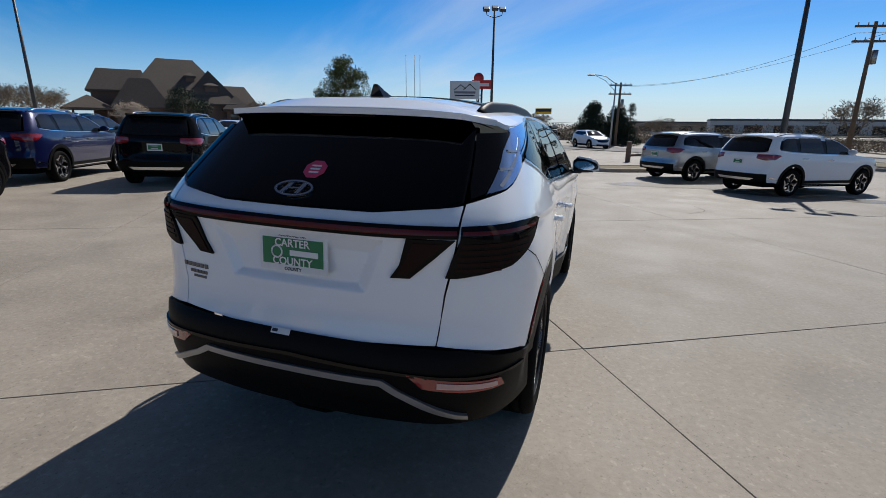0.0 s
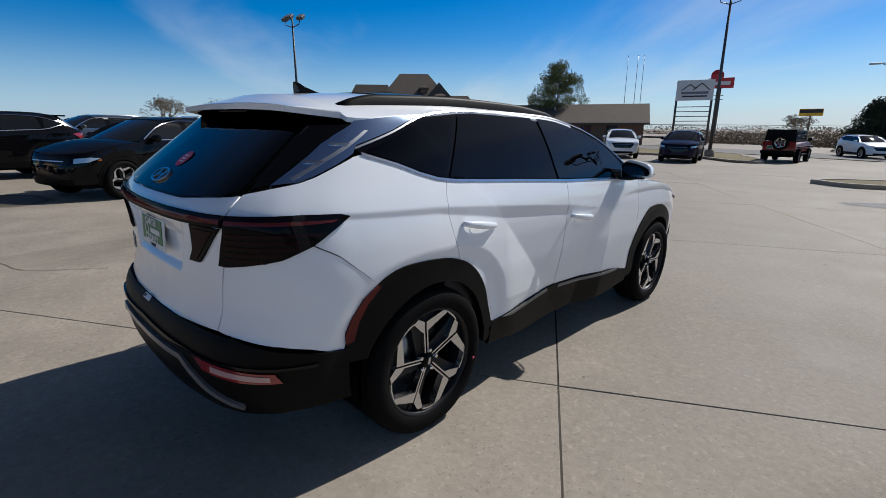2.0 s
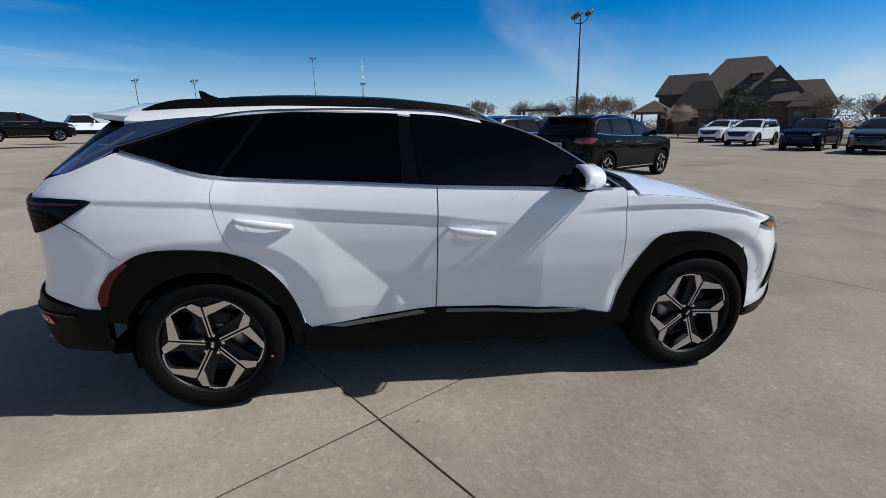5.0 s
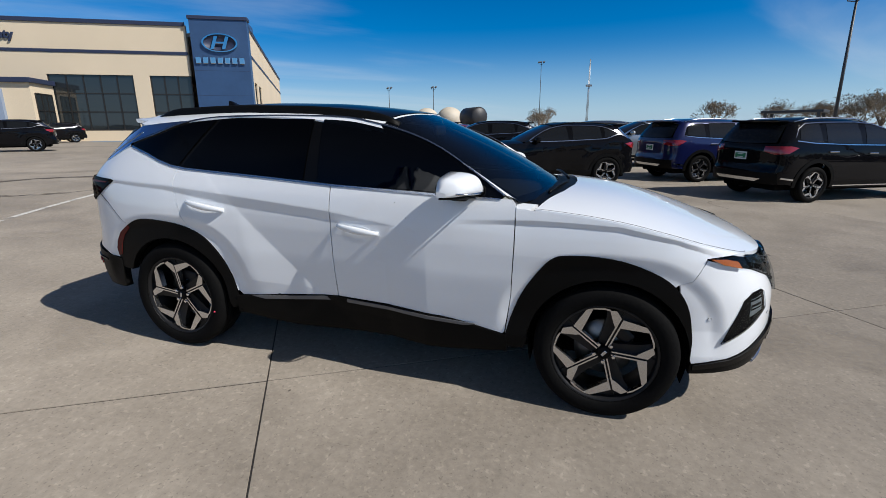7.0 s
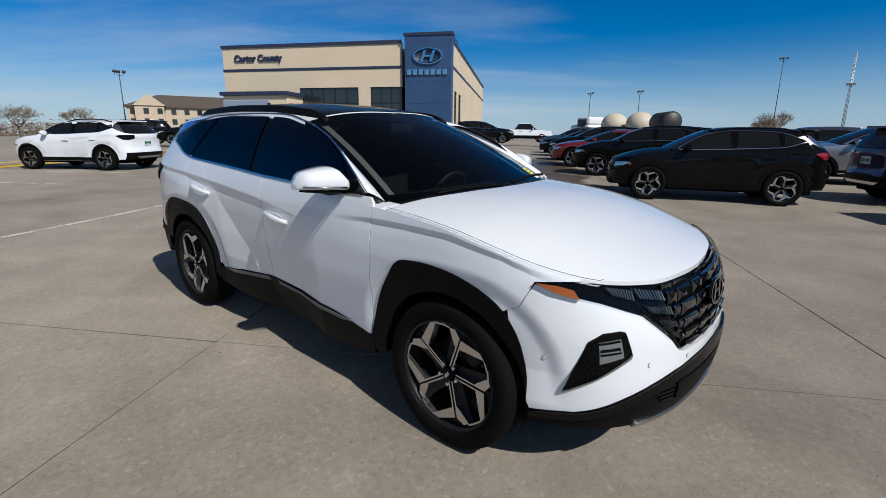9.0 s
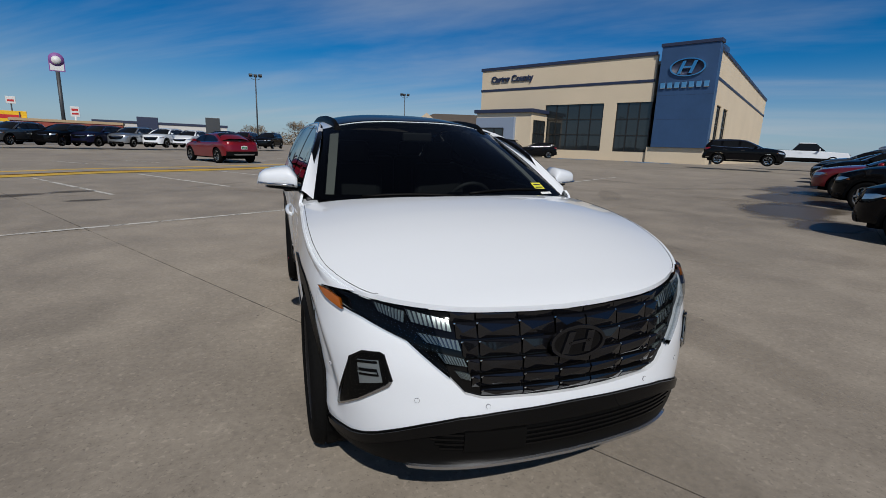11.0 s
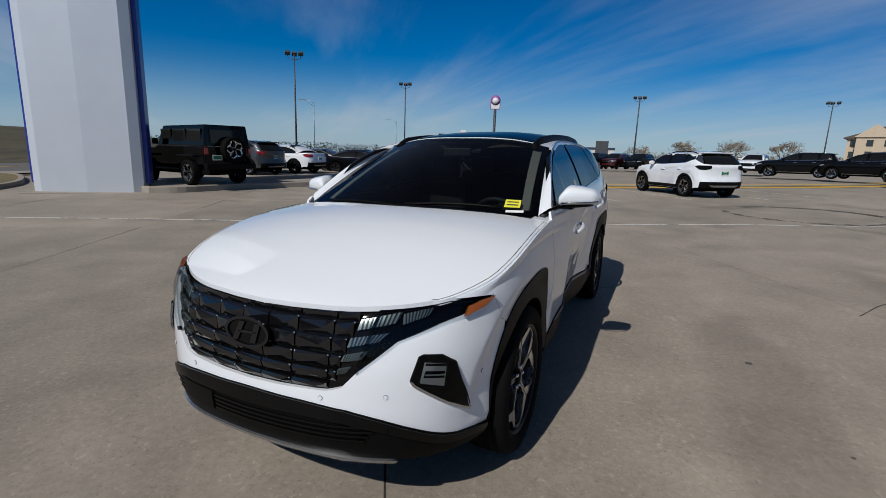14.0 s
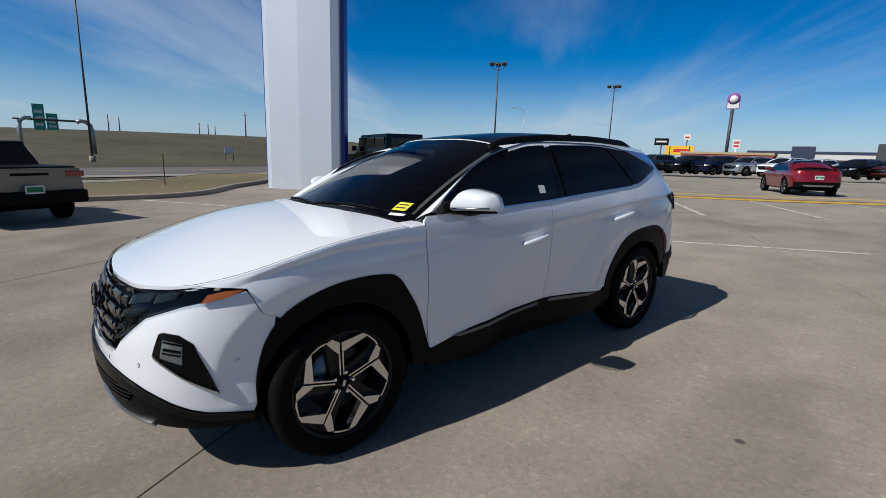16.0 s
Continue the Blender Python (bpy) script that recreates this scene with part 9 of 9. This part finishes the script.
def hotel():
    h = thing("hotel", "four-storey cream hotel with brown hipped roof", "hotel", pose(-56.0, -136.7, 0.6, 0, 0, -21.1) @ Matrix.Diagonal((1.15, 1, 1.0, 1)))
    wallm = mat("hotel_render", (0.55, 0.45, 0.33), 0.9, vary=0.06, scale=2)
    part("wall", box_bm(-14, -6, 0, 14, 7, 8.0), wallm, h)
    part("roof", hip(bmesh.new(), -14, -6, 14, 7, 8.0, 11.2, 0.6, 0.9), ROOF_TILE, h)
    for x0 in (-11.5, 7.0):
        part("wing", box_bm(x0, 6.0, 0, x0 + 5.5, 9.0, 8.0), wallm, h)
        bm = bmesh.new()
        prof = [(x0 - 0.4, 8.0), (x0 + 2.75, 10.8), (x0 + 5.9, 8.0)]
        a = [bm.verts.new((x, 9.3, z)) for x, z in prof]
        b = [bm.verts.new((x, 0.0, z)) for x, z in prof]
        bm.faces.new(a)
        for k in range(2):
            bm.faces.new((a[k], a[k + 1], b[k + 1], b[k]))
        bmesh.ops.recalc_face_normals(bm, faces=bm.faces[:])
        part("gable", bm, wallm, h)
    for fl in range(3):
        for k in range(11):
            x = -13 + 2.6 * k
            y = 9.0 if (-11.5 < x < -6 or 7 < x < 12.5) else 7.0
            w = part("window", box_bm(x - 0.5, y, 1.0 + 2.5 * fl, x + 0.5, y + 0.05, 2.4 + 2.5 * fl), SHOW_GLASS, h)
    part("roof_letters", box_bm(-9.9, 7.05, 6.95, -4.6, 7.25, 7.8, 0.03), SIGN_RED, h)
    part("porte_cochere", hip(bmesh.new(), -3, 9, 4, 14, 3.4, 4.6, 0.3, 0.9), ROOF_TILE, h)
    for x in (-2.7, 3.7):
        part("porch_post", box_bm(x - 0.25, 13.2, 0, x + 0.25, 13.7, 3.4), wallm, h)


hotel()

# ---- tanker truck behind the row ----
tk = thing("tank_truck", "white flatbed truck with two cream tanks", "truck", pose(-32.8, -11.0, lot(-32.8, -11), 0, 0, 160), G_ROW)
part("cab", box_bm(-0.95, 1.6, 0.7, 0.95, 3.6, 1.9, 0.2, 3), PAINTS["white"], tk)
part("cab_top", box_bm(-0.85, 1.7, 1.9, 0.85, 3.0, 2.5, 0.18, 3), PAINTS["white"], tk)
part("side_window", box_bm(-0.97, 2.0, 1.75, 0.97, 2.8, 2.3, 0.05), FAR_GLASS, tk)
part("bed", box_bm(-1.05, -3.2, 0.8, 1.05, 1.4, 1.0, 0.03), DARK_STEEL, tk)
for y in (-2.2, 0.0):
    bm = bmesh.new()
    bmesh.ops.create_uvsphere(bm, u_segments=24, v_segments=14, radius=1.0)
    for v in bm.verts:
        v.co = (v.co.x * 0.95, y + v.co.y * 0.95, 1.85 + v.co.z * 0.85)
    for f in bm.faces:
        f.smooth = True
    part("tank", bm, mat("cream_tank", (0.6, 0.53, 0.42), 0.6, vary=0.1), tk, "cream plastic tank")
for s in (1, -1):
    for y in (-2.2, 2.6):
        add_wheel(tk, s * 0.9, y, 0.42, s < 0, 12, 1.15, ("barrel", "flange", "hub_cap"))
dt = thing("dark_tank_trailer", "black round tank on a small trailer", "trailer", pose(-28.6, -6.3, lot(-28.6, -6.3), 0, 0, 160), G_ROW)
part("tank", lathe_bm([(0.0, -1.0), (0.5, -0.98), (0.62, -0.85), (0.62, 0.85), (0.5, 0.98), (0.0, 1.0)], 24), mat("black_tank", (0.03, 0.03, 0.032), 0.5), dt, m=pose(0, 0, 1.95, 0, 0, 60))
part("bed", box_bm(-0.9, -1.3, 0.55, 0.9, 1.3, 0.75, 0.02), DARK_STEEL, dt)
part("stand", box_bm(-0.5, -0.6, 0.74, 0.5, 0.6, 1.4, 0.02), DARK_STEEL, dt)
for s in (1, -1):
    add_wheel(dt, s * 0.95, 0, 0.365, s < 0, 12, 1.0, ("barrel", "flange", "hub_cap"))


# ---- kerbs, islands, verges, road ----
def raised(name, outline, h, top_m, label, category, kerb_m=KERB, w=0.18, kind="structure", drop=0.3):
    """A kerbed island: a rim of kerb round planted ground."""
    pts = smooth_line(outline + [outline[0]], 5)[:-1]
    n = len(pts)
    cx, cy = np.mean(pts, axis=0)
    inner = []
    for k in range(n):
        p, q = np.array(pts[k - 1]), np.array(pts[(k + 1) % n])
        t = (q - p) / (np.linalg.norm(q - p) + 1e-9)
        nrm = np.array([-t[1], t[0]])
        if np.dot(nrm, np.array([cx, cy]) - pts[k]) < 0:
            nrm = -nrm
        inner.append(tuple(np.array(pts[k]) + nrm * w))
    bm = bmesh.new()
    rows = []
    for pt, dz in ((pts, -drop), (pts, h - 0.02), ([tuple(np.array(a) * 0.9 + np.array(b) * 0.1) for a, b in zip(pts, inner)], h), (inner, h), (inner, h - 0.1)):
        rows.append([bm.verts.new((x, y, lot(*pts[k]) + dz)) for k, (x, y) in enumerate(pt)])
    for a, b in zip(rows, rows[1:]):
        for k in range(n):
            bm.faces.new((a[k], a[(k + 1) % n], b[(k + 1) % n], b[k]))
    bmesh.ops.recalc_face_normals(bm, faces=bm.faces[:])
    ob = tagged(part(name, bm, kerb_m), label, category, kind=kind)
    top = bmesh.new()
    f = top.faces.new([top.verts.new((x, y, lot(*pts[k]) + h - 0.02)) for k, (x, y) in enumerate(inner)])
    f.normal_update()
    bmesh.ops.triangulate(top, faces=[f])
    tagged(part("verge", top, top_m), "dry grass inside a concrete kerb", "grass", kind="structure")
    return ob


raised("kerb", [(0.2, 17.2), (1.4, 16.6), (3.6, 18.0), (9.5, 22.2), (9.0, 23.6), (3.0, 20.2), (0.7, 18.4)], 0.14, GRASS, "concrete kerb round a planted island", "kerb")
raised("kerb", [(4.0, 29.5), (8.0, 27.0), (18.0, 24.0), (40.0, 12.0), (42.0, 17.0), (20.0, 31.0), (5.0, 34.0)], 0.14, GRASS, "concrete kerb round a roadside verge", "kerb")
raised("kerb", [(-40.0, 29.5), (-20.0, 29.0), (-8.5, 30.0), (-4.2, 27.2), (-3.2, 28.5), (-5.0, 33.0), (-10.0, 37.0), (-40.0, 36.0)], 0.14, GRASS, "concrete kerb along the north verge", "kerb")
raised("kerb", [(15.0, 12.0), (14.0, 2.0), (14.2, -1.2), (16.8, -3.2), (19.5, -5.5), (24.0, -7.0), (25.0, -4.0), (20.5, 0.0), (19.6, 12.0)], 0.15, GRASS, "concrete kerb along the east verge", "kerb")

raised("kerb", [(13.25, -6.0), (12.6, -6.8), (12.25, -8.7), (11.6, -10.0), (11.05, -11.9), (12.5, -13.4), (15.3, -18.3), (20.0, -18.6), (23.0, -14.0), (23.0, -9.5), (19.0, -7.2), (15.2, -6.4)], 0.2, CONCRETE, "raised concrete edge of the upper lot", "kerb", KERB)


def ribbon(name, pts, w, dz, material, label, category, kind="structure"):
    """A flat strip laid on the ground along points."""
    p = [np.array(q, float) for q in smooth_line(pts, 10)]
    v, f = [], []
    for k, q in enumerate(p):
        t = p[min(k + 1, len(p) - 1)] - p[max(k - 1, 0)]
        t /= np.linalg.norm(t) + 1e-9
        nrm = np.array([-t[1], t[0]]) * w / 2
        for s in (1, 0.0, -1):
            a = q + nrm * s
            v.append((a[0], a[1], lot(a[0], a[1]) + dz))
    for k in range(len(p) - 1):
        for j in (0, 1):
            f.append((3 * k + j, 3 * k + j + 1, 3 * k + 4 + j, 3 * k + 3 + j))
    return tagged(part(name, mesh_from(name, v, f, True), material), label, category, kind=kind)


# east: road and rising field
def field():
    xs = [24, 26, 30, 36, 42, 50, 60, 75, 95, 120, 160, 220, 320, 500, 900]
    ys = [-220, -160, -110, -80, -60, -45, -35, -25, -15, -5, 5, 15, 30, 50, 80, 120]
    v = []
    for y in ys:
        for x in xs:
            s = max(0.0, min(1.0, (x - 42) / 90))
            z = lot(x, y) + 0.02 + 4.2 * s * s * (3 - 2 * s) * max(0.0, min(1.0, (110 - abs(y + 10)) / 60))
            v.append((x + 0.28 * y * 0.0, y, z))
    n = len(xs)
    f = [(j * n + i, j * n + i + 1, (j + 1) * n + i + 1, (j + 1) * n + i) for j in range(len(ys) - 1) for i in range(n - 1)]
    tagged(part("field", mesh_from("field", v, f, True), FIELD), "rough olive grass field rising beyond the road", "field", kind="structure")


field()
ribbon("road", [(26, -90), (30, -40), (31, -10), (31, 20), (30, 60)], 9.0, 0.05, ASPHALT, "grey asphalt road beyond the verge", "road")
ribbon("road_line", [(26, -90), (30, -40), (31, -10), (31, 20), (30, 60)], 0.18, 0.062, SIGN_YELLOW, "yellow centre line on the road", "line")
ribbon("pavement", [(21.4, -70), (25.0, -40), (25.6, -10), (25.6, 20), (25, 60)], 1.6, 0.07, KERB, "pale concrete footway beside the road", "pavement")
ribbon("road", [(-90, 60), (-40, 47), (-5, 42), (10, 39), (40, 30), (90, 0)], 8.0, 0.04, ASPHALT, "grey road north of the lot", "road")
ribbon("highway", [(-140, 96), (-20, 100), (60, 92), (160, 60)], 16.0, 2.4, mat("highway_concrete", (0.4, 0.37, 0.33), 0.85, vary=0.1), "pale raised highway on the skyline", "road")
ribbon("embankment", [(-140, 90), (-20, 93), (60, 85), (158, 52)], 14.0, 1.0, FIELD, "grass embankment below the highway", "grass")


# ---- gantry sign ----
gs = thing("highway_gantry", "galvanised arched gantry carrying two green road signs", "sign", pose(60.0, -1.6, 0.2, 0, 0, 95))
part("post", tube_bm([(0, 0, 0), (0, 0, 2.4), (0.15, 0, 2.95), (0.5, 0, 3.3), (0.95, 0, 3.38), (1.3, 0, 3.2)], 0.2, 10), STEEL, gs)
part("arm", tube_bm([(1.0, 0, 3.3), (6.2, 0, 3.3)], 0.1, 8), DARK_STEEL, gs)
part("far_bend", tube_bm([(4.8, 0, 3.35), (5.3, 0, 3.4), (5.7, 0, 3.1), (5.8, 0, 2.4), (5.8, 0, 0.0)], 0.2, 10), STEEL, gs)
for x0, z0, w, h in ((3.73, 2.3, 0.92, 2.5), (2.73, 2.35, 0.92, 1.6)):
    b = part("green_board", box_bm(x0, -0.42, z0, x0 + w, -0.34, z0 + h, 0.03), SIGN_GREEN, gs)
    b2 = [(0.15, 0.25), (0.4, 0.5), (0.65, 0.8)]
    for a, c in b2:
        for sd in (-0.45, -0.31):
            part("writing_bar", box_bm(x0 + 0.15, sd, z0 + h * a, x0 + w - 0.15, sd + 0.02, z0 + h * (a + 0.12)), SIGN_WHITE, b)
# far poles on the eastern skyline
for x, y, h in ((146.7, -10.5, 5.0), (146.5, -12.8, 4.4), (153.2, -33.1, 4.6), (152.7, -35.4, 4.2), (152.3, -37.2, 3.8), (160, -60, 5), (150, 2, 5), (111.8, -33.4, 5.6), (150, -70, 4.5), (158, 12, 5)):
    f = thing("utility_pole", "distant thin pole on the skyline", "utility pole", pose(x, y, lot(x, y) + 3.6), "poles on the skyline")
    part("shaft", cyl_bm((0, 0, 0), (0, 0, h), 0.16, 0.1, 6), WOOD, f)
    part("crossarm", box_bm(-0.9, -0.08, h - 0.8, 0.9, 0.08, h - 0.65), WOOD, f)
at = thing("radio_mast", "thin lattice radio mast far away", "mast", pose(-100.9, 0.5, 0.4))
for s in ((0.25, 0), (-0.12, 0.22), (-0.12, -0.22)):
    part("leg", cyl_bm((s[0], s[1], 0), (s[0] * 0.3, s[1] * 0.3, 15), 0.06, 0.04, 5), STEEL, at)
part("platform", box_bm(-0.6, -0.6, 9.9, 0.6, 0.6, 10.2, 0.02), STEEL, at)
pg = thing("canopy_frame", "dark flat-topped canopy frame behind parked cars", "canopy", pose(-41.3, 16.5, lot(-41.3, 16.5), 0, 0, 60))
part("top", box_bm(-2.0, -1.2, 2.62, 2.0, 1.2, 2.82, 0.03), DARK_STEEL, pg)
for x in (-1.7, 1.7):
    for y in (-1.0, 1.0):
        part("post", box_bm(x - 0.1, y - 0.1, 0.0, x + 0.1, y + 0.1, 2.62), DARK_STEEL, pg)
# small notice in the field, marker posts, wooden barrier
nb = thing("notice_board", "small pale notice on two posts in the field", "sign", pose(44.9, -10.9, lot(44.9, -10.9) + 0.35, 0, 0, 100) @ Matrix.Scale(0.66, 4))
part("board", box_bm(-0.7, -0.04, 0.9, 0.7, 0.04, 1.7, 0.01), SIGN_WHITE, nb)
for x in (-0.55, 0.55):
    part("post", box_bm(x - 0.05, -0.03, -0.3, x + 0.05, 0.03, 1.0), WOOD, nb)
mk = thing("marker_post", "thin brown marker post on the verge", "post", pose(18.0, -1.0, lot(18, -1)))
part("shaft", box_bm(-0.03, -0.02, 0, 0.03, 0.02, 1.3, 0.005), WOOD, mk)
br = thing("timber_barrier", "low weathered timber barrier with a slanting rail", "barrier", pose(2.6, 24.4, lot(2.6, 24.4), 0, 0, -12))
part("post", box_bm(-0.12, -0.12, 0, 0.12, 0.12, 1.1, 0.02), WOOD, br)
part("post", box_bm(4.9, -0.1, 0, 5.1, 0.1, 0.7, 0.02), WOOD, br)
part("rail", tube_bm([(0, 0, 0.35), (2.5, 0, 0.55), (5.0, 0, 0.62)], 0.07, 6), WOOD, br)
part("rail", tube_bm([(1.8, 0.2, 0.1), (4.6, 0.2, 0.95)], 0.05, 6), WOOD, br)

# ---- painted lines, kerb bands, stains ----
def strip(name, pts, w, material, label, category="line", dz=0.006, smooth=True):
    return ribbon(name, pts, w, dz, material, label, category)


yk = [(10.9, -12.0), (8.4, -13.65), (6.4, -15.4), (3.4, -16.9), (0.8, -18.6), (-3.0, -21.2), (-8.0, -25.4), (-13.5, -31.5)]
ribbon("yellow_kerb", yk, 1.05, 0.012, YELLOW, "faded yellow kerb band across the lot", "kerb")
ribbon("yellow_kerb", [(x + 0.18, y - 0.32) for x, y in yk], 0.34, 0.11, YELLOW, "faded yellow kerb top across the lot", "kerb")
strip("long_line", [(15.0, 1.1), (9.5, -2.0), (4.52, -4.3), (0.85, -5.96), (-1.7, -7.4), (-3.64, -8.38), (-7.64, -10.19), (-12.85, -13.06)], 0.10, WORN_WHITE, "long worn white line across the concrete")
strip("stall_line", [(9.83, -11.67), (8.4, -9.55), (7.0, -7.46)], 0.11, WORN_YELLOW, "worn yellow stall line on concrete")
for k in range(6):
    x, y = 7.51 - 2.27 * k, -13.15 - 1.6 * k
    strip("stall_line", [(x, y), (x - 1.55, y + 2.15), (x - 3.1, y + 4.3)], 0.10, WORN_WHITE, "worn white stall line on concrete")
for k in range(7):
    x, y = 10.12 - 2.3 * k, -21.95 - 1.55 * k
    strip("stall_line", [(x, y), (x - 0.95, y + 0.9), (x - 1.88, y + 1.8)], 0.10, WORN_WHITE, "short white stall line beyond the kerb")
circle = [(-4.7 + 1.8 * math.cos(radians(a)), -10.9 + 1.8 * math.sin(radians(a))) for a in range(0, 330, 15)]
strip("tyre_mark", circle, 0.12, TYRE_MARK, "round dark tyre mark on the concrete", "mark", 0.007)
strip("tyre_mark", [(x * 0.93 - 0.3, y * 0.93 - 0.75) for x, y in circle], 0.09, TYRE_MARK, "round dark tyre mark on the concrete", "mark", 0.0075)


def stain(name, x, y, rx, ry, ang, material, label, dz=0.005):
    n = 40
    bm = bmesh.new()
    bm.faces.new([bm.verts.new((math.cos(2 * math.pi * k / n), math.sin(2 * math.pi * k / n), 0)) for k in range(n)])
    m = ground_pose(x, y, math.sin(radians(-ang)), math.cos(radians(ang)), dz) @ Matrix.Diagonal((rx, ry, 1, 1))
    return tagged(part(name, bm, material, m=m), label, "stain", kind="structure")


for x, y, rx, ry, a in ((-10.6, -4.0, 2.4, 1.2, 25), (-13.4, -5.8, 2.8, 1.4, 28), (-16.2, -7.8, 2.8, 1.4, 30), (-9.0, -2.3, 1.2, 0.8, 15), (3.6, 12.6, 3.0, 0.9, 20), (6.8, 11.4, 3.0, 0.8, -10), (7.6, 14.8, 2.4, 0.9, 10)):
    stain("wet_patch", x, y, rx, ry, a, WET, "wet brown patch on the concrete")
for x, y, rx, ry, a in ((6.3, -8.8, 0.9, 0.35, 30), (5.4, -9.5, 0.6, 0.3, 30), (4.6, -7.9, 0.5, 0.2, 10), (1.18, -0.34, 0.016, 0.012, 0), (-2.41, 0.78, 0.016, 0.014, 0), (-2.1, -0.25, 0.03, 0.03, 0), (-3.1, 3.4, 0.03, 0.025, 0), (1.9, 4.3, 0.03, 0.02, 0)):
    stain("oil_stain", x, y, rx, ry, a, OIL, "dark oil stain on the concrete", 0.0065)
rs = random.Random(11)
for k in range(26):
    stain("water_stain", rs.uniform(-13, 11), rs.uniform(-14, 12), rs.uniform(0.8, 2.6), rs.uniform(0.2, 0.7), rs.uniform(0, 180), DRY_STAIN, "faint dark water stain on the concrete", 0.003 + 0.0001 * k)
for x, y in ((-28.65, -38.0), (-32.0, -31.9)):
    strip("bay_marking", [(x - 1.5, y + 1.3), (x, y), (x + 1.5, y - 1.3)], 2.0, LINE_BLUE, "blue painted bay before the showroom", "marking", 0.01)
# shadow cracks between slabs, short and crooked
for pts in ([(-3.2, -1.9), (-3.6, -2.5), (-4.1, -2.7), (-4.5, -3.3)], [(2.9, 6.6), (3.3, 7.2), (3.2, 7.8)], [(-6.5, 3.8), (-7.2, 3.6), (-7.6, 3.9)]):
    strip("crack", pts, 0.008, CRACK, "thin crooked crack in the concrete", "crack", 0.0062)

# ---- joints and slabs ----
for axis in (0, 1):
    lines = {}
    for i, j, x, y in CELLS:
        for e in (0, 1):
            k, o = (i + e, j) if axis == 0 else (j + e, i)
            lines.setdefault(k, set()).update((o, o + 1))
    for k, spans in sorted(lines.items()):
        v, f = [], []
        for o in range(min(spans), max(spans) + 1):
            a, b = (k, o) if axis == 0 else (o, k)
            x = NODE[0] + SLAB * (a * DIR_A[0] + b * DIR_B[0])
            y = NODE[1] + SLAB * (a * DIR_A[1] + b * DIR_B[1])
            d = DIR_A if axis == 0 else DIR_B
            for s in (-0.03, 0.03):
                v.append((x + s * d[0], y + s * d[1], lot(x, y) - 0.006))
        f = [(2 * q, 2 * q + 2, 2 * q + 3, 2 * q + 1) for q in range(len(v) // 2 - 1)]
        me = mesh_from("joint", v, f)
        if me.polygons[0].normal.z < 0:
            me.flip_normals()
        part("joint", me, JOINT, GROUND)


def slab_mesh(gap, name="slab"):
    h = SLAB / 2 - gap
    bm = bmesh.new()
    rows = [[bm.verts.new((sx * q, sy * q, z)) for sx, sy in ((-1, -1), (1, -1), (1, 1), (-1, 1))] for q, z in ((h, -0.012), (h, -0.002), (h - 0.002, 0.0))]
    bm.faces.new(rows[2])
    for a, b in zip(rows, rows[1:]):
        for k in range(4):
            bm.faces.new((a[k], a[(k + 1) % 4], b[(k + 1) % 4], b[k]))
    me = bpy.data.meshes.new(name)
    bm.to_mesh(me)
    bm.free()
    me.materials.append(CONCRETE)
    return me


slab = slab_mesh(0.0042)
for i, j, x, y in CELLS:
    part("slab", slab, None, GROUND, m=ground_pose(x, y, -DIR_B[0], -DIR_B[1]))
